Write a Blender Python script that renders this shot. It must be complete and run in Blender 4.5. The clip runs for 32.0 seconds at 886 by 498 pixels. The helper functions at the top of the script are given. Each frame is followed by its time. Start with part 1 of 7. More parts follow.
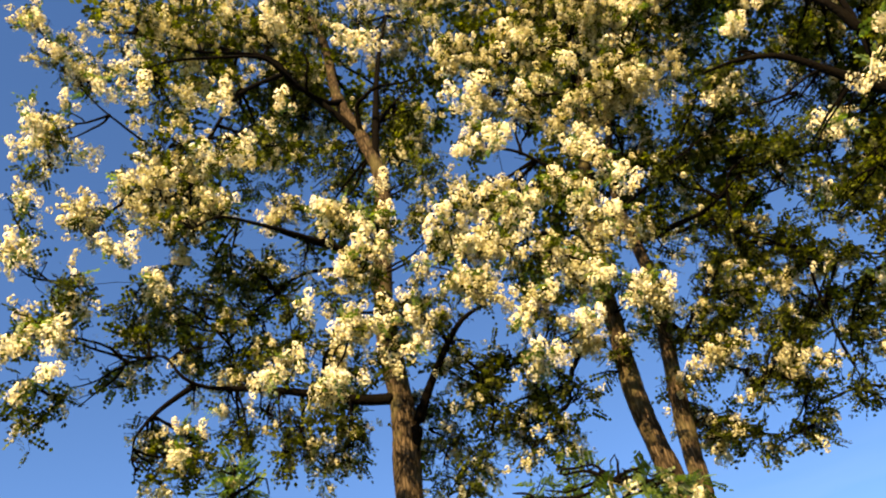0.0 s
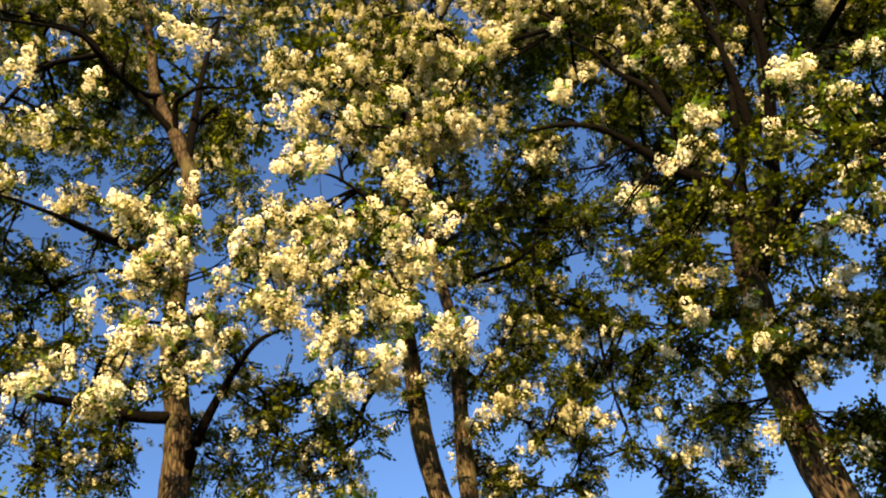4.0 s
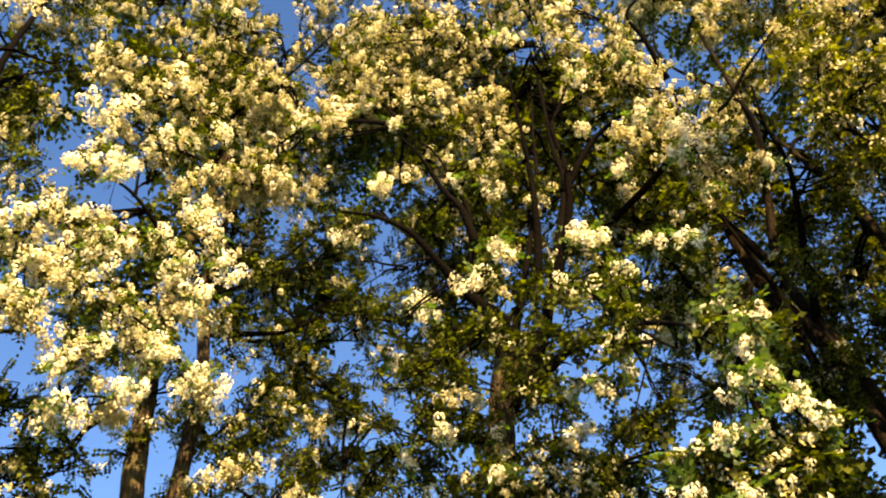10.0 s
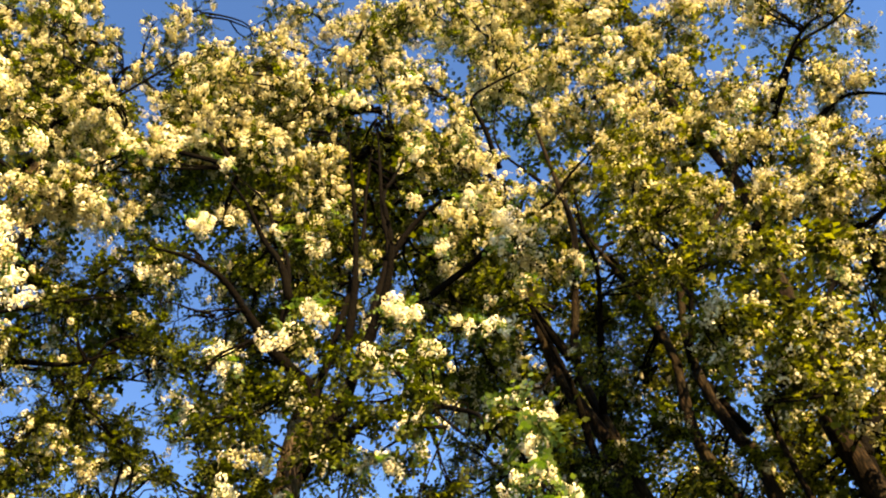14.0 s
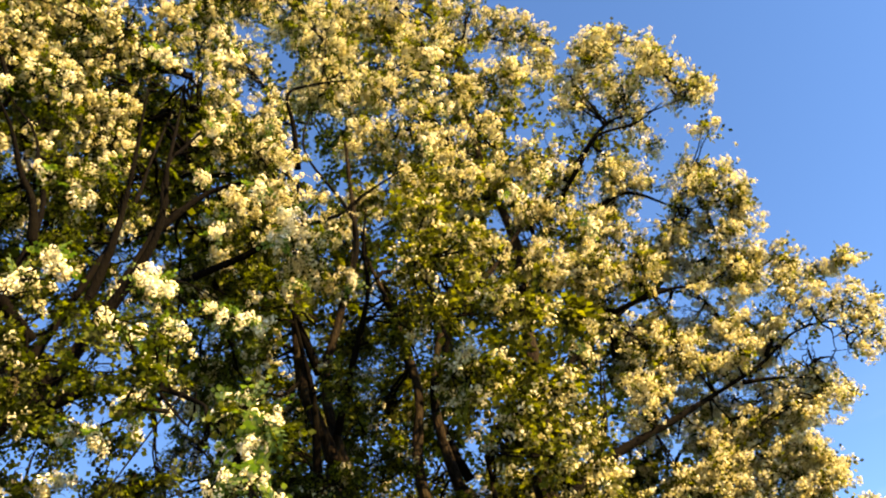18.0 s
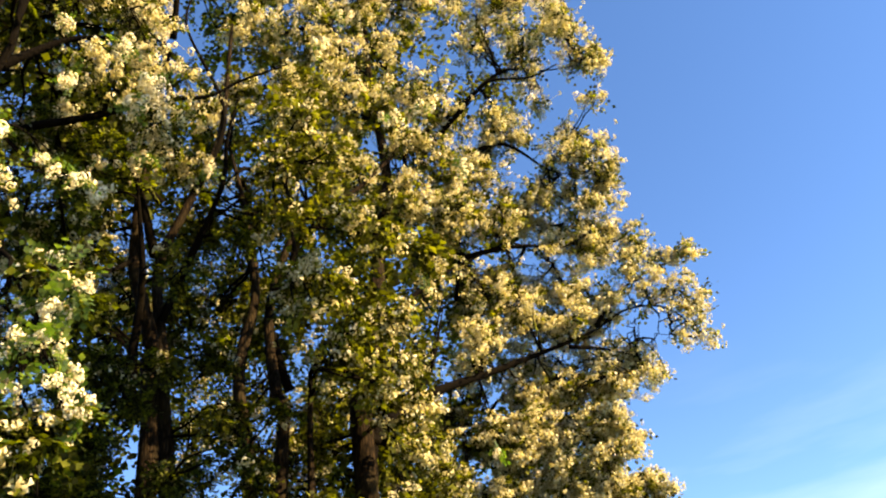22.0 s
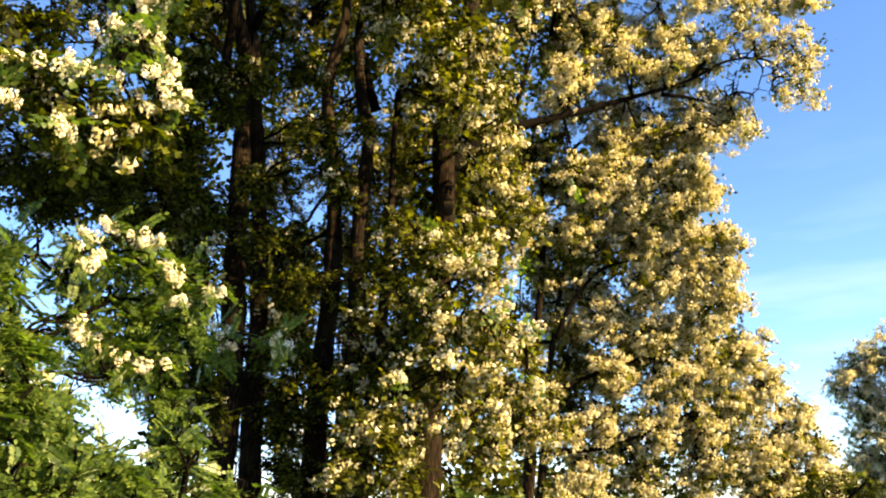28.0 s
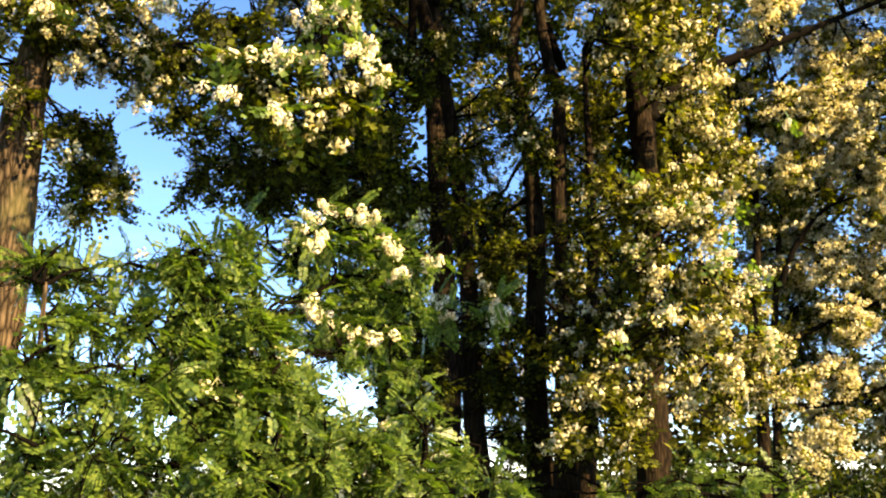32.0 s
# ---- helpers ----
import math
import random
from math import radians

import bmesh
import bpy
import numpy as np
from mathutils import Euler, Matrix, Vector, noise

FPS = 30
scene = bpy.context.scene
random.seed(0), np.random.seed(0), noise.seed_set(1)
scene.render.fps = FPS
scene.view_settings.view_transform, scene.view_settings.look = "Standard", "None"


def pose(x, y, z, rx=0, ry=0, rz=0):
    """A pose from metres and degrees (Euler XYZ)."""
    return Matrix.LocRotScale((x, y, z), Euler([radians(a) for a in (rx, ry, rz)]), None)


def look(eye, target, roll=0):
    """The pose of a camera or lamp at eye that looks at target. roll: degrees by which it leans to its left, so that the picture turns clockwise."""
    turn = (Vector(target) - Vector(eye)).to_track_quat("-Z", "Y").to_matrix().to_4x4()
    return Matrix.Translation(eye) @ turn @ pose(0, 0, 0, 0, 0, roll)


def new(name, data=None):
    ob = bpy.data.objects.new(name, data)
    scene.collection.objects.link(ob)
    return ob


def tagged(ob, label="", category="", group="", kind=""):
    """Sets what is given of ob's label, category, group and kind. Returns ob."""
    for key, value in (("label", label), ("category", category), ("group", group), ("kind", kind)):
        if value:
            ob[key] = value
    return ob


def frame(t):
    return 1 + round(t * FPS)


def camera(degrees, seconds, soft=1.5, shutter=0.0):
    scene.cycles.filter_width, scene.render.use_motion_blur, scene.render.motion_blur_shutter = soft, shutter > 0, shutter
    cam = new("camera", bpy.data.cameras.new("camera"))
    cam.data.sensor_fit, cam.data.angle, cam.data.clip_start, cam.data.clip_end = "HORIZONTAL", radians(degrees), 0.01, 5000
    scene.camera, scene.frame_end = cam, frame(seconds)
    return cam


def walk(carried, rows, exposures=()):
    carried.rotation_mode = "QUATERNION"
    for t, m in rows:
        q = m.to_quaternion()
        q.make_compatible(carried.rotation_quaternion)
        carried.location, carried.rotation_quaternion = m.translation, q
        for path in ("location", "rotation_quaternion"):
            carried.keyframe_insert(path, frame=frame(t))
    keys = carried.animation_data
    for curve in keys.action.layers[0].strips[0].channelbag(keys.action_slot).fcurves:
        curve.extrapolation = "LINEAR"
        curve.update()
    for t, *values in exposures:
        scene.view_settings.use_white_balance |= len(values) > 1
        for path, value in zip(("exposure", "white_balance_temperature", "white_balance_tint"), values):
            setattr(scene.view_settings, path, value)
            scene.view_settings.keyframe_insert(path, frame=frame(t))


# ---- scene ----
# ---- camera ----
cam = camera(56.8, 32.0, soft=2.12)
# seconds, place, then yaw, pitch and roll in degrees
PATH = [
    (0, -0.045, -0.163, 1.466, 76.07, 42.59, -9.60),
    (0.5, -0.032, -0.159, 1.463, 73.94, 42.46, -10.36),
    (1, -0.061, -0.123, 1.494, 72.00, 42.25, -11.07),
    (1.5, -0.134, -0.057, 1.558, 70.34, 41.75, -11.76),
    (2, -0.188, -0.008, 1.594, 68.61, 40.84, -12.17),
    (2.5, -0.204, -0.018, 1.608, 66.57, 40.27, -13.04),
    (3, -0.208, -0.040, 1.605, 64.00, 40.36, -13.52),
    (3.5, -0.224, -0.094, 1.600, 60.84, 41.12, -13.74),
    (4, -0.228, -0.168, 1.600, 57.49, 41.97, -14.13),
    (4.5, -0.219, -0.206, 1.601, 54.93, 42.82, -14.23),
    (6.5, -0.256, -0.296, 1.590, 49.75, 46.29, -12.70),
    (7, -0.283, -0.275, 1.615, 48.43, 46.27, -12.10),
    (7.5, -0.304, -0.244, 1.605, 46.84, 45.87, -11.81),
    (8, -0.295, -0.243, 1.604, 44.81, 45.02, -11.74),
    (8.5, -0.298, -0.268, 1.611, 42.55, 44.19, -11.64),
    (9, -0.292, -0.291, 1.611, 40.29, 43.62, -11.47),
    (9.5, -0.298, -0.328, 1.621, 37.56, 43.46, -11.77),
    (10, -0.301, -0.331, 1.629, 35.09, 43.87, -11.79),
    (10.5, -0.286, -0.338, 1.648, 32.66, 44.15, -12.19),
    (11, -0.252, -0.336, 1.656, 30.51, 44.36, -12.48),
    (11.5, -0.250, -0.334, 1.656, 28.30, 44.60, -13.03),
    (12, -0.218, -0.345, 1.661, 26.19, 44.60, -13.52),
    (12.5, -0.204, -0.350, 1.665, 24.04, 44.64, -13.91),
    (13, -0.188, -0.347, 1.687, 21.91, 44.69, -14.34),
    (13.5, -0.176, -0.340, 1.722, 19.66, 44.69, -15.00),
    (14, -0.176, -0.344, 1.733, 17.34, 44.63, -15.57),
    (14.5, -0.175, -0.337, 1.735, 14.89, 44.57, -15.95),
    (16.5, -0.145, -0.267, 1.708, 4.17, 43.94, -16.67),
    (17, -0.132, -0.268, 1.700, 1.62, 43.48, -16.20),
    (17.5, -0.112, -0.253, 1.707, -0.61, 42.83, -15.47),
    (18, -0.108, -0.210, 1.712, -2.72, 41.95, -14.84),
    (18.5, -0.099, -0.205, 1.682, -4.80, 40.97, -14.24),
    (19, -0.071, -0.194, 1.644, -6.67, 40.13, -13.45),
    (19.5, -0.061, -0.178, 1.638, -8.60, 39.41, -12.59),
    (20, -0.034, -0.149, 1.650, -10.18, 38.81, -11.89),
    (20.5, -0.041, -0.107, 1.674, -11.53, 38.26, -11.00),
    (21, -0.031, -0.074, 1.695, -12.44, 37.67, -10.33),
    (21.5, -0.006, -0.036, 1.710, -12.89, 36.79, -9.63),
    (22, 0.000, -0.035, 1.711, -13.04, 35.25, -9.12),
    (22.5, 0.029, -0.054, 1.706, -12.73, 33.22, -8.60),
    (23, 0.021, -0.073, 1.687, -12.37, 30.48, -8.08),
    (23.5, 0.008, -0.063, 1.656, -12.02, 28.26, -7.33),
    (24, 0.006, -0.057, 1.679, -11.50, 26.43, -6.84),
    (24.5, 0.045, -0.035, 1.711, -10.66, 25.24, -6.23),
    (25, 0.039, -0.033, 1.685, -9.72, 24.49, -5.53),
    (25.5, 0.011, -0.043, 1.643, -8.64, 23.78, -4.60),
    (27.5, 0.048, -0.028, 1.641, -4.92, 18.98, -0.65),
    (28, 0.027, -0.053, 1.613, -4.80, 17.46, 0.14),
    (28.5, 0.024, -0.058, 1.594, -4.71, 16.01, 0.32),
    (29, 0.020, -0.043, 1.570, -4.22, 15.33, 0.01),
    (29.5, 0.017, -0.021, 1.584, -2.61, 15.01, 0.10),
    (30, 0.000, 0.000, 1.600, -0.00, 15.20, 0.00),
    (30.5, -0.012, 0.029, 1.582, 3.15, 15.73, -0.53),
    (31, -0.020, 0.064, 1.592, 5.89, 15.81, -0.89),
    (31.5, -0.063, 0.092, 1.575, 7.84, 15.80, -1.05),
    (32, -0.136, 0.114, 1.566, 9.15, 15.67, -1.54),
]


def held(x, y, z, yaw, pitch, roll):
    a, b = radians(yaw), radians(pitch)
    ahead = Vector((-math.sin(a) * math.cos(b), math.cos(a) * math.cos(b), math.sin(b)))
    eye = Vector((x, y, z))
    return look(eye, eye + ahead * 10.0, roll)


walk(cam, [(r[0], held(*r[1:])) for r in PATH], exposures=[(t, e, k, 19.0) for t, e, k in ((0.0, 1.8, 7500.0), (5.5, 1.94, 7700.0), (10.0, 2.24, 7900.0), (15.0, 2.42, 7900.0), (20.0, 2.36, 7680.0), (25.0, 2.2, 7420.0), (28.0, 2.4, 7520.0), (32.0, 2.55, 7620.0))])

# ---- sky and sun ----
SUN_TURN, SUN_HEIGHT = radians(122), radians(29)   # clockwise from +y; above the horizon
world = bpy.data.worlds.new("sky")
scene.world = world
world.use_nodes = True
wn, wl = world.node_tree.nodes, world.node_tree.links
wn.clear()
w_out = wn.new("ShaderNodeOutputWorld")
w_bg = wn.new("ShaderNodeBackground")
w_sky = wn.new("ShaderNodeTexSky")
w_sky.sky_type = "NISHITA"
w_sky.sun_disc = False
w_sky.sun_elevation = SUN_HEIGHT
w_sky.sun_rotation = SUN_TURN
w_sky.altitude = 2200.0
w_sky.air_density, w_sky.dust_density, w_sky.ozone_density = 0.9, 0.05, 3.2
w_bg.inputs["Strength"].default_value = 0.088
# thin high cloud, stretched along the horizon
w_co = wn.new("ShaderNodeTexCoord")
w_map = wn.new("ShaderNodeMapping")
w_map.inputs["Scale"].default_value = (1.6, 1.6, 9.0)
w_map.inputs["Rotation"].default_value = (0.0, 0.16, 0.3)
w_noise = wn.new("ShaderNodeTexNoise")
w_noise.inputs["Scale"].default_value = 1.7
w_noise.inputs["Detail"].default_value = 6.0
w_ramp = wn.new("ShaderNodeValToRGB")
w_ramp.color_ramp.elements[0].position, w_ramp.color_ramp.elements[1].position = 0.52, 0.86
w_ramp.color_ramp.elements[0].color, w_ramp.color_ramp.elements[1].color = (0, 0, 0, 1), (0.42, 0.42, 0.42, 1)
w_sep = wn.new("ShaderNodeSeparateXYZ")
w_low = wn.new("ShaderNodeMapRange")
for key, value in (("From Min", 0.05), ("From Max", 0.42), ("To Min", 1.0), ("To Max", 0.0)):
    w_low.inputs[key].default_value = value
w_mul = wn.new("ShaderNodeMath")
w_mul.operation = "MULTIPLY"
w_mix = wn.new("ShaderNodeMixRGB")
w_mix.inputs[2].default_value = (5.0, 5.5, 6.2, 1)
wl.new(w_co.outputs["Generated"], w_map.inputs[0])
wl.new(w_map.outputs[0], w_noise.inputs["Vector"])
wl.new(w_noise.outputs[0], w_ramp.inputs[0])
wl.new(w_co.outputs["Generated"], w_sep.inputs[0])
wl.new(w_sep.outputs["Z"], w_low.inputs[0])
wl.new(w_ramp.outputs[0], w_mul.inputs[0])
wl.new(w_low.outputs[0], w_mul.inputs[1])
wl.new(w_mul.outputs[0], w_mix.inputs[0])
wl.new(w_sky.outputs[0], w_mix.inputs[1])
w_sat = wn.new("ShaderNodeHueSaturation")
w_sat.inputs["Saturation"].default_value = 1.15
wl.new(w_mix.outputs[0], w_sat.inputs["Color"])
wl.new(w_sat.outputs[0], w_bg.inputs["Color"])
wl.new(w_bg.outputs[0], w_out.inputs[0])

sun = new("sun", bpy.data.lights.new("sun", "SUN"))
sun.data.energy, sun.data.angle, sun.data.color = 4.6, radians(0.6), (1.0, 0.795, 0.42)
to_sun = Vector((math.sin(SUN_TURN) * math.cos(SUN_HEIGHT), math.cos(SUN_TURN) * math.cos(SUN_HEIGHT), math.sin(SUN_HEIGHT)))
sun.matrix_world = look(to_sun * 60.0, (0, 0, 0))


# ---- materials ----
def material(name):
    m = bpy.data.materials.new(name)
    m.use_nodes = True
    n, l = m.node_tree.nodes, m.node_tree.links
    n.clear()
    return m, n, l, n.new("ShaderNodeOutputMaterial")


def ramp(n, stops):
    r = n.new("ShaderNodeValToRGB")
    e = r.color_ramp.elements
    e[0].position, e[0].color = stops[0][0], (*stops[0][1], 1)
    e[1].position, e[1].color = stops[-1][0], (*stops[-1][1], 1)
    for p, c in stops[1:-1]:
        x = e.new(p)
        x.color = (*c, 1)
    return r


def thin(name, stops, through_colour, share, rough=0.5, sheen=0.3, grain=60.0, grain_mix=0.35):
    """A thin surface that lets light through: petals and leaves. Each island takes its own tone."""
    m, n, l, out = material(name)
    geo = n.new("ShaderNodeNewGeometry")
    info = n.new("ShaderNodeObjectInfo")
    add = n.new("ShaderNodeMath")
    add.operation = "ADD"
    fract = n.new("ShaderNodeMath")
    fract.operation = "FRACT"
    tone = ramp(n, stops)
    l.new(geo.outputs["Random Per Island"], add.inputs[0])
    l.new(info.outputs["Random"], add.inputs[1])
    l.new(add.outputs[0], fract.inputs[0])
    l.new(fract.outputs[0], tone.inputs[0])
    co = n.new("ShaderNodeTexCoord")
    ns = n.new("ShaderNodeTexNoise")
    ns.inputs["Scale"].default_value = grain
    ns.inputs["Detail"].default_value = 3.0
    mixc = n.new("ShaderNodeMixRGB")
    mixc.blend_type = "MULTIPLY"
    mixc.inputs[0].default_value = grain_mix
    l.new(co.outputs["Object"], ns.inputs["Vector"])
    l.new(tone.outputs[0], mixc.inputs[1])
    l.new(ns.outputs[0], mixc.inputs[2])
    p = n.new("ShaderNodeBsdfPrincipled")
    p.inputs["Roughness"].default_value = rough
    p.inputs["Specular IOR Level"].default_value = sheen
    colour = mixc
    tr = n.new("ShaderNodeBsdfTranslucent")
    tint = n.new("ShaderNodeMixRGB")
    tint.blend_type = "MULTIPLY"
    tint.inputs[0].default_value = 1.0
    tint.inputs[2].default_value = (*through_colour, 1)
    mix = n.new("ShaderNodeMixShader")
    mix.inputs[0].default_value = share
    l.new(colour.outputs[0], p.inputs["Base Color"])
    l.new(colour.outputs[0], tint.inputs[1])
    l.new(tint.outputs[0], tr.inputs["Color"])
    l.new(p.outputs[0], mix.inputs[1])
    l.new(tr.outputs[0], mix.inputs[2])
    l.new(mix.outputs[0], out.inputs[0])
    return m


PETAL = thin("cream_petals", [(0.0, (0.34, 0.30, 0.13)), (0.22, (0.58, 0.535, 0.29)), (0.55, (0.765, 0.73, 0.50)), (0.85, (0.86, 0.83, 0.63)), (1.0, (0.93, 0.91, 0.77))],
             (1.0, 0.92, 0.46), 0.46, rough=0.75, sheen=0.06, grain=40.0, grain_mix=0.25)
OPEN_PETAL = thin("open_white_petals", [(0.0, (0.62, 0.50, 0.22)), (0.18, (0.84, 0.77, 0.50)), (0.6, (0.91, 0.87, 0.66)), (1.0, (0.94, 0.92, 0.78))],
                  (1.0, 0.91, 0.55), 0.28, rough=0.75, sheen=0.06, grain=40.0, grain_mix=0.15)
# low stops darkened for shade inside the crowns, top stop raised for sunlit leaves
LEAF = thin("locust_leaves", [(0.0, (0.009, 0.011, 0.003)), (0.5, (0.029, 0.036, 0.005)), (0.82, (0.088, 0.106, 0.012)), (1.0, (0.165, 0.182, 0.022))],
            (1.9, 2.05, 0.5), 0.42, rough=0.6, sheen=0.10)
# LEAF in lighter olive for crowns E and F, with sunlight put into the colour
SUNLIT_LEAF = thin("sunlit_olive_leaves", [(0.0, (0.014, 0.014, 0.003)), (0.5, (0.050, 0.057, 0.008)), (0.82, (0.135, 0.15, 0.019)), (1.0, (0.22, 0.23, 0.036))],
             (1.9, 1.95, 0.5), 0.42, rough=0.6, sheen=0.10)
FRESH = thin("young_leaves", [(0.0, (0.024, 0.048, 0.010)), (0.5, (0.070, 0.124, 0.022)), (1.0, (0.165, 0.222, 0.042))],
             (1.8, 2.1, 0.7), 0.42, rough=0.42, sheen=0.4)
GRASS = thin("grass_blades", [(0.0, (0.05, 0.09, 0.02)), (0.6, (0.10, 0.15, 0.035)), (1.0, (0.22, 0.22, 0.08))], (1.5, 1.7, 0.8), 0.3)


def bark(name, dark, light, moss):
    m, n, l, out = material(name)
    co = n.new("ShaderNodeTexCoord")
    mp = n.new("ShaderNodeMapping")
    mp.inputs["Scale"].default_value = (1.0, 1.0, 0.16)
    l.new(co.outputs["Object"], mp.inputs[0])
    ridge = n.new("ShaderNodeTexVoronoi")
    ridge.feature = "DISTANCE_TO_EDGE"
    ridge.inputs["Scale"].default_value = 26.0
    l.new(mp.outputs[0], ridge.inputs["Vector"])
    fine = n.new("ShaderNodeTexNoise")
    fine.inputs["Scale"].default_value = 70.0
    fine.inputs["Detail"].default_value = 8.0
    l.new(mp.outputs[0], fine.inputs["Vector"])
    broad = n.new("ShaderNodeTexNoise")
    broad.inputs["Scale"].default_value = 2.2
    broad.inputs["Detail"].default_value = 4.0
    l.new(co.outputs["Object"], broad.inputs["Vector"])
    tone = ramp(n, [(0.0, dark), (0.22, [0.55 * a + 0.45 * b for a, b in zip(dark, light)]), (0.6, light)])
    l.new(ridge.outputs["Distance"], tone.inputs[0])
    grain = n.new("ShaderNodeMixRGB")
    grain.blend_type = "MULTIPLY"
    grain.inputs[0].default_value = 0.75
    l.new(tone.outputs[0], grain.inputs[1])
    l.new(fine.outputs[0], grain.inputs[2])
    patch = ramp(n, [(0.5, (0, 0, 0)), (0.68, (0.6, 0.6, 0.6))])
    l.new(broad.outputs[0], patch.inputs[0])
    mo = n.new("ShaderNodeMixRGB")
    l.new(patch.outputs[0], mo.inputs[0])
    l.new(grain.outputs[0], mo.inputs[1])
    mo.inputs[2].default_value = (*moss, 1)
    bump = n.new("ShaderNodeBump")
    bump.inputs["Strength"].default_value = 0.9
    bump.inputs["Distance"].default_value = 0.02
    l.new(ridge.outputs["Distance"], bump.inputs["Height"])
    p = n.new("ShaderNodeBsdfPrincipled")
    p.inputs["Roughness"].default_value = 0.92
    p.inputs["Specular IOR Level"].default_value = 0.04
    l.new(mo.outputs[0], p.inputs["Base Color"])
    l.new(bump.outputs[0], p.inputs["Normal"])
    l.new(p.outputs[0], out.inputs[0])
    return m


BARK = bark("furrowed_bark", (0.014, 0.010, 0.006), (0.22, 0.155, 0.095), (0.09, 0.08, 0.035))
# the same bark darkened for stems D to F: their shade is in the colour
SHADED_BARK = bark("shaded_brown_bark", (0.005, 0.0038, 0.0026), (0.055, 0.036, 0.021), (0.026, 0.021, 0.011))
# limbs and twigs go near black: the crown's shade is painted into their bark
SHADED_TWIG = bark("shaded_twig_bark", (0.003, 0.0022, 0.0015), (0.0065, 0.0046, 0.003), (0.005, 0.004, 0.0022))


def soil(name):
    m, n, l, out = material(name)
    co = n.new("ShaderNodeTexCoord")
    a, b = n.new("ShaderNodeTexNoise"), n.new("ShaderNodeTexNoise")
    a.inputs["Scale"].default_value, b.inputs["Scale"].default_value = 0.35, 22.0
    a.inputs["Detail"].default_value = b.inputs["Detail"].default_value = 6.0
    for q in (a, b):
        l.new(co.outputs["Object"], q.inputs["Vector"])
    base = ramp(n, [(0.3, (0.05, 0.075, 0.02)), (0.55, (0.07, 0.092, 0.022)), (0.75, (0.10, 0.10, 0.04))])
    l.new(a.outputs[0], base.inputs[0])
    mx = n.new("ShaderNodeMixRGB")
    mx.blend_type = "MULTIPLY"
    mx.inputs[0].default_value = 0.7
    l.new(base.outputs[0], mx.inputs[1])
    l.new(b.outputs[1], mx.inputs[2])
    bump = n.new("ShaderNodeBump")
    bump.inputs["Strength"].default_value = 0.6
    l.new(b.outputs[0], bump.inputs["Height"])
    p = n.new("ShaderNodeBsdfPrincipled")
    p.inputs["Roughness"].default_value = 0.95
    l.new(mx.outputs[0], p.inputs["Base Color"])
    l.new(bump.outputs[0], p.inputs["Normal"])
    l.new(p.outputs[0], out.inputs[0])
    return m


MEADOW = soil("meadow")

# ---- shapes ----
rng = np.random.default_rng(11)


def unit(v):
    return v / np.maximum(np.linalg.norm(v, axis=-1, keepdims=True), 1e-9)


def mesh_of(name, verts, faces, mat, smooth=False):
    """One mesh out of arrays: vertices (n, 3) and faces (m, 3) or (m, 4)."""
    me = bpy.data.meshes.new(name)
    verts, faces = np.asarray(verts, np.float32), np.asarray(faces, np.int32)
    k = faces.shape[1]
    me.vertices.add(len(verts))
    me.vertices.foreach_set("co", verts.ravel())
    me.loops.add(faces.size)
    me.loops.foreach_set("vertex_index", faces.ravel())
    me.polygons.add(len(faces))
    me.polygons.foreach_set("loop_start", np.arange(0, faces.size, k, dtype=np.int32))
    if smooth:
        me.polygons.foreach_set("use_smooth", np.ones(len(faces), bool))
    me.update(calc_edges=True)
    me.materials.append(mat)
    return me


def under(name, me, parent, label="", kind=""):
    ob = new(name, me)
    ob.parent = parent
    return tagged(ob, label=label, kind=kind)


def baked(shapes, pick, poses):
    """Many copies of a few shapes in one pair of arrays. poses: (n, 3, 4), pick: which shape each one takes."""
    vs, fs, at = [], [], 0
    for k, (v, f) in enumerate(shapes):
        m = poses[pick == k]
        if not len(m):
            continue
        w = np.einsum("nij,vj->nvi", m[:, :, :3], v) + m[:, None, :, 3]
        vs.append(w.reshape(-1, 3))
        fs.append((f[None] + (np.arange(len(m)) * len(v))[:, None, None]).reshape(-1, f.shape[1]) + at)
        at += len(m) * len(v)
    return np.concatenate(vs), np.concatenate(fs)


def tubes(P, R, sides):
    """Round tapered sticks along P (n, k, 3) with radii R (n, k): vertices and quads."""
    n, k, _ = P.shape
    T = unit(np.gradient(P, axis=1))
    ref = np.where(np.abs(T[..., 2:]) > 0.9, [[[1.0, 0, 0]]], [[[0, 0, 1.0]]])
    U = unit(np.cross(T, ref))
    V = np.cross(T, U)
    a = np.arange(sides) * 2 * np.pi / sides
    ring = P[:, :, None] + R[:, :, None, None] * (np.cos(a)[:, None] * U[:, :, None] + np.sin(a)[:, None] * V[:, :, None])
    i = np.arange(k - 1)[:, None] * sides + np.arange(sides)[None]
    j = np.arange(k - 1)[:, None] * sides + (np.arange(sides)[None] + 1) % sides
    q = np.stack([i, j, j + sides, i + sides], -1).reshape(-1, 4)
    f = (q[None] + (np.arange(n) * k * sides)[:, None, None]).reshape(-1, 4)
    return ring.reshape(-1, 3), f


def curve_through(pts, step):
    """A smooth line through a few points, in even steps."""
    p = np.asarray(pts, float)
    p = np.vstack([2 * p[0] - p[1], p, 2 * p[-1] - p[-2]])
    out = []
    for a, b, c, d in zip(p, p[1:], p[2:], p[3:]):
        m = max(2, int(np.linalg.norm(c - b) / step))
        t = np.linspace(0, 1, m, endpoint=False)[:, None]
        out.append(0.5 * (2 * b + (c - a) * t + (2 * a - 5 * b + 4 * c - d) * t**2 + (3 * b - a - 3 * c + d) * t**3))
    return np.vstack(out + [p[-2:-1]])


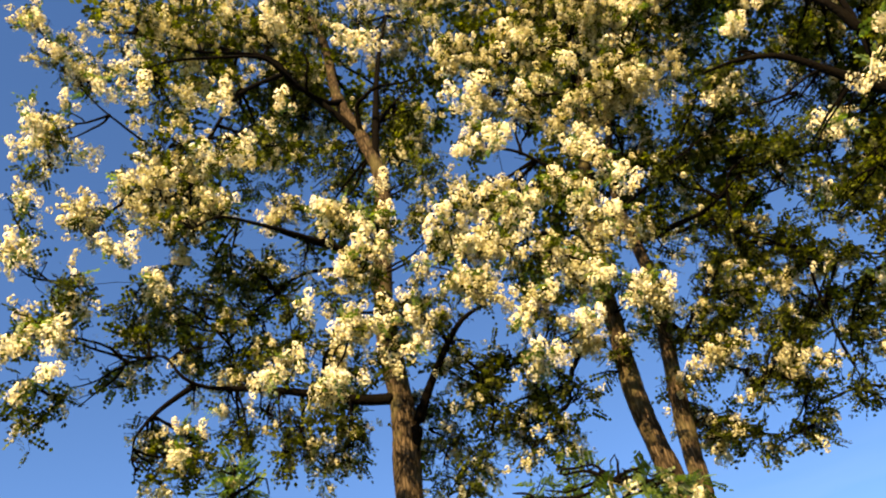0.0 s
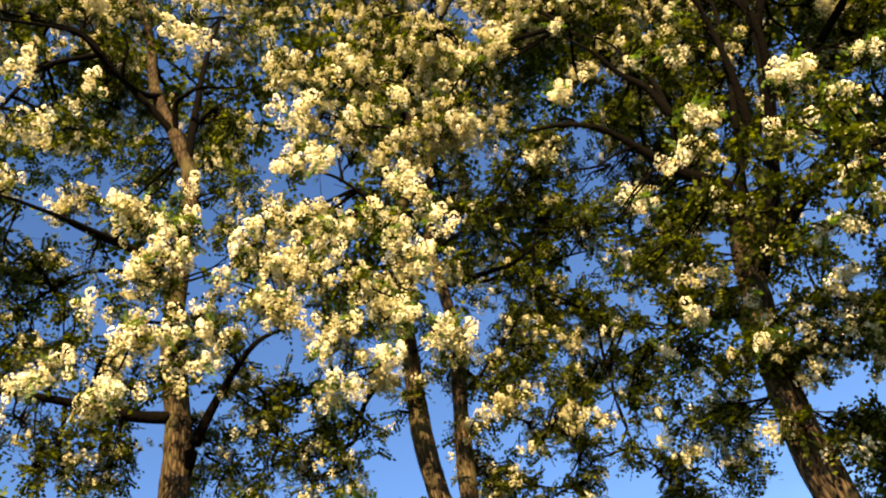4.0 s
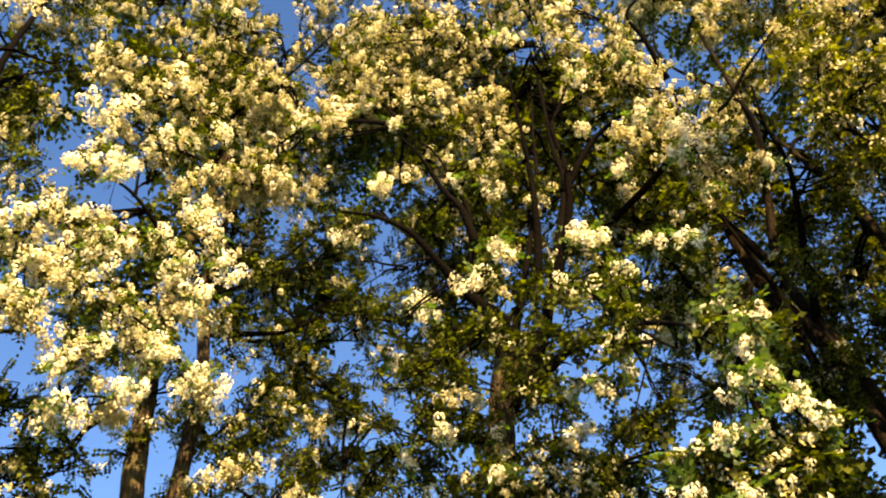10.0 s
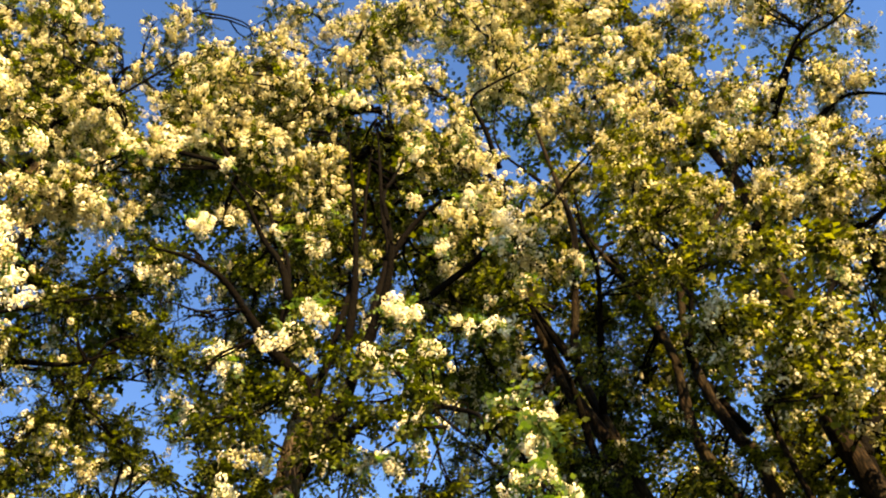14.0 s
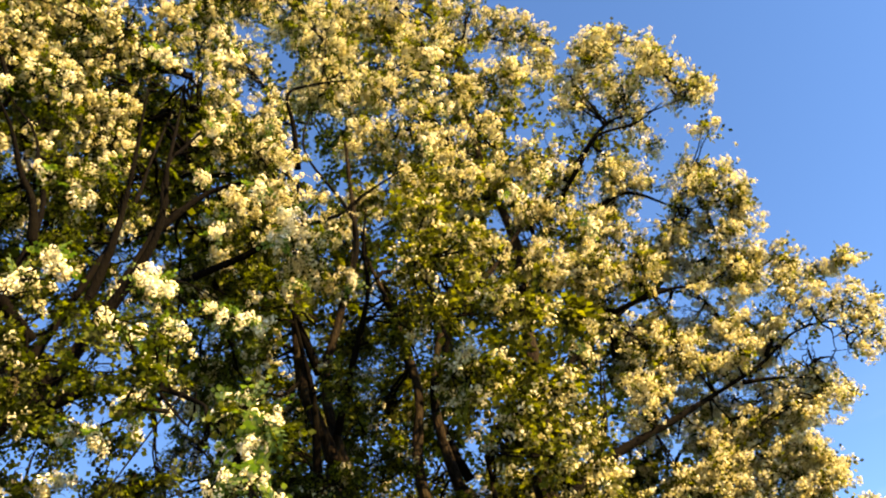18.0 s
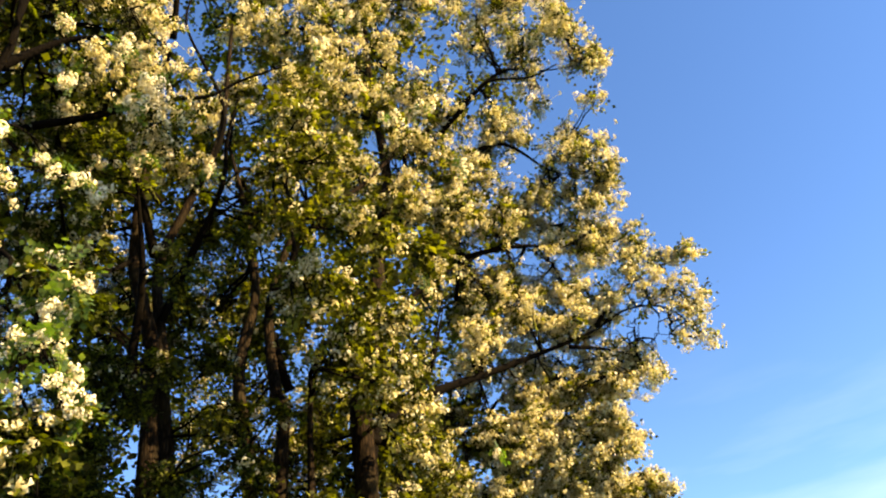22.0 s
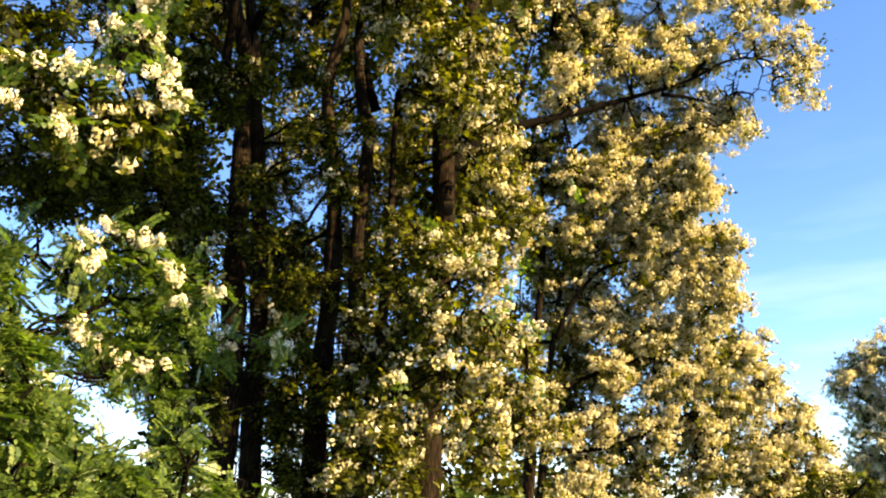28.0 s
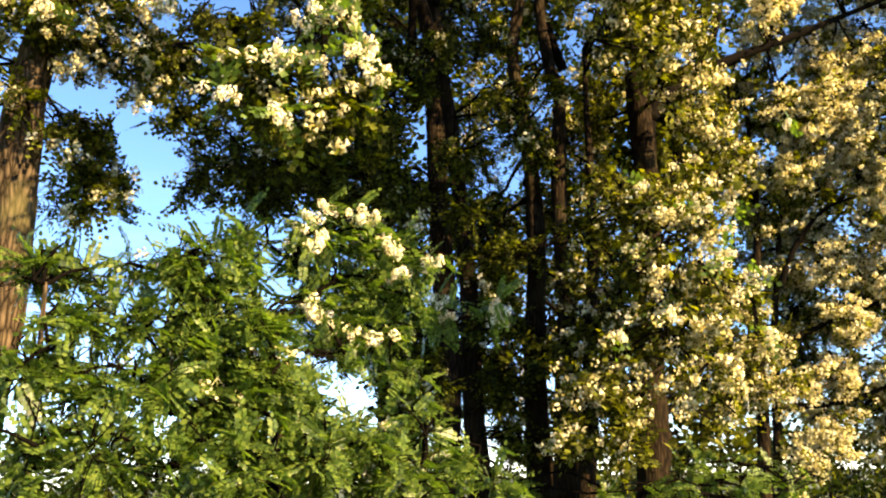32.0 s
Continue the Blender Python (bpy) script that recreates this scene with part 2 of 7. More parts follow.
def stem_mesh(name, pts, r0, r1, sides, furrow, flare=0.0, step=0.09, skin=None):
    """A trunk or limb with furrowed, interlaced ridges, slight bends and a flared foot."""
    line = curve_through(pts, step)
    k = len(line)
    s = np.linspace(0, 1, k)
    seed = rng.uniform(0, 50)
    long = np.cumsum(np.r_[0, np.linalg.norm(np.diff(line, axis=0), axis=1)])
    wob = np.stack([np.sin(long * 1.7 + seed), np.cos(long * 1.3 + 2 * seed), 0 * long], 1) * (0.10 * (r0 + r1))
    line = line + wob * np.minimum(1, s * 6)[:, None] * np.minimum(1, (1 - s) * 6)[:, None]
    rad = r0 + (r1 - r0) * s**0.85
    rad = rad * (1 + flare * np.exp(-long / 0.35)) * (1 + 0.05 * np.sin(long * 4.1 + seed))
    line, rad, long = np.vstack([line[:1], line, line[-1:]]), np.r_[0.002, rad, 0.002], np.r_[long[0], long, long[-1]]
    k += 2
    v, f = tubes(line[None] + np.r_[-1e-3, np.zeros(k - 2), 1e-3][None, :, None] * unit(line[-1] - line[0]), rad[None], sides)
    v = v.reshape(k, sides, 3)
    a = np.arange(sides) * 2 * np.pi / sides
    turns = max(5, int(2 * np.pi * 0.5 * (r0 + r1) / 0.05))
    z = long[:, None]
    wave = np.abs(np.sin(0.5 * turns * a[None] + 1.3 * np.sin(3.1 * z + seed) + 0.8 * np.sin(7.3 * z + 2 * a[None] + seed)))
    wave += 0.35 * np.sin(19 * z + 5 * a[None] + seed) * np.sin(11 * z + 3 * a[None])
    v += (v - line[:, None]) * (furrow * (wave - 0.6))[..., None]
    return mesh_of(name, v.reshape(-1, 3), f, skin if name == "trunk" else SHADED_TWIG, smooth=True), line, rad


def raceme(r, top, tip, wide, florets, size):
    """One hanging raceme: small three-faced pea flowers packed round a short stalk, fullest near its upper third."""
    axis = tip - top
    e = unit(np.cross(axis, r.normal(size=3)))
    g = np.cross(unit(axis), e)
    vs, fs = [], []
    for k in range(florets):
        s = (k + r.uniform(0.1, 0.9)) / florets
        a = k * 2.4 + r.uniform(-0.5, 0.5)
        w = wide * math.sin(math.pi * (0.12 + 0.8 * s) ** 0.85) ** 0.7 * r.uniform(0.85, 1.08)
        out = unit(math.cos(a) * e + math.sin(a) * g + unit(axis) * r.uniform(-0.7, 0.6))
        c = top + axis * s + out * w
        u = unit(np.cross(out, r.normal(size=3)))
        v = np.cross(out, u)
        z = size * (1.2 - 0.4 * s) * r.uniform(0.75, 1.25)
        vs.append(np.array([c + z * u, c + z * (0.87 * v - 0.5 * u), c - z * (0.87 * v + 0.5 * u), c + out * z * r.uniform(0.5, 0.9)]))
        fs.append(np.array([[0, 1, 3], [1, 2, 3], [2, 0, 3]]) + 4 * k)
    at = 4 * florets
    vs.append(np.array([[0.003, 0, 0.06], [-0.003, 0, 0.06], tip]))
    fs.append(np.array([[0, 1, 2]]) + at)
    return np.vstack(vs), np.vstack(fs)


def bunch(r, count, florets, size, wide, spread):
    """Several short racemes that hang side by side from one shoot, each on its thin stalk."""
    vs, fs, at = [], [], 0
    for i in range(count):
        length = r.uniform(1.7, 2.8) * wide
        top = np.array([r.normal(0, spread), r.normal(0, spread), r.uniform(-0.06, 0.05)])
        tip = top + np.array([r.normal(0, 0.03), r.normal(0, 0.03), -length])
        v, f = raceme(r, top, tip, wide * r.uniform(0.75, 1.2), florets, size)
        vs.append(v)
        fs.append(f + at)
        at += len(v)
    return np.vstack(vs), np.vstack(fs)


def leaf(r, pairs, oval, droop, broad=1.0, slim=1.0):
    """A pinnate leaf of unit length along +x: a midrib and oval leaflets in pairs with one at the tip."""
    vs, fs, at = [], [], 0
    def bend(x):
        return -droop * x * x
    rib = np.array([[0, 0.006, 0], [0, -0.006, 0], [1, 0, bend(1.0)]])
    vs.append(rib); fs.append(np.array([[0, 1, 2]])); at = 3
    places = [(0.2 + 0.72 * i / pairs, s) for i in range(pairs) for s in (1, -1)] + [(0.95, 0)]
    for x, s in places:
        ln = 0.20 * broad * r.uniform(0.85, 1.15) * (1.0 - 0.25 * abs(x - 0.5))
        hw = 0.075 * broad * slim * r.uniform(0.85, 1.15) * (1.25 if not oval else 1.0)
        d = np.array([0.28, s, 0.0]) if s else np.array([1.0, 0, 0])
        d = d / np.linalg.norm(d)
        e = np.array([-d[1], d[0], 0])
        b = np.array([x, 0, bend(x)])
        sag = r.uniform(-0.5, 0.12)
        tip = b + d * ln + [0, 0, sag * ln]
        mid = b + d * ln * 0.5 + [0, 0, sag * ln * 0.35]
        if oval:
            v = np.array([b, mid - d * ln * 0.18 + e * hw, mid + d * ln * 0.24 + e * hw * 0.85, tip, mid + d * ln * 0.24 - e * hw * 0.85, mid - d * ln * 0.18 - e * hw])
            f = np.array([[0, 5, 1], [1, 5, 4], [1, 4, 2], [2, 4, 3]])
        else:
            v = np.array([b, mid + e * hw + [0, 0, 0.02], tip, mid - e * hw + [0, 0, 0.02]])
            f = np.array([[0, 3, 1], [1, 3, 2]])
        vs.append(v); fs.append(f + at); at += len(v)
    return np.vstack(vs), np.vstack(fs)


r0 = np.random.default_rng(5)
BUNCH_NEAR = [bunch(r0, c, 15, 0.0175, 0.034, d) for c, d in ((3, 0.05), (4, 0.06), (4, 0.07), (3, 0.06), (5, 0.08), (2, 0.04), (4, 0.065))]
BUNCH_FAR = [bunch(r0, c, 6, 0.0265, 0.034, d) for c, d in ((3, 0.06), (3, 0.07), (2, 0.05), (3, 0.055), (4, 0.08))]
CLUMP = [bunch(r0, c, 34, 0.0135, 0.040, d) for c, d in ((5, 0.062), (6, 0.066), (5, 0.058), (6, 0.07), (7, 0.072))]
LEAF_NEAR = [leaf(r0, p, True, d, 0.82, 0.85) for p, d in ((9, 0.15), (10, 0.3), (8, 0.45), (9, 0.2))]
LEAF_MID = [leaf(r0, p, False, d, 1.2, 0.9) for p, d in ((4, 0.15), (5, 0.3), (4, 0.45), (4, 0.25))]
LEAF_FAR = [leaf(r0, p, False, d, 1.6, 0.9) for p, d in ((3, 0.2), (2, 0.4), (3, 0.35))]


def crown(flowers, fullness, lobes):
    return [(*l, flowers, fullness) for l in lobes]


def poses_of(X, Z, size, at):
    X = unit(X)
    Y = unit(np.cross(Z, X))
    Z = np.cross(X, Y)
    return np.concatenate([np.stack([X, Y, Z], -1) * size[:, None, None], at[:, :, None]], -1)


def foliage(lobes, anchor, sprays=1.0, leaf_size=0.25, leaves=5.5, per=2.0, twig=0.32, bunch_size=1.0, clump=0.7, bare=None, pale=0.0):
    """Shoots, leaves and bunches of a set of crown lobes. anchor: where each lobe's branch starts.
    The more a lobe flowers, the fewer leaves it has out."""
    L = np.array(lobes, float)
    c, r, fl, full = L[:, :3], L[:, 3], np.maximum(L[:, 4], pale), L[:, 5]
    n = np.maximum(4, (sprays * full * 5.6 * (r / 0.24) ** 2).astype(int))
    own = np.repeat(np.arange(len(L)), n)
    N = len(own)
    d = unit(rng.normal(size=(N, 3)))
    core = np.maximum(r - 0.10, 0.55 * r)
    out = d * (rng.uniform(0, 1, N) ** 0.42 * core[own])[:, None] * [1.0, 1.0, 0.88]
    p = c[own] + out
    if bare is not None:
        # shoots leave the undersides of limbs and the stems bare
        keep = np.ones(N, bool)
        for q, wide, low in bare:
            near = np.abs(p - q).max(1) < low + wide
            flat = np.hypot(p[near, 0] - q[0], p[near, 1] - q[1])
            drop = p[near, 2] - q[2]
            keep[near] &= ~((flat < wide) & (drop < 0.06) & (drop > -low) & (rng.uniform(size=near.sum()) < 0.8))
        own, d, p = own[keep], d[keep], p[keep]
        N = len(own)
    way = unit(0.9 * d + 0.6 * rng.normal(size=(N, 3)) + [0, 0, -0.12])
    ln = twig * rng.uniform(0.6, 1.25, N)
    s = np.linspace(0, 1, 2)[None, :, None]
    base = p - way * ln[:, None] * 0.6
    sag = np.array([0, 0, -0.22])
    shoot = base[:, None] + way[:, None] * ln[:, None, None] * s + sag * ln[:, None, None] * s * s
    # leaves along the shoots
    k = rng.poisson(leaves * (1 - 0.72 * fl[own]))
    own_s = np.repeat(np.arange(N), k)
    K = len(own_s)
    u = rng.uniform(0.1, 1.0, K)
    at = base[own_s] + way[own_s] * (ln[own_s] * u)[:, None] + sag * (ln[own_s] * u * u)[:, None]
    side = unit(np.cross(way[own_s], rng.normal(size=(K, 3)) * 0.5 + [0, 0, 1]))
    side *= np.where(rng.uniform(size=K) < 0.5, 1.0, -1.0)[:, None]
    X = 0.45 * way[own_s] + side + 0.35 * rng.normal(size=(K, 3)) + [0, 0, -0.25]
    Z = rng.normal(size=(K, 3)) * 0.55 + [0, 0, 1.0]
    leaf_poses = poses_of(X, Z, leaf_size * rng.uniform(0.65, 1.2, K), at)
    # bunches of flowers, towards the shoots' ends
    m = rng.poisson(per * fl[own] * np.clip(1.25 - 0.5 * r[own], 0.65, 1.1) * rng.gamma(clump, 1 / clump, N))
    own_b = np.repeat(np.arange(N), m)
    B = len(own_b)
    u = rng.uniform(0.6, 1.15, B)
    at = base[own_b] + way[own_b] * (ln[own_b] * u)[:, None] + sag * (ln[own_b] * u * u)[:, None] + rng.normal(0, 0.035, (B, 3))
    Z = unit(rng.normal(size=(B, 3)) * 0.28 + [0, 0, 1.0])
    X = rng.normal(size=(B, 3)) * [1, 1, 0.1]
    X = X - (X * Z).sum(1, keepdims=True) * Z
    bunch_poses = poses_of(X, Z, bunch_size * rng.uniform(0.75, 1.2, B), at)
    # branch from the limb into the lobe, and boughs from there to the shoots
    t = np.linspace(0, 1, 8)[None, :, None]
    a = np.asarray(anchor, float)
    lift = rng.normal(0, 0.05, (len(L), 3)) + [0, 0, 0.03]
    span = np.linalg.norm(c - a, axis=1)[:, None, None]
    # two branches a lobe, each to its own side
    a, lift, span = np.repeat(a, 2, 0), np.repeat(lift, 2, 0) + rng.normal(0, 0.04, (2 * len(L), 3)), np.repeat(span, 2, 0)
    goal = np.repeat(c, 2, 0) + unit(rng.normal(size=(2 * len(L), 3))) * (0.62 * np.repeat(r, 2))[:, None]
    branch = a[:, None] * (1 - t) + goal[:, None] * t + lift[:, None] * span * np.sin(np.pi * t) + 0.02 * span * np.sin(9 * t + rng.uniform(0, 6, (2 * len(L), 1, 3)))
    pick = rng.uniform(size=N) < 0.22
    t4 = np.linspace(0, 1, 4)[None, :, None]
    b0 = branch[2 * own[pick] + rng.integers(0, 2, pick.sum()), rng.integers(4, 8, pick.sum())]
    b1 = base[pick]
    bough = b0[:, None] * (1 - t4) + b1[:, None] * t4 + (rng.normal(0, 0.05, (pick.sum(), 1, 3)) + [0, 0, 0.03]) * np.sin(np.pi * t4)
    # crooked twigs that wander out of each lobe
    t7 = np.linspace(0, 1, 7)[None, :, None]
    w0 = branch[np.repeat(np.arange(0, 2 * len(L), 2), 3), np.tile([3, 5, 7], len(L))]
    wr = np.repeat(r, 3)[:, None]
    w1 = np.repeat(c, 3, 0) + unit(rng.normal(size=(3 * len(L), 3)) + [0, 0, 0.2]) * wr * rng.uniform(0.75, 1.1, (3 * len(L), 1))
    kink = rng.normal(0, 0.16, (3 * len(L), 7, 3)) * wr[:, None] * np.sin(np.pi * t7)
    wander = w0[:, None] * (1 - t7) + w1[:, None] * t7 + kink
    wood = [tubes(wander, np.linspace(0.013, 0.004, 7)[None] * np.clip(wr / 0.4, 0.55, 1.6), 3),
            tubes(branch, (np.linspace(1, 0.4, 8)[None] * np.clip(0.011 + 0.024 * r, 0.014, 0.042).repeat(2)[:, None]), 6),
            tubes(bough, np.linspace(0.013, 0.005, 4)[None] * np.ones((pick.sum(), 1)), 3),
            tubes(shoot, np.linspace(0.0045, 0.002, 2)[None] * np.ones((N, 1)), 3)]
    at, vs, fs = 0, [], []
    for v, f in wood:
        vs.append(v); fs.append(f + at); at += len(v)
    return own, leaf_poses, own_s, bunch_poses, own_b, np.vstack(vs), np.vstack(fs)


def grove(name, labels, trunks, limbs, lobes, sides, leaf_shapes, bunch_shapes, single=0, single_leaves=0, leaf_mat=None, category="tree",
          group="", furrow=0.10, flare=0.5, shade=(), hang=(), skin=None, clear=True, **how):
    """Trees that stand together: one thing a stem. Limbs and crown lobes go to the stem they grow from."""
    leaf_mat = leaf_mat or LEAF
    things, lines, boughs = [], [], []
    for k, (ra, rb, pts) in enumerate(trunks):
        foot = Vector(pts[0]) + Vector((0, 0, 0.15))
        ob = tagged(new(name), label=labels[min(k, len(labels) - 1)], category=category, group=group)
        ob.location = foot
        me, line, rad = stem_mesh("trunk", np.array(pts) - np.array(foot), ra, rb, sides, furrow, flare, skin=skin or BARK)
        under("trunk", me, ob)
        things.append(ob)
        lines.append((line + np.array(foot), k))
    for ra, rb, pts in limbs:
        a = np.array(pts[0])
        k = min(lines, key=lambda q: np.linalg.norm(q[0] - a, axis=1).min())[1]
        foot = np.array(things[k].location)
        me, line, rad = stem_mesh("limb", np.array(pts) - foot, ra, rb, max(8, sides // 2), furrow * 0.8)
        limb = under("limb", me, things[k])
        lines.append((line + foot, k))
        boughs.append((limb, line + foot, k))
    bare = [(q, 0.72 if ra > 0.1 else 0.5 if ra > 0.082 else 0.15 + 1.8 * ra, 0.3 + 6.0 * ra) for (ln, _), (ra, _, _) in zip(lines[len(trunks):], limbs) for q in ln[2::4]] + [(q, 0.26, 0.4) for (ln, _), (ra, _, _) in zip(lines, trunks) if ra < 0.25 for q in ln[4::5]] if clear else None
    nodes = np.vstack([q for q, _ in lines])
    whose = np.concatenate([np.full(len(q), k) for q, k in lines])
    L = np.array(lobes, float)
    far = np.linalg.norm(nodes[None] - L[:, None, :3], axis=2) + 0.25 * np.maximum(0, nodes[None, :, 2] - L[:, None, 2])
    near, reach = far.argmin(1), far.min(1)
    stem = whose[near]
    roots = nodes[near].copy()
    # farther lobes branch off nearer ones, not all from the limb's tip
    order = np.argsort(reach)
    for i, k in enumerate(order):
        done = order[:i]
        if i and reach[k] > 0.7:
            d = np.linalg.norm(L[done, :3] - L[k, :3], axis=1) * 1.15
            j = d.argmin()
            if d[j] < reach[k]:
                roots[k], stem[k] = L[done[j], :3], stem[done[j]]
    S = np.array(shade, float).reshape(-1, 6)
    near_s = np.linalg.norm(nodes[None] - S[:, None, :3], axis=2).argmin(1) if len(S) else np.zeros(0, int)
    H = np.array(hang, float).reshape(-1, 4)
    host = np.linalg.norm(L[None, :, :3] - H[:, None, :3], axis=2).argmin(1) if len(H) else np.zeros(0, int)
    for k, ob in enumerate(things):
        mine = stem == k
        if not mine.any():
            continue
        foot = np.array(ob.location)
        own, lf, own_s, bf, own_b, wv, wf = foliage(L[mine], roots[mine], bare=bare, **how)
        under("fine_branching", mesh_of("fine_branching", wv - foot, wf, SHADED_TWIG, smooth=True), ob, kind="stuff")
        drop = stem[host] == k
        if drop.any():
            # heavy clusters at the ends of long drooping shoots
            h, g = H[drop], L[host[drop], :3]
            m = len(h)
            t5 = np.linspace(0, 1, 5)[None, :, None]
            tie = g[:, None] * (1 - t5) + h[:, None, :3] * t5 + np.array([0, 0, 0.07]) * np.sin(np.pi * t5)
            v, f = tubes(tie, np.linspace(0.007, 0.003, 5)[None] * np.ones((m, 1)), 4)
            under("shoot_growth", mesh_of("shoot_growth", v - foot, f, SHADED_TWIG, smooth=True), ob, kind="stuff")
            up = unit(rng.normal(size=(m, 3)) * 0.2 + [0, 0, 1.0])
            X = unit(rng.normal(size=(m, 3)))
            X = X - (X * up).sum(1, keepdims=True) * up
            fr = poses_of(X, up, h[:, 3] / 0.13, h[:, :3] - foot + [0, 0, 0.05])
            kept = [mesh_of("blossom", v, f, OPEN_PETAL) for v, f in CLUMP]
            mine_too = [(o, q) for o, q, w in boughs if w == k]
            for i in range(m):
                holder = min(mine_too, key=lambda b: np.linalg.norm(b[1] - h[i, :3], axis=1).min())[0] if mine_too else ob
                under("blossom", kept[i % len(kept)], holder).matrix_basis = Matrix([*fr[i].tolist(), (0, 0, 0, 1)])
            q = np.repeat(np.arange(m), 4)
            X = rng.normal(size=(len(q), 3)) + [0, 0, -0.2]
            tips = poses_of(X, rng.normal(size=(len(q), 3)) * 0.5 + [0, 0, 1.0], 0.24 * rng.uniform(0.8, 1.2, len(q)), h[q, :3] + [0, 0, 0.06])
            tips[:, :, 3] -= foot
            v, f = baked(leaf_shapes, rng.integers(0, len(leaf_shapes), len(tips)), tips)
            under("young_foliage", mesh_of("young_foliage", v, f, FRESH), ob, "fresh green leaves round the flower clusters", kind="stuff")
        deep = whose[near_s] == k
        if deep.any():
            _, sf, _, _, _, sv, sw = foliage(S[deep], nodes[near_s[deep]], sprays=0.2, leaf_size=0.42, twig=0.6)
            sf[:, :, 3] -= foot
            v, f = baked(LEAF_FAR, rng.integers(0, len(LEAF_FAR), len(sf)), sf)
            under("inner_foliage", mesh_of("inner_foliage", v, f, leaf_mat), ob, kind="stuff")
            under("inner_branching", mesh_of("inner_branching", sv - foot, sw, SHADED_TWIG, smooth=True), ob, kind="stuff")
        lf[:, :, 3] -= foot
        bf[:, :, 3] -= foot
        for part, shapes, fr, singles, mat in (("leaf", leaf_shapes, lf, single_leaves, leaf_mat), ("blossom", bunch_shapes, bf, single, PETAL)):
            if not len(fr):
                continue
            fr = fr[rng.permutation(len(fr))]
            pick = rng.integers(0, len(shapes), len(fr))
            if singles:
                kept = [mesh_of(part, v, f, mat) for v, f in shapes]
                for i in range(min(singles, len(fr))):
                    o = under(part, kept[pick[i]], ob)
                    o.matrix_basis = Matrix([*fr[i].tolist(), (0, 0, 0, 1)])
                fr, pick = fr[singles:], pick[singles:]
            if len(fr):
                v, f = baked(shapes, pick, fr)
                word = "foliage" if part == "leaf" else "blossom_mass"
                under(word, mesh_of(word, v, f, mat), ob, kind="stuff")
    return things


# ---- the trees, from their stems to their crown lobes ----
# tree A
A_TRUNKS = []
A_TRUNKS.append((0.24, 0.07, [(-9.09, 1.25, -0.15), (-9.1, 1.2, 2.99), (-9.11, 1.15, 5.98), (-9.11, 1.18, 6.79), (-9.11, 1.18, 7.35), (-9.12, 1.11, 8.53), (-9.11, 1.15, 10.23), (-9.21, 1.22, 11.73), (-9.33, 1.01, 13.01), (-9.47, 0.6, 14.62), (-9.58, 0.34, 16.65), (-9.54, -0.19, 18)]))
A_LIMBS = []
A_LIMBS.append((0.09, 0.016, [(-9.1, 1.24, 6.47), (-8.98, 1.38, 6.94), (-8.63, 1.62, 7.45), (-8.15, 1.94, 7.89), (-7.72, 2.37, 7.91)]))
A_LIMBS.append((0.08, 0.008, [(-9.11, 1.14, 7.36), (-9.17, 0.62, 7.4), (-9.09, -0.06, 7.48), (-9.07, -0.6, 7.55), (-9, -1.23, 7.55), (-8.85, -1.54, 7.61), (-8.8, -1.81, 7.9), (-8.61, -2.17, 7.68)]))
A_LIMBS.append((0.045, 0.006, [(-8.98, -1.42, 7.57), (-8.91, -1.78, 7.18), (-8.76, -1.98, 6.74), (-8.76, -1.99, 6.47)]))
A_LIMBS.append((0.07, 0.008, [(-9.11, 1.14, 10), (-8.98, 0.47, 9.95), (-8.69, -0.16, 9.91), (-8.36, -0.74, 9.86), (-8.09, -1.28, 9.75)]))
A_LIMBS.append((0.05, 0.006, [(-9.12, 1.07, 9.45), (-9.28, 0.41, 9.78), (-9.29, -0.14, 9.65), (-9.27, -0.63, 9.1), (-9.11, -1.21, 8.53)]))
A_LIMBS.append((0.07, 0.008, [(-9.33, 1.06, 12.94), (-9.17, 0.48, 13.53), (-8.99, -0.1, 14), (-8.76, -0.7, 14.58), (-8.36, -1.92, 14.07), (-8.12, -2.82, 14.14)]))
A_LIMBS.append((0.05, 0.006, [(-8.88, -0.4, 14.21), (-8.71, -1.15, 13.27), (-8.5, -1.77, 11.38), (-8.01, -2.82, 11.69), (-7.62, -3.79, 12.65)]))
A_LIMBS.append((0.05, 0.006, [(-9.31, 1.21, 13.16), (-9.41, 1.83, 14.38), (-9.18, 2.73, 15.12)]))
A_LOBES = []
A_LOBES += crown(0.9, 1.05, [(-7.54, -4.16, 13.44, 0.3), (-7.78, -3.7, 12.89, 0.47), (-7.88, -3.2, 12.47, 0.38), (-7.84, -3.56, 11.04, 0.44), (-7.83, -3.58, 10.2, 0.32), (-7.83, -3.57, 9.5, 0.24), (-7.97, -3.51, 8.89, 0.3), (-8.18, -2.96, 14.41, 0.75), (-8.53, -2.09, 14.86, 0.94), (-8.9, -1.05, 15.74, 0.93), (-8.29, -2.24, 12.8, 0.68), (-8.76, -1.36, 13.85, 0.63), (-7.85, -1.92, 10.86, 0.51), (-7.97, -1.23, 10.91, 0.44), (-7.79, -2.18, 9.96, 0.5), (-7.92, -1.56, 10.12, 0.57), (-7.75, -2.65, 9.33, 0.4), (-7.87, -1.84, 9.29, 0.35), (-7.98, -1.17, 9.79, 0.32), (-7.92, -1.57, 9.4, 0.3)])
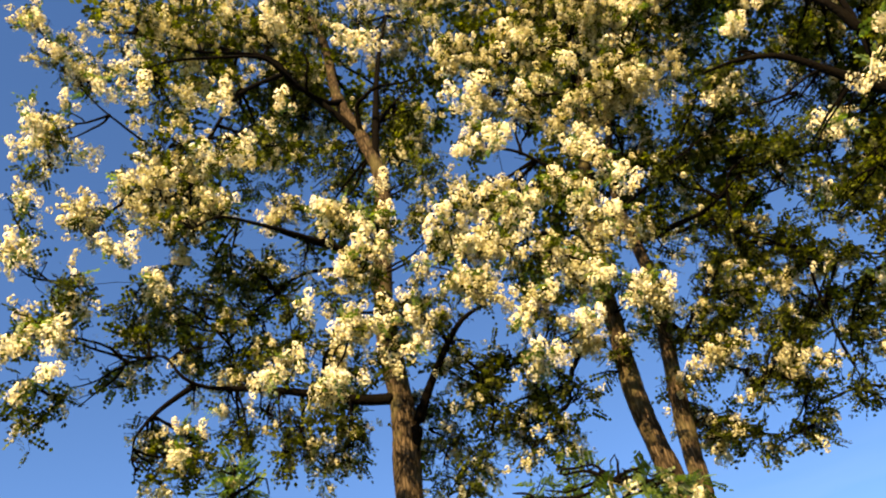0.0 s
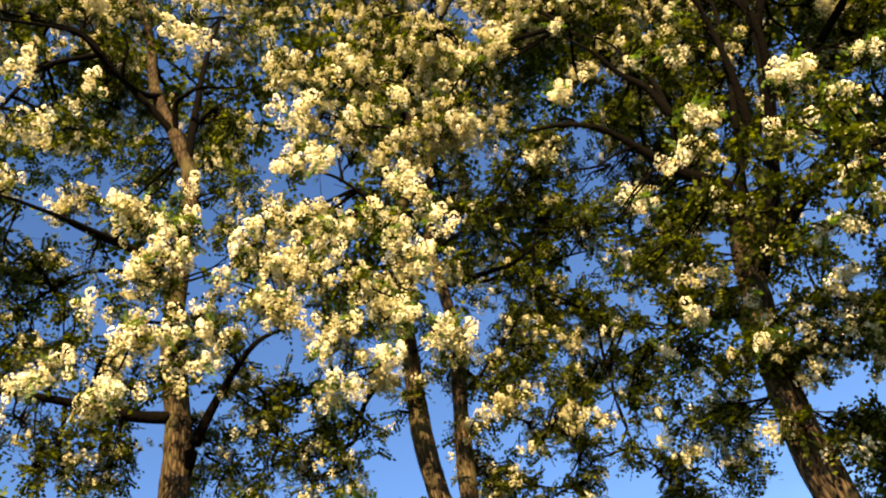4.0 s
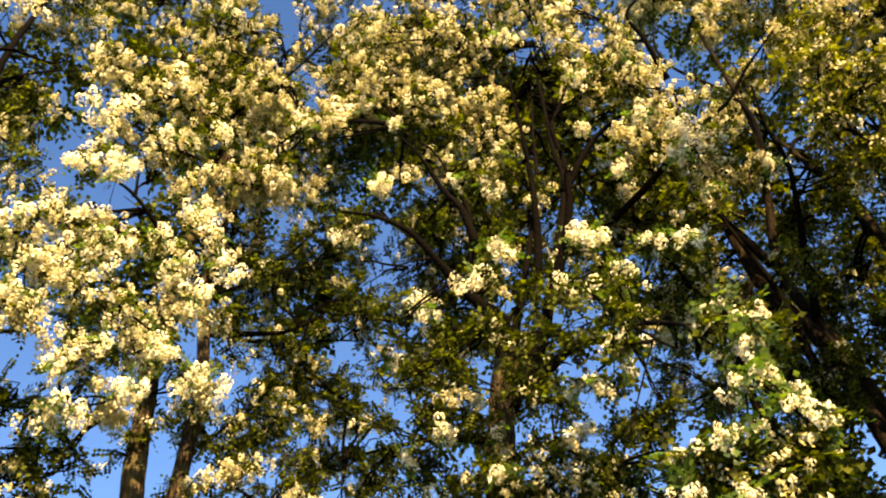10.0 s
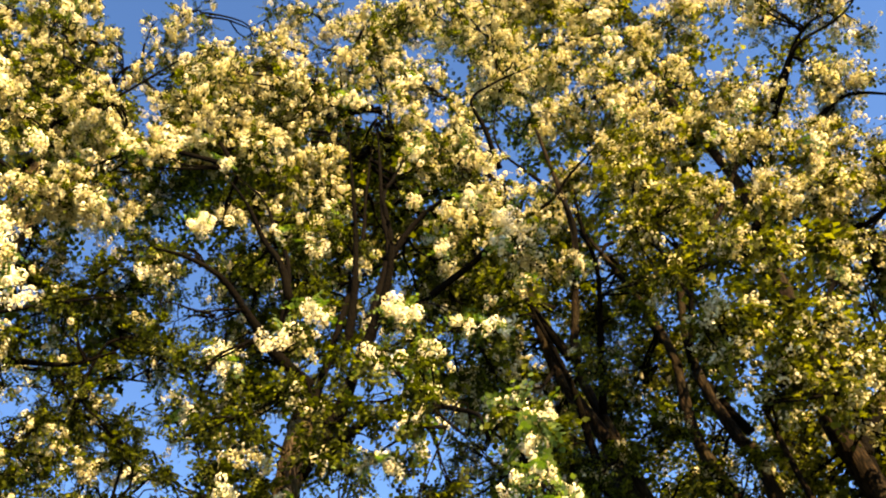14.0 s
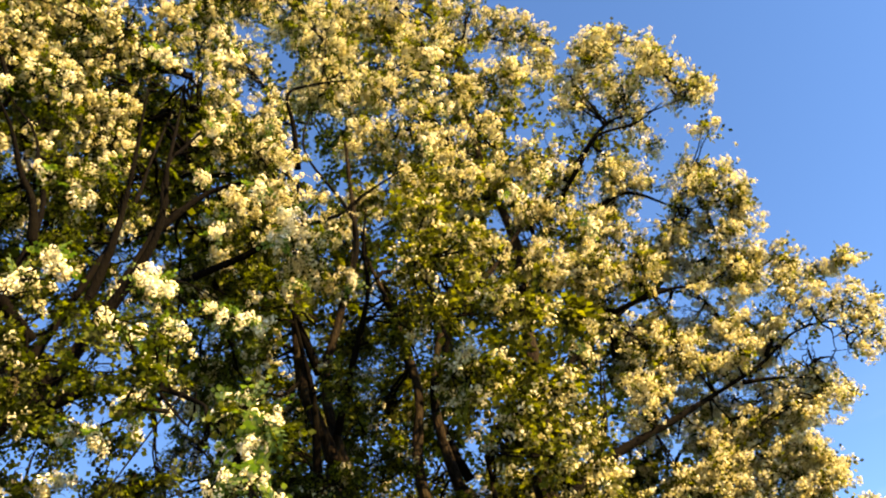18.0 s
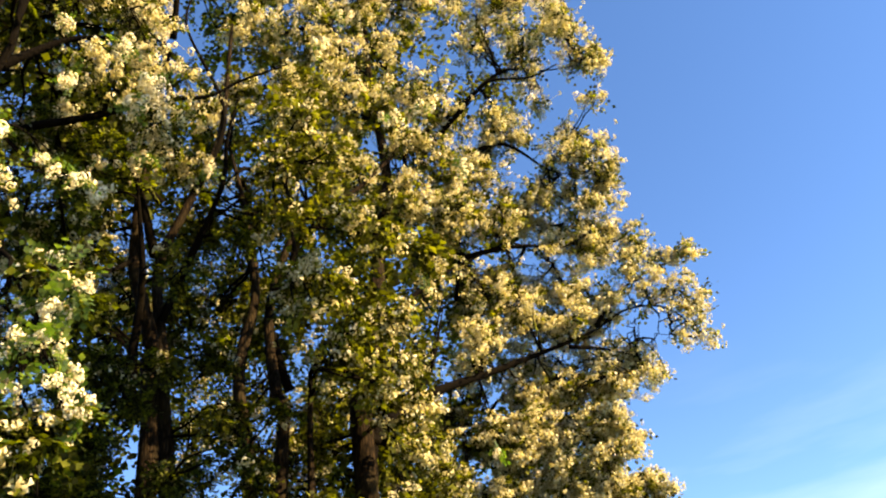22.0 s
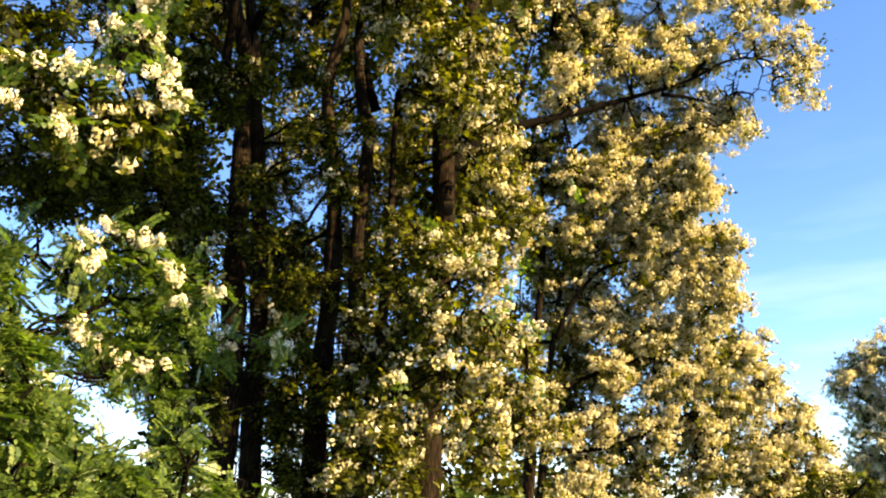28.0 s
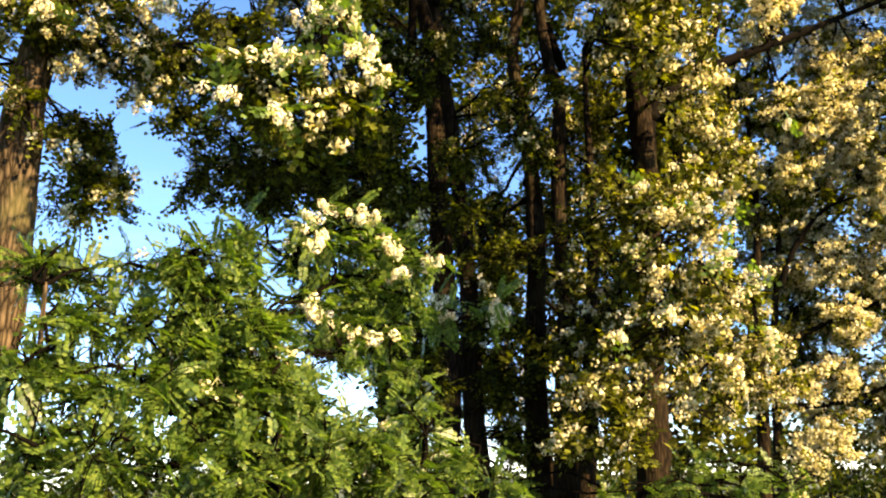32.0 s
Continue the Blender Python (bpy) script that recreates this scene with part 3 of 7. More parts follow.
A_LOBES += crown(0.9, 1.05, [(-9.14, 0.04, 16.65, 0.85), (-9.15, 1.18, 16.33, 0.84), (-9.17, 2.11, 16.23, 0.72), (-7.62, 0.4, 9.27, 0.41), (-7.57, 0.91, 9.11, 0.3), (-7.49, 0.71, 8.39, 0.34), (-7.52, 0.43, 8.13, 0.21), (-7.62, 0.47, 7.43, 0.24), (-7.52, 1.22, 7.45, 0.24), (-7.66, 0.95, 7.58, 0.23), (-7.84, 0.22, 6.76, 0.29), (-7.77, 0.91, 7.08, 0.3), (-8.04, -0.44, 7.07, 0.24), (-8.24, -0.34, 10.02, 0.33)])
A_LOBES += crown(0.55, 0.9, [(-7.92, -2.77, 8.29, 0.41), (-7.92, -3.09, 7.7, 0.36), (-8.13, -2.8, 7.86, 0.37), (-7.95, -3.29, 7.49, 0.22), (-8.31, -3.18, 7.13, 0.32), (-8.64, -2.84, 7.18, 0.29), (-9.15, -1.47, 6.89, 0.37), (-8.51, -1.69, 9.29, 0.24), (-8.66, -1.97, 9.02, 0.28), (-9.15, -1.45, 7.54, 0.3), (-8.54, -0.18, 8.5, 0.23), (-8.84, -0.38, 13.35, 0.41), (-9.32, 1.91, 12.92, 0.41)])
A_LOBES += crown(0.34, 0.8, [(-10.34, 0.04, 15.39, 1.31), (-10.22, -0.81, 13.45, 0.98), (-10.46, 1.81, 14.15, 1.03), (-10.02, 0.52, 12.93, 0.73), (-9.62, -0.86, 9.85, 0.79), (-9.55, -1.54, 9.14, 0.59), (-9.54, -0.5, 8.81, 0.66), (-9.4, -1.09, 8.23, 0.64), (-9.21, -2.26, 9.09, 0.5), (-9.11, -2.25, 7.97, 0.47), (-8.81, -3.27, 7, 0.3), (-9.42, -1.7, 6.98, 0.53), (-8.89, -1.82, 6.25, 0.32), (-9.42, -0.89, 7.1, 0.45), (-9.44, -0.33, 6.85, 0.3), (-9.44, -0.11, 7.17, 0.38), (-9.62, 0.54, 6.99, 0.38), (-9.68, 1.62, 7.23, 0.55), (-9.6, 2, 6.66, 0.46), (-9.73, 0.44, 8.03, 0.57)])
A_LOBES += crown(0.42, 0.85, [(-9.07, -1.93, 7.02, 0.33), (-9.13, -1.63, 6.58, 0.33), (-9.17, -1.31, 6.52, 0.33), (-9.2, -1.03, 7.39, 0.3), (-9.02, -0.77, 7.95, 0.31), (-8.84, -0.18, 7.99, 0.34), (-8.94, 0.09, 7.17, 0.33), (-9.02, 0.51, 7.04, 0.33), (-9.04, -0.46, 7.1, 0.29), (-9.04, -0.05, 6.61, 0.29), (-8.89, -1.81, 8.62, 0.4), (-8.82, -2.17, 8.2, 0.35), (-8.96, -1.41, 8.1, 0.35), (-8.91, -0.93, 8.62, 0.35), (-8.93, -0.66, 9.45, 0.41), (-8.79, -1.13, 9.55, 0.37), (-8.84, -0.03, 9.59, 0.41), (-9.04, -0, 12.08, 0.48), (-9.03, -0.74, 12.33, 0.49), (-9.24, -0.19, 14.79, 0.56)])
A_LOBES += crown(0.42, 0.85, [(-9.09, 1.5, 11.89, 0.48), (-8.79, 1.97, 11.27, 0.41), (-9.1, 1.95, 13.47, 0.52), (-8.84, 0.14, 10.04, 0.34)])
A_LIMBS.append((0.06, 0.01, [(-9.44, 0.72, 14.2), (-9.16, 0.38, 13.78), (-8.66, -0.12, 13.54), (-8.33, -0.4, 13.52), (-8.15, -0.73, 13.63), (-8.04, -1.47, 13.41), (-7.98, -2.29, 13.08), (-8.12, -2.89, 12.6)]))
A_LIMBS.append((0.06, 0.01, [(-9.33, 1.01, 13.01), (-8.95, 0.92, 13.4), (-8.75, 1.04, 13.42), (-8.48, 1.24, 13.35), (-8.22, 1.77, 13.21), (-7.96, 1.91, 13.24)]))
A_LIMBS.append((0.083, 0.03, [(-9.24, 1.18, 12.1), (-9.11, 1.24, 13.13), (-9.01, 1.33, 14.19), (-8.88, 1.45, 15.11), (-8.68, 1.62, 16.04)]))
A_LIMBS.append((0.06, 0.012, [(-8.69, 1.02, 9.16), (-8.4, 0.46, 9.36), (-8.18, -0.15, 9.44), (-7.99, -0.66, 9.45), (-7.81, -1.15, 9.4), (-7.81, -1.47, 9.18)]))
A_LIMBS.append((0.035, 0.008, [(-8.83, 0.04, 13.62), (-8.55, 0.03, 13.74), (-8.39, 0.06, 13.85), (-8.22, -0.09, 14.08), (-8.16, -0.42, 14.12)]))
A_LOBES += crown(0.45, 0.75, [(-8.55, 1.58, 8.57, 0.32), (-8.96, 1.31, 8.12, 0.32), (-8.89, 1.94, 8.05, 0.32), (-9.04, 2.4, 7.66, 0.32), (-9.42, 1.48, 7.42, 0.32), (-9.54, 2, 7.04, 0.32), (-9.77, -0.07, 7.08, 0.32), (-9.43, -0.41, 7.62, 0.32), (-9.88, 0.27, 6.86, 0.32), (-9.67, 0.53, 7.2, 0.32), (-9.06, -0.63, 8.15, 0.32), (-9.09, 0.25, 8.1, 0.32)])
A_LOBES += crown(0.3, 0.9, [(-7.95, 1.53, 9.71, 0.33), (-8.21, 1.89, 9.37, 0.33), (-8.87, 0.48, 8.92, 0.33), (-8.66, 0.78, 9.13, 0.33), (-8.86, 1.46, 8.77, 0.33), (-8.94, 1.94, 8.53, 0.33), (-9.19, 0.45, 8.53, 0.33), (-8.5, 2.26, 8.95, 0.33)])
# tree B
B_TRUNKS = []
B_TRUNKS.append((0.2, 0.04, [(-8.58, 4.42, -0.15), (-8.62, 4.36, 2.78), (-8.65, 4.31, 5.56), (-8.67, 4.26, 6.29), (-8.69, 4.23, 7.04), (-8.68, 4.26, 8.15), (-8.68, 4.26, 9.08), (-8.59, 4.42, 10.56), (-8.3, 4.78, 12.55), (-8.13, 5.05, 14.84), (-8.26, 5.06, 17.99), (-8.36, 5.1, 20.32)]))
B_TRUNKS.append((0.19, 0.04, [(-9, 4.15, -0.15), (-8.85, 4.41, 2.76), (-8.7, 4.65, 5.53), (-8.68, 4.68, 6.12), (-8.64, 4.75, 6.92), (-8.58, 4.85, 7.79), (-8.52, 4.97, 8.44), (-8.61, 5.01, 9.63), (-8.68, 5.08, 11.38), (-8.26, 5.74, 14.93)]))
B_LIMBS = []
B_LIMBS.append((0.06, 0.008, [(-8.68, 4.26, 9.08), (-8.5, 3.93, 9.47), (-8.12, 3.31, 9.42), (-7.84, 2.34, 8.67)]))
B_LIMBS.append((0.06, 0.008, [(-8.55, 4.5, 10.78), (-8.29, 3.9, 10.98), (-8.14, 3.27, 11.27), (-7.97, 2.58, 11.12)]))
B_LIMBS.append((0.05, 0.006, [(-8.77, 4.06, 7.92), (-8.81, 3.73, 7.85), (-8.94, 3.43, 7.39), (-9.02, 3.2, 6.85)]))
B_LIMBS.append((0.04, 0.005, [(-8.5, 4.38, 9.85), (-7.8, 4.8, 9.89), (-7.23, 5.27, 10.05), (-6.55, 6.08, 10.35)]))
B_LIMBS.append((0.05, 0.005, [(-8.34, 4.94, 15.17), (-7.78, 5.39, 15.34), (-7.25, 5.88, 16.43), (-6.72, 6.3, 17.6), (-6.3, 6.69, 18.82)]))
B_LIMBS.append((0.05, 0.006, [(-8.55, 4.9, 8.16), (-8.56, 5.27, 7.78), (-8.55, 5.48, 7.39), (-8.42, 6.01, 7.12)]))
B_LIMBS.append((0.05, 0.006, [(-8.64, 4.96, 9.77), (-8.49, 5.91, 9.93), (-8.18, 6.65, 10.44), (-7.74, 7.43, 10.58)]))
B_LIMBS.append((0.06, 0.008, [(-8.31, 4.99, 16.18), (-8.51, 4.48, 17.9), (-8.58, 4.14, 19.82), (-8.64, 3.98, 18.05)]))
B_LOBES = []
B_LOBES += crown(0.92, 1.05, [(-7.57, 2.55, 10.87, 0.44), (-7.99, 2.86, 13.68, 0.62), (-8.07, 2.63, 14.15, 0.37), (-7.82, 3.51, 13.47, 0.61), (-7.56, 4.03, 13.28, 0.55), (-7.58, 3.76, 12.01, 0.61), (-7.92, 3.02, 12.28, 0.46), (-7.32, 4.24, 11.52, 0.54), (-6.95, 4.79, 11.56, 0.45), (-7.28, 4.67, 12.9, 0.5), (-7.86, 4.3, 15.31, 0.8), (-7.29, 5.18, 14.04, 0.64), (-7.51, 2.08, 9.45, 0.37), (-7.32, 2.65, 9.31, 0.4), (-7.24, 2.27, 8.49, 0.37), (-7.45, 1.94, 8.49, 0.32), (-7.01, 3.36, 9.25, 0.32), (-6.88, 3.6, 8.53, 0.38), (-6.69, 3.93, 9.08, 0.23), (-7.16, 3.91, 10.35, 0.3)])
B_LOBES += crown(0.92, 1.05, [(-7.02, 2.86, 8.03, 0.29), (-7.17, 2.48, 8.13, 0.29), (-7.38, 1.84, 7.9, 0.27), (-7.3, 2.09, 7.74, 0.18), (-7.14, 2.57, 7.33, 0.34), (-7.04, 3.29, 7.72, 0.33), (-6.88, 3.79, 7.27, 0.26), (-7.53, 2.65, 6.85, 0.23), (-7.5, 3.25, 7.23, 0.23), (-7.5, 1.77, 8.84, 0.25), (-7.5, 1.34, 8.24, 0.22), (-7.66, 4.63, 14.03, 0.53)])
B_LOBES += crown(0.85, 1.0, [(-9.05, 3.63, 19.59, 1.12), (-9.59, 2.78, 18.68, 0.81), (-8.75, 4.03, 17.2, 0.76), (-10.03, 1.95, 19.71, 1), (-8.07, 4.99, 16.49, 0.49), (-7.86, 4.95, 14.2, 0.48), (-7.29, 5.37, 14.3, 0.54), (-7.01, 5.39, 12.15, 0.45), (-8.94, 3.13, 15.43, 0.4), (-8.28, 4.85, 19.13, 0.55), (-7.51, 4.92, 12.15, 0.38), (-8.65, 4.64, 20.39, 0.73)])
B_LOBES += crown(0.34, 1.05, [(-9.16, 2.52, 7.95, 0.44), (-9.24, 2.23, 7.55, 0.43), (-9.2, 2.73, 6.89, 0.42), (-9.2, 3.32, 7.48, 0.36), (-8.51, 5.16, 7.78, 0.57), (-8.89, 5.11, 6.76, 0.4), (-8.83, 5.4, 6.54, 0.4), (-8.61, 6.08, 11.45, 0.95), (-8.38, 6.22, 9.85, 0.88), (-8.46, 6.12, 8.54, 0.79), (-8.64, 5.87, 7.28, 0.54), (-8.25, 6.39, 7.36, 0.54), (-8.29, 6.34, 6.67, 0.36), (-8.07, 6.76, 7.99, 0.56), (-8.15, 6.97, 9.15, 0.73), (-8.15, 7.28, 12.63, 1.03), (-8.44, 6.15, 6.27, 0.24), (-8.67, 4.9, 7.07, 0.36), (-8.89, 5.11, 8.48, 0.43), (-8.9, 5.66, 12.55, 0.63)])
B_LOBES += crown(0.34, 1.05, [(-8.01, 6.83, 14.38, 0.92)])
B_LOBES += crown(0.33, 0.85, [(-8.62, 1.83, 7.58, 0.33), (-8.74, 2.17, 7.21, 0.29), (-8.7, 2.31, 6.76, 0.29), (-8.56, 2.76, 6.98, 0.33), (-8.64, 3.12, 6.53, 0.33), (-8.8, 2.68, 6.33, 0.29), (-8.95, 2.15, 6.44, 0.29), (-9.03, 1.82, 6.05, 0.28), (-8.38, 3.24, 7.01, 0.29), (-9.18, 1.58, 6.14, 0.29)])
B_LOBES += crown(0.3, 1.0, [(-8.64, 3.88, 7.45, 0.3), (-8.43, 4.08, 7.58, 0.27), (-8.58, 3.77, 7.78, 0.28)])
B_LIMBS.append((0.05, 0.01, [(-8.64, 4.89, 12.94), (-7.68, 4.67, 13.81), (-7.17, 4.93, 14.12), (-6.57, 5.13, 14.47), (-5.91, 5.3, 14.82), (-5.24, 5.46, 15.13)]))
B_LIMBS.append((0.055, 0.012, [(-7.84, 4.6, 9), (-7.44, 5.05, 8.96), (-7.11, 5.33, 8.92), (-6.62, 5.59, 9.02)]))
B_LOBES += crown(0.75, 0.6, [(-6.01, 5.49, 16.56, 0.59), (-5.45, 5.58, 16.73, 0.53), (-4.41, 6.61, 16.61, 0.59), (-3.85, 6.64, 16.75, 0.53), (-3.38, 7.02, 16.67, 0.53), (-7.26, 4.16, 16.47, 0.71), (-7.2, 4.88, 16.26, 0.59), (-6.59, 5.38, 15.77, 0.52), (-5.47, 5.98, 15.4, 0.5)])
B_LOBES += crown(0.45, 0.75, [(-8.81, 2.95, 7.73, 0.32), (-8.5, 3.26, 7.99, 0.32), (-8.91, 3.55, 7.24, 0.32), (-9.28, 2.81, 7.09, 0.32), (-9.3, 3.38, 6.71, 0.32), (-8.4, 4.83, 7, 0.32), (-7.97, 5.2, 7.27, 0.32), (-8.09, 5.61, 6.69, 0.32), (-8.57, 5.11, 6.45, 0.32), (-7.68, 5.9, 6.96, 0.32)])
B_LOBES += crown(0.3, 0.9, [(-8.42, 3.01, 8.74, 0.33), (-8.34, 3.54, 8.56, 0.33), (-7.85, 3.81, 8.95, 0.33), (-7.33, 4.58, 9, 0.33), (-6.71, 4.8, 9.4, 0.33), (-8.07, 4.41, 8.33, 0.33)])
B_LOBES += crown(0.42, 0.8, [(-8.27, 4.14, 8.75, 0.34), (-8.23, 4.66, 8.43, 0.34), (-7.79, 4.82, 8.8, 0.34), (-8.05, 5.35, 8.09, 0.34), (-8.65, 4.89, 7.72, 0.34), (-8.46, 5.37, 7.54, 0.34), (-8.7, 4.38, 8.05, 0.34), (-7.64, 5.47, 8.46, 0.34), (-7.82, 6.03, 7.71, 0.34)])
# tree C
C_TRUNKS = []
C_TRUNKS.append((0.26, 0.14, [(-5.2, 6.4, -0.15), (-5.15, 6.4, 1.9), (-5.1, 6.39, 3.8), (-5.03, 6.34, 4.6), (-4.93, 6.33, 5.2), (-4.86, 6.34, 5.6), (-4.76, 6.38, 6.3), (-4.66, 6.43, 6.9), (-4.55, 6.5, 7.3)]))
C_LIMBS = []
C_LIMBS.append((0.075, 0.008, [(-4.63, 6.46, 6.8), (-4.59, 6.49, 7.46), (-4.59, 6.5, 7.98), (-4.75, 6.27, 8.44), (-4.92, 6.02, 9.04), (-5.31, 5.57, 9.87)]))
C_LIMBS.append((0.1, 0.012, [(-4.62, 6.48, 6.7), (-4.34, 6.77, 7.29), (-4.05, 7.04, 8.13), (-3.44, 7.4, 10.13), (-3.37, 7.43, 11.18), (-3.21, 7.6, 13.46)]))
C_LIMBS.append((0.06, 0.008, [(-4.53, 6.59, 7.34), (-4.38, 6.86, 8.22), (-3.8, 7.36, 10.54), (-3.66, 7.63, 12.04), (-3.2, 7.74, 14.12)]))
C_LIMBS.append((0.07, 0.008, [(-3.47, 7.39, 10.04), (-2.78, 7.54, 10.74), (-2.1, 7.52, 10.76), (-1.52, 7.63, 10.69)]))
C_LIMBS.append((0.06, 0.006, [(-4.69, 6.36, 8.36), (-4.44, 6.32, 9.68), (-4.49, 6.17, 10.27), (-4.61, 6.1, 11.04), (-5.04, 5.78, 11.83)]))
C_LIMBS.append((0.07, 0.012, [(-4.81, 6.41, 6.3), (-5.66, 6.58, 6.91), (-6.51, 6.77, 7.32), (-7.53, 6.62, 7.57)]))
C_LIMBS.append((0.07, 0.008, [(-4.45, 6.58, 6.83), (-3.66, 6.64, 7.07), (-2.97, 6.41, 6.54), (-2.53, 5.5, 6.03), (-1.98, 5.06, 5.45), (-1.84, 4.8, 5.13), (-1.63, 4.87, 4.8)]))
C_LIMBS.append((0.015, 0.004, [(-2.53, 5.5, 6.03), (-2.14, 5.22, 5.39), (-2.08, 5.03, 5.6), (-2.72, 4.78, 4.48)]))
C_LOBES = []
C_LOBES += crown(0.8, 1.05, [(-5.35, 5.91, 15.08, 0.59), (-4.97, 5.96, 13.18, 0.58), (-4.64, 6.19, 12.37, 0.46), (-4.03, 6.79, 13.9, 0.66), (-3.91, 6.63, 11.98, 0.49), (-5.7, 5.62, 13.07, 0.43), (-4.43, 6.33, 11.55, 0.39), (-2.33, 7.46, 12.06, 0.59), (-1.78, 7.38, 10.91, 0.5), (-1.85, 7.57, 11.86, 0.45), (-1.46, 7.64, 10.16, 0.52), (-1.49, 7.63, 9.26, 0.42), (-2.47, 7.42, 9.96, 0.4), (-3.91, 6.85, 11.37, 0.33), (-2.01, 7.54, 10.07, 0.36), (-1.67, 7.6, 9.63, 0.39), (-2.94, 7.48, 13.48, 0.6), (-4.93, 6.48, 14.89, 0.48)])
C_LOBES += crown(0.25, 0.95, [(-5.44, 6.36, 11.63, 0.45), (-4.85, 6.78, 11.18, 0.37), (-4.18, 6.48, 9.13, 0.34), (-4.42, 6.81, 10.42, 0.29), (-3.08, 6.58, 8.32, 0.31), (-2.78, 6.27, 7.45, 0.28), (-3.19, 6.09, 7.44, 0.24), (-2.79, 6.05, 6.7, 0.26), (-2.94, 5.98, 6.28, 0.22), (-3.05, 5.94, 5.97, 0.21), (-3.26, 5.84, 5.94, 0.19), (-2.57, 7.39, 8.3, 0.24), (-2.23, 7.49, 8.17, 0.21), (-5.52, 6.29, 8.78, 0.29), (-5.88, 6.12, 8.26, 0.25), (-4.48, 6.3, 8.55, 0.22), (-6.32, 5.85, 10.55, 0.31)])
C_LOBES += crown(0.8, 1.05, [(-6.5, 4.56, 13.27, 0.63), (-6.08, 5.06, 12.33, 0.55), (-5.67, 5.47, 13.72, 0.6), (-5.07, 5.99, 14.39, 0.62), (-4.52, 6.38, 14.6, 0.5), (-4.32, 6.5, 13.21, 0.53), (-5.2, 5.89, 12.88, 0.52), (-3.67, 7.19, 14.19, 0.52), (-4.05, 6.89, 11.64, 0.37), (-4.63, 6.55, 11.85, 0.36), (-6.8, 4.82, 11.68, 0.54), (-7.81, 4.79, 16.98, 0.86), (-8.08, 4.56, 15.49, 0.8)])
C_LOBES += crown(0.3, 1.0, [(-6.02, 7.42, 10.98, 0.79)])
C_LOBES += crown(0.15, 0.5, [(-7.21, 6.94, 10.2, 0.82)])
C_LOBES += crown(0.2, 0.55, [(-6.5, 7.04, 8.65, 0.62), (-7.46, 6.69, 8.53, 0.63)])
C_LOBES += crown(0.3, 1.0, [(-4.51, 8.79, 11.97, 0.84), (-3.82, 8.65, 13.94, 0.86), (-2.61, 9.04, 9.99, 0.83), (-2.83, 8.56, 8.12, 0.62), (-3.2, 8.77, 10.4, 0.62)])
C_LOBES += crown(0.2, 0.6, [(-8.11, 6.27, 9.29, 0.53)])
C_LOBES += crown(0.3, 1.0, [(-5.25, 7.23, 8.64, 0.47), (-5.74, 6.88, 8.51, 0.39)])
C_LOBES += crown(0.15, 0.95, [(-4.7, 6.27, 6.06, 0.34), (-4.12, 6.4, 5.85, 0.3), (-5.78, 6.34, 6.7, 0.38), (-4.62, 6.33, 5.53, 0.3), (-5.01, 6.18, 6.68, 0.26), (-4.56, 6.25, 6.61, 0.26), (-3.97, 6.48, 6.26, 0.25)])
C_LOBES += crown(0.3, 0.9, [(-4.63, 5.98, 5.8, 0.27), (-4.41, 6.25, 5.96, 0.27), (-4.07, 6.46, 5.8, 0.25), (-3.99, 6.39, 5.38, 0.21), (-4.32, 6.31, 5.55, 0.18), (-5.11, 6, 5.8, 0.31), (-5.83, 6.18, 6.32, 0.37), (-6.46, 6, 6.19, 0.41), (-6.05, 6.11, 5.65, 0.39), (-5.53, 6.17, 5.48, 0.32), (-4.76, 6.01, 4.92, 0.16), (-6.87, 6.15, 6.96, 0.37)])
C_LOBES += crown(0.35, 0.9, [(-4.22, 6.41, 5.39, 0.26), (-4.65, 6.23, 5.63, 0.3), (-4.85, 6.08, 5.8, 0.3), (-3.96, 6.56, 5.38, 0.17), (-4.68, 6.2, 4.61, 0.16)])
C_LOBES += crown(0.03, 1.7, [(-5.09, 7.5, 5.2, 0.27), (-5.17, 7.44, 4.74, 0.3), (-4.91, 7.62, 4.73, 0.26), (-5.01, 7.55, 4.4, 0.23), (-5.27, 7.38, 5.29, 0.24)])
C_LOBES += crown(0.03, 1.2, [(-6.44, 9.73, 6.2, 0.34), (-6.28, 9.84, 5.64, 0.34), (-6.83, 9.46, 5.23, 0.42), (-6.65, 9.59, 5.83, 0.34), (-6.19, 9.89, 5.24, 0.17)])
C_LOBES += crown(0.08, 1.2, [(-8.12, 7.61, 6.37, 0.5), (-8.26, 7.9, 5.78, 0.5), (-8.56, 7.58, 5.47, 0.33), (-7.55, 8.17, 6.17, 0.49), (-8.05, 8.11, 5.34, 0.41), (-8.49, 6.43, 6.36, 0.29), (-8.76, 5.7, 6.3, 0.28), (-8.16, 6.98, 6.66, 0.32), (-7.11, 8.02, 6.74, 0.49)])
C_LOBES += crown(0.14, 1.1, [(-4.16, 5.9, 8.02, 0.2), (-4.44, 5.83, 5.65, 0.23), (-4.62, 5.83, 7.8, 0.27), (-4.09, 6.17, 6.59, 0.28), (-4.84, 5.8, 6.94, 0.29), (-4.38, 6.11, 7.08, 0.26), (-5.22, 5.75, 6.7, 0.29), (-3.8, 6.45, 7.14, 0.26), (-4.51, 5.79, 6.28, 0.22), (-4.13, 6.03, 5.73, 0.26)])
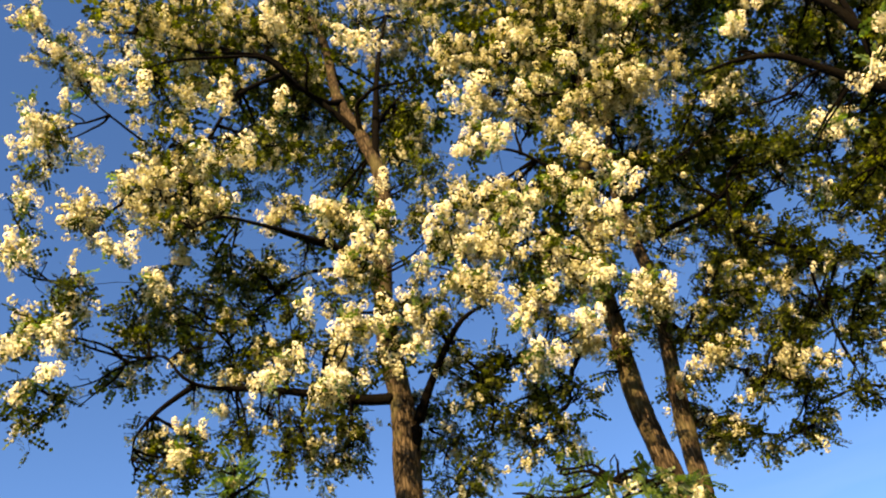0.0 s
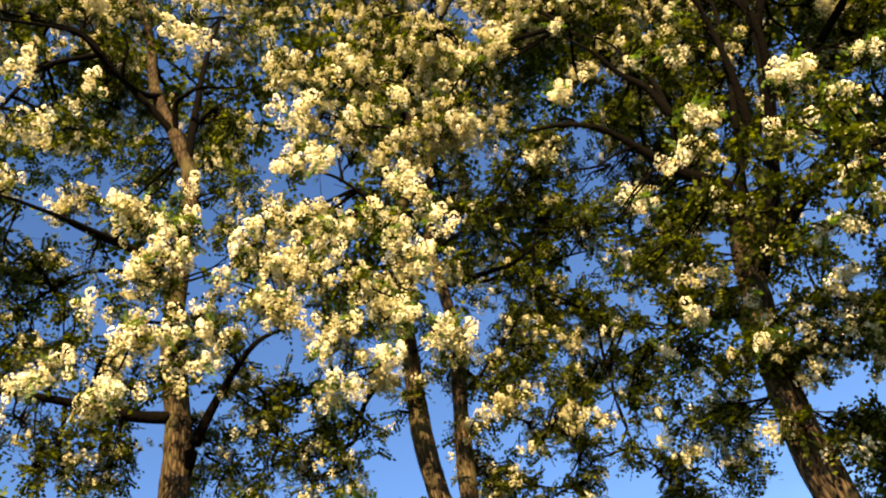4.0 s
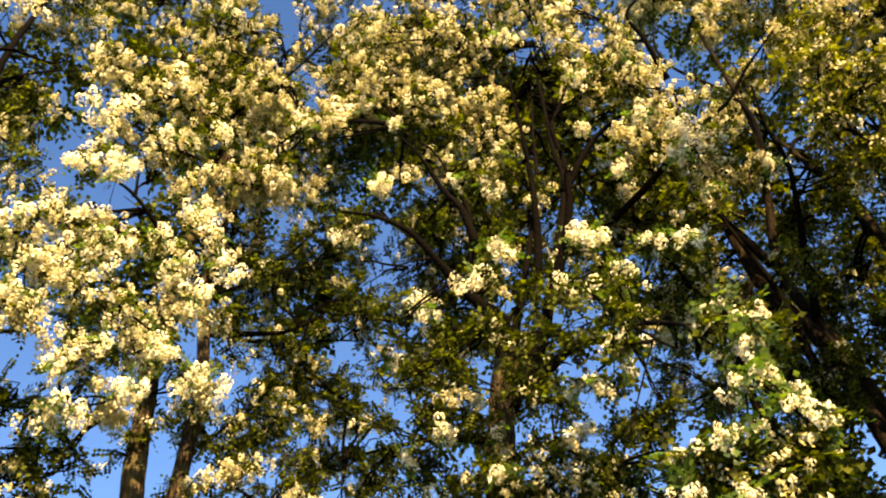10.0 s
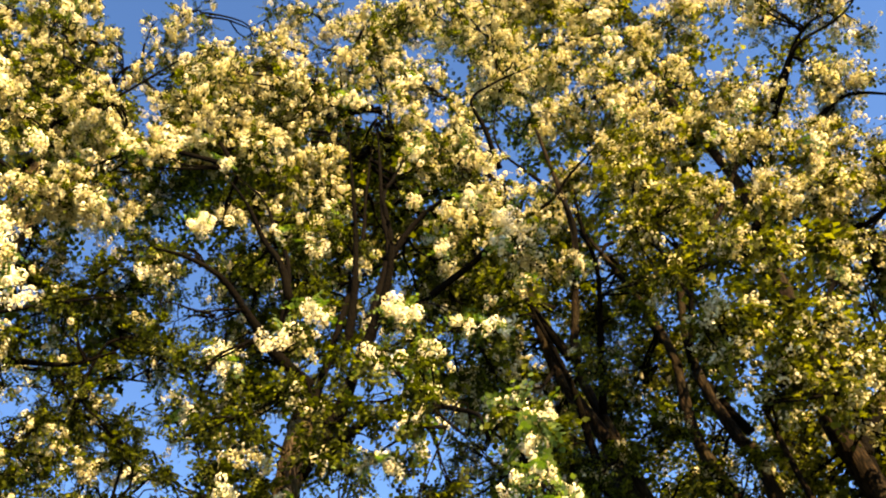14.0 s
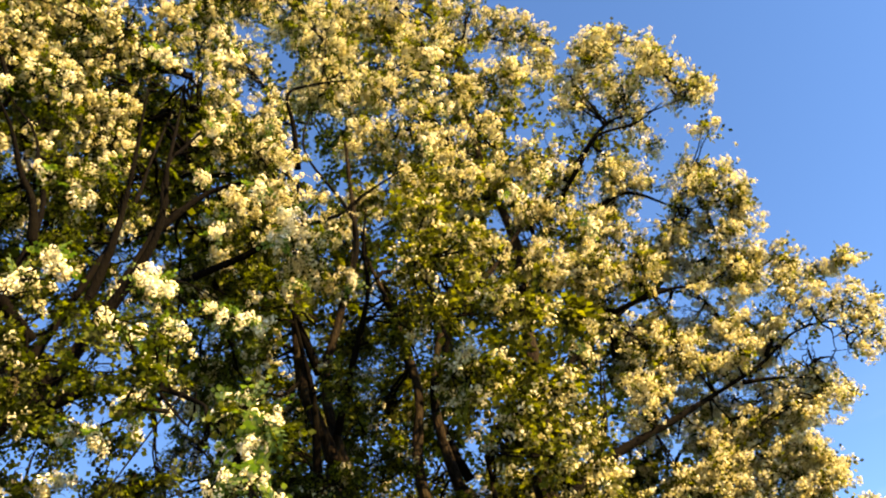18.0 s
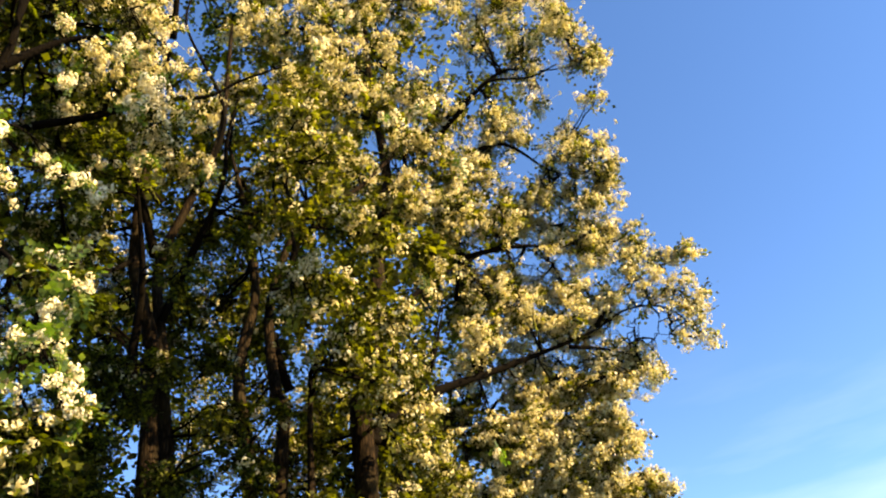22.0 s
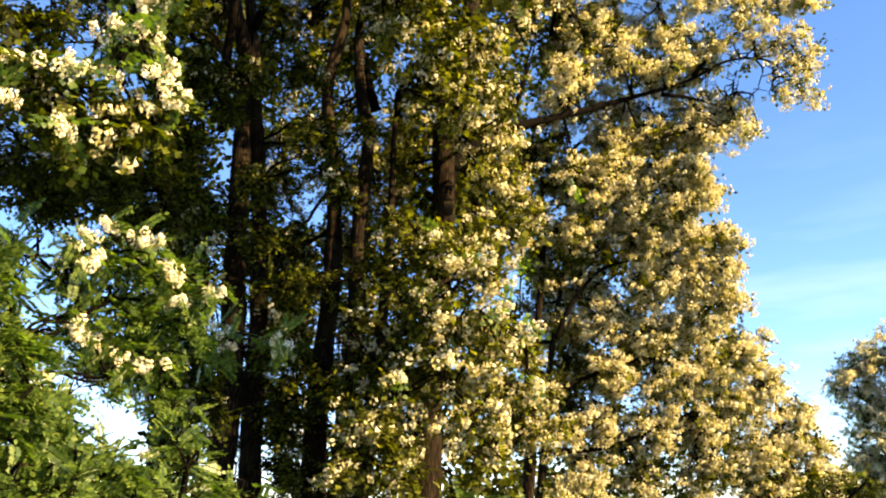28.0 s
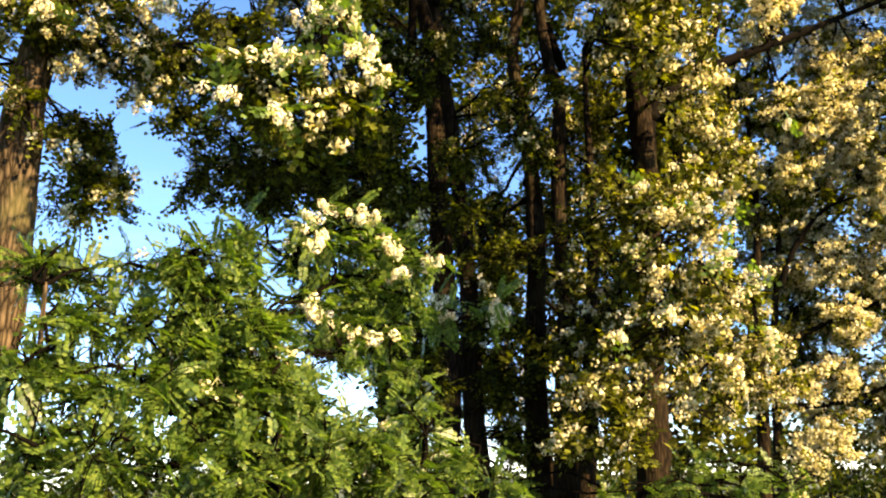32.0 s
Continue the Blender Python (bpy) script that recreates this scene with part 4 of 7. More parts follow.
C_LOBES += crown(0.1, 1.1, [(-4.98, 4.75, 8.08, 0.29), (-4.8, 4.92, 7.45, 0.28), (-4.69, 5.14, 8.17, 0.3), (-4.55, 5.38, 8.99, 0.32), (-5.29, 5.01, 9.47, 0.3), (-4.24, 5.24, 7.64, 0.25), (-3.87, 5.37, 6.92, 0.27), (-3.49, 5.71, 7.36, 0.28), (-3.71, 5.47, 6.47, 0.26), (-4.36, 5.27, 6.7, 0.27), (-4.74, 4.96, 6.6, 0.24), (-3.17, 5.54, 6.37, 0.22)])
C_LOBES += crown(0.25, 1.2, [(-4.53, 6.21, 10.06, 0.32), (-4.3, 6.49, 10.61, 0.33), (-3.92, 6.71, 10.39, 0.32), (-4.08, 6.15, 8.97, 0.29), (-4.13, 5.88, 8.06, 0.27), (-4.04, 7.1, 11.71, 0.36), (-4.86, 6.23, 11.2, 0.34), (-4.54, 6.69, 11.91, 0.36), (-3.64, 6.97, 10.12, 0.29)])
C_LOBES += crown(0.12, 1.1, [(-3.31, 6.6, 5.82, 0.24), (-3.28, 6.83, 5.7, 0.22), (-3.64, 6.88, 6.03, 0.23), (-3.95, 6.73, 6.84, 0.24), (-2.91, 6.76, 5.89, 0.22), (-6.04, 5.99, 6.69, 0.27), (-6.26, 6.05, 7.28, 0.26)])
C_LOBES += crown(0.12, 0.7, [(-1.57, 4.89, 5.18, 0.17), (-1.65, 4.87, 4.93, 0.14), (-1.45, 4.93, 4.98, 0.14), (-1.58, 4.89, 4.68, 0.15), (-1.48, 4.92, 4.4, 0.13), (-1.36, 4.95, 4.17, 0.11), (-1.8, 4.82, 4.3, 0.14), (-1.67, 4.86, 4.25, 0.1), (-1.7, 4.85, 3.97, 0.13), (-2.01, 4.95, 5.06, 0.13), (-1.53, 4.91, 4.01, 0.1)])
C_LOBES += crown(0.08, 0.8, [(-2.23, 4.7, 4.24, 0.1), (-2.12, 4.75, 4.19, 0.1), (-2, 4.8, 4.3, 0.11), (-1.87, 4.85, 4.27, 0.1), (-1.74, 4.9, 4.34, 0.1), (-1.97, 4.81, 3.89, 0.09), (-2.05, 4.78, 4.07, 0.08), (-1.71, 4.91, 3.95, 0.09), (-1.62, 4.94, 3.81, 0.09), (-1.48, 4.98, 4.03, 0.09)])
C_LOBES += crown(0.1, 0.8, [(-1.61, 5.05, 4.08, 0.11), (-2, 5.02, 4.19, 0.15)])
C_LOBES += crown(0.15, 0.8, [(-2.72, 4.97, 6.29, 0.23), (-2.37, 5.13, 6.28, 0.2), (-2.45, 4.99, 5.85, 0.2), (-2.41, 4.89, 5.46, 0.17), (-2.31, 6.65, 7.69, 0.16), (-2.05, 6.73, 7.54, 0.13), (-2.68, 7.37, 11.71, 0.25), (-1.99, 7.57, 11.41, 0.31)])
C_LIMBS.append((0.085, 0.012, [(-4.18, 6.18, 7.49), (-4.37, 5.74, 7.89), (-4.43, 5.42, 8.2), (-4.5, 5.02, 8.55), (-4.69, 4.67, 8.74), (-4.94, 4.38, 8.84)]))
C_LIMBS.append((0.06, 0.01, [(-4.01, 5.64, 8.3), (-3.95, 5.4, 8.75), (-4.03, 5.22, 9.05), (-4.04, 4.94, 9.45), (-4.12, 4.73, 9.74)]))
C_LIMBS.append((0.075, 0.015, [(-3.73, 6.47, 7.61), (-3.09, 6.3, 8.45), (-2.82, 6.13, 9.03), (-2.72, 5.93, 9.53), (-2.57, 5.99, 9.82), (-2.35, 6.02, 10.14)]))
C_LIMBS.append((0.06, 0.012, [(-3.75, 6.35, 7.89), (-3.46, 6.22, 8.63), (-3.25, 6.06, 9.29), (-3.02, 5.79, 9.99), (-2.85, 5.55, 10.58)]))
C_LIMBS.append((0.05, 0.01, [(-1.52, 7.84, 11.17), (-1.45, 7.44, 11.7), (-1.43, 7.15, 12.11), (-0.96, 7.22, 12.29), (-0.4, 7.37, 12.4)]))
C_LOBES += crown(0.75, 0.7, [(-2.53, 7.04, 15.11, 0.54), (-3.13, 6.85, 14.51, 0.47), (-4.15, 6.02, 14.1, 0.46), (-3.71, 6.54, 13.95, 0.46), (-1.99, 7.17, 15.12, 0.54)])
# tree D
D_TRUNKS = []
D_TRUNKS.append((0.21, 0.03, [(-1.8, 10.48, -0.15), (-1.8, 10.48, 0.74), (-1.81, 10.48, 1.48), (-1.8, 10.48, 3.01), (-1.81, 10.48, 4.06), (-1.84, 10.47, 5.65), (-1.96, 10.45, 7.37), (-1.95, 10.32, 7.9), (-2.2, 10.19, 9.1), (-2.22, 10.18, 10.73), (-1.79, 10, 11.47), (-1.98, 9.86, 12.89), (-2.2, 9.72, 14.5)]))
D_TRUNKS.append((0.17, 0.03, [(-1.41, 10.84, -0.15), (-1.44, 10.83, 0.68), (-1.47, 10.83, 1.37), (-1.5, 10.83, 2.6), (-1.55, 10.82, 4.12), (-1.65, 10.81, 6.1), (-1.81, 10.57, 7.51), (-1.94, 10.55, 9.15), (-1.55, 10.44, 10.31), (-1.09, 10.39, 11.96), (-0.95, 10.3, 14.58)]))
D_TRUNKS.append((0.22, 0.04, [(-2.69, 11.91, -0.15), (-2.78, 11.85, 1.01), (-2.86, 11.8, 2.03), (-2.85, 11.8, 3.57), (-2.92, 11.79, 5.32), (-3.23, 11.56, 6.9), (-3.4, 11.51, 8.22), (-3.14, 11.5, 9.08), (-3.39, 11.43, 10.95)]))
D_LIMBS = []
D_LIMBS.append((0.08, 0.01, [(-1.93, 10.08, 9.05), (-2.09, 9.84, 9.72), (-2.23, 9.61, 10.3), (-2.56, 9.43, 11.03)]))
D_LIMBS.append((0.06, 0.008, [(-1.89, 10.08, 10.05), (-2.93, 9.33, 10.85), (-3.24, 8.81, 12.09), (-3.31, 8.69, 14.15)]))
D_LIMBS.append((0.06, 0.008, [(-1.55, 10.44, 10.31), (-1.03, 10.29, 12.14), (-1.72, 9.91, 14.14), (-1.28, 10.07, 16.01)]))
D_LIMBS.append((0.045, 0.006, [(-2.2, 10.19, 9.1), (-2.46, 9.61, 8.5), (-2.79, 9.11, 8.61), (-2.83, 8.9, 8.7)]))
D_LOBES = []
D_LOBES += crown(0.6, 1.05, [(-6.64, 6.51, 16.6, 0.73), (-6.47, 6.67, 14.86, 0.61), (-6.15, 7.08, 17.24, 0.69), (-5.52, 7.56, 16.38, 0.72), (-5.88, 7.17, 14.38, 0.6), (-4.94, 7.81, 16.03, 0.53), (-4.2, 8.21, 16, 0.61), (-3.32, 8.68, 16.83, 0.68), (-2.89, 9.14, 18.93, 0.82), (-2.7, 8.88, 16.15, 0.54), (-2.83, 8.63, 14.37, 0.49), (-2.99, 8.58, 13.22, 0.37), (-2.18, 8.8, 12.62, 0.47), (-1.92, 8.86, 11.56, 0.45), (-2.12, 8.92, 10.91, 0.33), (-4.49, 7.83, 12.78, 0.5), (-4.48, 7.95, 13.84, 0.38), (-5.17, 7.55, 11.95, 0.4), (-3.64, 8.67, 10.34, 0.3), (-3.02, 8.78, 9.47, 0.25)])
D_LOBES += crown(0.6, 1.05, [(-2.64, 8.9, 9.35, 0.2), (-2.15, 9.32, 14.72, 0.56), (-4.05, 8.82, 12.04, 0.3)])
D_LOBES += crown(0.8, 1.0, [(-3.09, 8.81, 18.25, 0.72), (-2.62, 8.84, 16.02, 0.65), (-1.64, 9.35, 18.17, 0.79), (-0.99, 9.63, 17.22, 0.76), (-1.01, 9.83, 15.91, 0.66), (-2.28, 9.23, 19.16, 0.62)])
D_LOBES += crown(0.25, 1.05, [(-6.19, 7.69, 12.01, 0.69), (-5.41, 8.58, 11.72, 0.69), (-4.67, 8.98, 15.36, 0.71), (-3.81, 9.35, 13.98, 0.66), (-3.27, 9.86, 11.69, 0.8), (-4.04, 9.59, 10.04, 0.65), (-2.84, 10.39, 9.7, 0.75), (-4.66, 9.09, 10.85, 0.57)])
D_LOBES += crown(0.2, 0.6, [(-6.58, 8.02, 10.76, 0.57)])
D_LOBES += crown(0.25, 1.05, [(-2.53, 10.98, 9.07, 0.75), (-3.91, 10.59, 9.32, 0.67)])
D_LOBES += crown(0.04, 1.2, [(-4.61, 8.83, 6.57, 0.38), (-4.24, 9.23, 6.17, 0.42), (-4.33, 9.19, 5.38, 0.37), (-4.79, 8.96, 6.02, 0.27), (-3.77, 9.64, 5.9, 0.46), (-3.82, 9.41, 5.19, 0.37), (-3.38, 9.89, 5.56, 0.46), (-3.09, 9.98, 4.94, 0.41), (-3.01, 10.21, 6.83, 0.49), (-3.41, 9.88, 7.58, 0.49), (-2.83, 10.78, 6.2, 0.49), (-4.15, 9.27, 7.32, 0.4), (-4.44, 9.14, 5.07, 0.22)])
D_LOBES += crown(0.1, 1.2, [(-2.39, 12.41, 2.62, 0.35), (-1.28, 13.06, 2.02, 0.4), (-2.33, 10.89, 3.09, 0.31), (-1.9, 11.98, 5.12, 0.43), (0.22, 12.61, 3.88, 0.44), (0.48, 12.6, 5.02, 0.45), (1.79, 13.48, 2.71, 0.42), (1.65, 12.99, 3.52, 0.41), (1.82, 12.97, 4.39, 0.41), (-0.32, 12.61, 3.39, 0.39), (-2.82, 9.33, 3.04, 0.3), (-2.45, 9.23, 3.4, 0.33), (-2.2, 9.28, 2.88, 0.36), (-1.9, 9.14, 3.36, 0.26), (-1.2, 11.56, 4.27, 0.41), (-1.22, 12.06, 3.19, 0.42), (-1.17, 12.07, 2.54, 0.5), (-1.25, 11.56, 5.12, 0.42)])
D_LOBES += crown(0.1, 1.2, [(-3.19, 9.43, 3.21, 0.27), (-3.07, 9.98, 5.51, 0.46), (-2.53, 10.44, 5.47, 0.47), (-2.72, 10.6, 6.35, 0.5), (-1.52, 12.35, 6.51, 0.65), (-1.4, 12.67, 5.57, 0.55), (-1.27, 12.88, 4.5, 0.55), (-1.37, 12.87, 3.25, 0.54), (-2.84, 11.08, 4.94, 0.41), (-1.75, 12.32, 7.38, 0.57)])
D_LOBES += crown(0.03, 1.6, [(-3.97, 9.11, 5.34, 0.4), (-3.61, 9.26, 5.13, 0.44), (-3.12, 9.23, 5.42, 0.44), (-3.42, 9.23, 5.7, 0.37), (-2.89, 9.51, 4.96, 0.4), (-2.45, 9.22, 5.23, 0.42), (-3.81, 9.18, 4.88, 0.36), (-2.14, 9.5, 4.84, 0.36), (-2.32, 9.26, 5.83, 0.36), (-2.04, 9.32, 6.41, 0.37), (-2.34, 9.25, 6.83, 0.38), (-1.49, 9.83, 5.58, 0.37), (-1.37, 9.85, 4.83, 0.33), (-1.17, 10.18, 4.34, 0.37), (-2.18, 9.6, 4.3, 0.35), (-2.16, 9.6, 3.47, 0.35), (-2.07, 9.73, 2.84, 0.31), (-1.26, 10.27, 3.48, 0.33), (-1.11, 10.49, 2.81, 0.37), (-1, 10.5, 2.12, 0.33)])
D_LOBES += crown(0.03, 1.6, [(-2.13, 9.71, 2.2, 0.31), (-0.85, 10.31, 6.55, 0.4), (-1.13, 10.28, 7.4, 0.41), (-0.52, 10.43, 5.78, 0.39), (0.2, 10.35, 4.65, 0.34), (-0.75, 10.32, 4.39, 0.33), (-0.4, 10.44, 2.95, 0.33), (-1.67, 9.8, 7.1, 0.39)])
D_LOBES += crown(0.03, 1.5, [(-2.68, 9.16, 3.38, 0.27), (-2.37, 9.24, 3.15, 0.27), (-2.1, 9.31, 3.48, 0.27), (-2.22, 9.28, 2.78, 0.27), (-1.95, 9.34, 3.04, 0.27), (-1.75, 9.48, 2.68, 0.24), (-2.81, 9.12, 3.12, 0.24), (-4.38, 7.86, 6.13, 0.31), (-4.02, 8.05, 5.42, 0.3), (-4.46, 8.16, 5.68, 0.28), (-3.69, 8.21, 5.17, 0.3), (-3.31, 8.37, 5.04, 0.3), (-4.15, 8.21, 4.91, 0.24), (-3.73, 8.41, 6.01, 0.32), (-3.04, 8.47, 5.21, 0.3), (-2.79, 8.56, 4.91, 0.26), (-4.48, 7.57, 6.16, 0.34), (-4.26, 7.7, 6.23, 0.31), (-4.43, 7.61, 5.65, 0.24)])
D_LOBES += crown(0.03, 1.5, [(-4.18, 8.09, 5.11, 0.24), (-4.32, 8.12, 4.74, 0.16), (-2.46, 9.28, 6.94, 0.34), (-2.17, 9.35, 6.74, 0.3), (-2.38, 9.2, 4.87, 0.31), (-2.06, 9.38, 4.58, 0.31), (-2.29, 9.32, 4.14, 0.27), (-1.97, 9.5, 5.05, 0.28)])
D_LOBES += crown(0.1, 1.4, [(-5.1, 7.83, 8.29, 0.4), (-5.17, 7.55, 7.51, 0.34), (-4.83, 7.99, 7.55, 0.35), (-5.13, 7.93, 8.91, 0.33), (-3.94, 10.05, 8.23, 0.4), (-5.95, 7.37, 9.2, 0.34)])
D_LOBES += crown(0.08, 1.3, [(-0.73, 9.64, 5.67, 0.3), (-0.23, 9.65, 6.34, 0.27), (-2.24, 9.04, 6.8, 0.27), (-2.33, 9.02, 6.2, 0.26)])
D_LOBES += crown(0.03, 1.4, [(-1.42, 9.23, 8.09, 0.31), (-1.57, 9.21, 8.35, 0.29), (-0.5, 9.73, 9.42, 0.34), (-2.24, 8.66, 9.48, 0.33), (-0.74, 9.71, 9, 0.3)])
D_LOBES += crown(0.06, 1.4, [(-1.1, 10.74, 4.21, 0.31), (-1, 10.75, 3.44, 0.34), (-1.06, 10.75, 2.7, 0.34), (-0.99, 10.96, 1.99, 0.34), (-0.61, 10.58, 3.12, 0.3), (0.04, 10.6, 3.57, 0.3), (0.34, 10.59, 3.12, 0.3), (0.26, 10.6, 2.54, 0.29), (0.4, 10.59, 1.91, 0.29), (-0.17, 10.4, 2.52, 0.29), (-2.06, 9.78, 3.14, 0.28), (-2.17, 9.76, 3.83, 0.28), (-2.16, 9.76, 2.47, 0.28), (-2.06, 9.79, 1.82, 0.28), (-2.77, 9.19, 3.83, 0.27), (-2.84, 8.96, 3.26, 0.24), (1.45, 11.91, 3.31, 0.33), (1.56, 11.9, 4.15, 0.34)])
D_LIMBS.append((0.09, 0.02, [(-2.1, 10.43, 6.61), (-2.11, 10.15, 7.38), (-2, 9.7, 8.36), (-2.02, 9.3, 9.1), (-2.05, 8.95, 9.68)]))
D_LIMBS.append((0.07, 0.015, [(-1.82, 10.37, 8.11), (-1.27, 9.83, 9.2), (-0.94, 9.44, 9.9), (-0.87, 9.09, 10.45), (-0.69, 8.75, 10.96)]))
D_LIMBS.append((0.06, 0.012, [(-3.07, 7.76, 9.4), (-2.37, 7.85, 9.66), (-1.69, 7.85, 9.95), (-1.04, 7.91, 10.1), (-0.59, 7.83, 10.33), (-0.04, 7.75, 10.53)]))
D_LOBES += crown(0.75, 0.6, [(-3.96, 6.13, 13.55, 0.49), (-3.73, 6.37, 14.66, 0.47), (-4.24, 5.99, 14.7, 0.47), (-2.71, 6.84, 15.23, 0.54), (-4.62, 5.44, 13.67, 0.49)])
D_LOBES += crown(0.06, 1.1, [(-2, 12.55, 5.38, 0.29), (-2.01, 12.74, 4.67, 0.29), (-2.07, 12.89, 3.97, 0.29), (-2.07, 13, 3.26, 0.29), (-2.08, 13.07, 2.56, 0.29), (-2.09, 13.1, 1.95, 0.29), (-1.31, 12.95, 4.14, 0.29), (-1.25, 13.08, 3.43, 0.29), (-1.44, 13.14, 2.72, 0.29)])
# tree E
E_TRUNKS = []
E_TRUNKS.append((0.24, 0.03, [(0.57, 11.09, -0.15), (0.63, 11.08, 0.68), (0.67, 11.08, 1.35), (0.76, 11.08, 2.53), (0.85, 11.07, 3.86), (0.95, 11.06, 5.62), (0.99, 11.06, 6.9), (0.97, 11.11, 7.01), (1.09, 11.22, 7.01), (1.29, 11.35, 8.47), (1.6, 11.51, 10.41), (1.81, 11.58, 11.79), (1.72, 11.59, 16.48), (2.19, 11.51, 18.76)]))
E_TRUNKS.append((0.2, 0.03, [(-0.78, 11.1, -0.15), (-0.76, 11.1, 0.69), (-0.74, 11.1, 1.38), (-0.68, 11.1, 3.04), (-0.61, 11.1, 4.93), (-0.62, 11.1, 6.21), (-0.77, 10.92, 7.58), (-0.56, 11.05, 8.94), (-0.61, 11.15, 10.22), (-0.78, 11.2, 11.07), (-1.03, 11.28, 12.37)]))
E_TRUNKS.append((0.18, 0.03, [(-0.43, 10.64, -0.15), (-0.4, 10.68, 0.69), (-0.37, 10.71, 1.38), (-0.33, 10.71, 2.54), (-0.23, 10.81, 4.03), (-0.21, 10.91, 5.66), (-0.16, 10.91, 6.96), (-0.26, 10.94, 7.16), (-0.3, 11.16, 8.8), (0.13, 11.17, 10.35), (0.91, 11.13, 10.93), (1.36, 11.15, 11.33), (1.93, 11.17, 12.02)]))
E_TRUNKS.append((0.15, 0.03, [(-0.34, 10.3, -0.15), (-0.25, 10.36, 0.68), (-0.17, 10.41, 1.35), (-0.09, 10.41, 1.97), (0.02, 10.51, 2.93), (0.14, 10.61, 4.11), (0.2, 10.71, 5.96), (0.26, 10.81, 7.3)]))
E_LIMBS = []
E_LIMBS.append((0.115, 0.014, [(1.03, 11.17, 5.81), (1.14, 11.26, 6.47), (1.64, 11.66, 7.11), (2.31, 12.16, 7.64), (3.41, 12.52, 8.13), (4.6, 12.78, 8.64), (5.55, 12.84, 9.02), (6.3, 12.82, 9.44), (6.87, 12.76, 9.52)]))
E_LIMBS.append((0.05, 0.006, [(5.06, 12.82, 8.72), (5.72, 12.87, 8.67), (6.33, 12.81, 8.45)]))
E_LIMBS.append((0.05, 0.006, [(5.67, 12.79, 9.11), (6.23, 12.75, 9.77), (6.95, 12.6, 10.19), (7.76, 12.24, 10.34)]))
E_LIMBS.append((0.06, 0.008, [(1.64, 11.66, 7.11), (2.17, 11.78, 7.76), (2.46, 11.92, 8.59), (2.65, 12.09, 9.26)]))
E_LIMBS.append((0.06, 0.008, [(-0.03, 11.17, 9.23), (0.66, 11.35, 9.36), (1.41, 11.49, 9.33)]))
E_LIMBS.append((0.07, 0.008, [(1.23, 11.31, 8.04), (2.22, 11.77, 9.4), (3.28, 12.14, 10.26), (4.23, 12.27, 10.73), (4.98, 12.42, 10.33)]))
E_LIMBS.append((0.08, 0.008, [(1.89, 11.76, 12.44), (3.45, 11.81, 13.86), (4.58, 11.63, 14.85), (5.53, 11.44, 14.72), (6.18, 11.1, 14.53)]))
E_LIMBS.append((0.05, 0.006, [(3.43, 11.71, 12.53), (4.35, 11.72, 12.8), (5.3, 11.98, 12.3), (6.05, 11.73, 12.02)]))
E_LOBES = []
E_LOBES += crown(0.85, 1.05, [(-1.7, 10.42, 20.08, 0.96), (-0.73, 10.72, 19.2, 0.93), (0.44, 10.72, 19.31, 1), (-0.67, 10.72, 17, 0.84), (-1.56, 10.44, 16.65, 0.64), (0.23, 10.93, 17.03, 0.79), (1.26, 11.15, 18.22, 0.9), (0.37, 10.72, 15.01, 0.77), (-0.64, 10.72, 14.93, 0.65), (1.46, 11.12, 16.21, 0.7), (2.42, 11.46, 19.63, 0.89), (2.77, 11.37, 16.76, 0.8), (3.39, 11.52, 18.89, 0.66), (1.92, 11.56, 15.27, 0.62), (1.07, 11.27, 14.75, 0.6), (3.98, 11.64, 18.48, 0.52), (3.87, 11.68, 17.32, 0.55), (5.08, 11.64, 17.57, 0.59), (5.59, 11.41, 17.41, 0.42), (6.02, 11.18, 16.79, 0.41)])
E_LOBES += crown(0.85, 1.05, [(5.79, 11.31, 15.93, 0.56), (6.14, 11.12, 15, 0.51), (6.44, 10.95, 14.59, 0.33), (6.18, 11.1, 13.52, 0.27), (4.25, 11.97, 16.12, 0.64), (5.07, 11.65, 14.82, 0.46), (5.18, 11.6, 13.9, 0.27), (5.14, 11.62, 16.29, 0.49)])
E_LOBES += crown(0.68, 1.3, [(2.66, 11.4, 13.95, 0.65), (3.08, 11.29, 13.09, 0.57), (2.93, 11.33, 12.04, 0.66), (1.83, 11.37, 13.58, 0.64), (1.08, 11.17, 13.36, 0.68), (0.22, 10.73, 13.28, 0.66), (-0.72, 10.72, 13.2, 0.55), (2.24, 11.29, 12.3, 0.55), (3.72, 11.62, 11.82, 0.55), (3.94, 11.87, 11.04, 0.6), (2.83, 11.36, 10.9, 0.57), (1.95, 11.14, 11.07, 0.62), (1.01, 11.18, 11.5, 0.57), (0.15, 10.73, 11.6, 0.46), (4.18, 11.57, 13.24, 0.47), (5.81, 11.86, 13.15, 0.44), (6.18, 11.66, 12.75, 0.36), (6.25, 11.63, 11.98, 0.4), (5.49, 12, 12.23, 0.5), (4.88, 12.05, 11.89, 0.46)])
E_LOBES += crown(0.68, 1.3, [(5.71, 11.9, 11.53, 0.39), (-1.35, 10.46, 12.43, 0.47), (-1.99, 10.17, 11.16, 0.39), (-1.45, 10.25, 10.88, 0.39)])
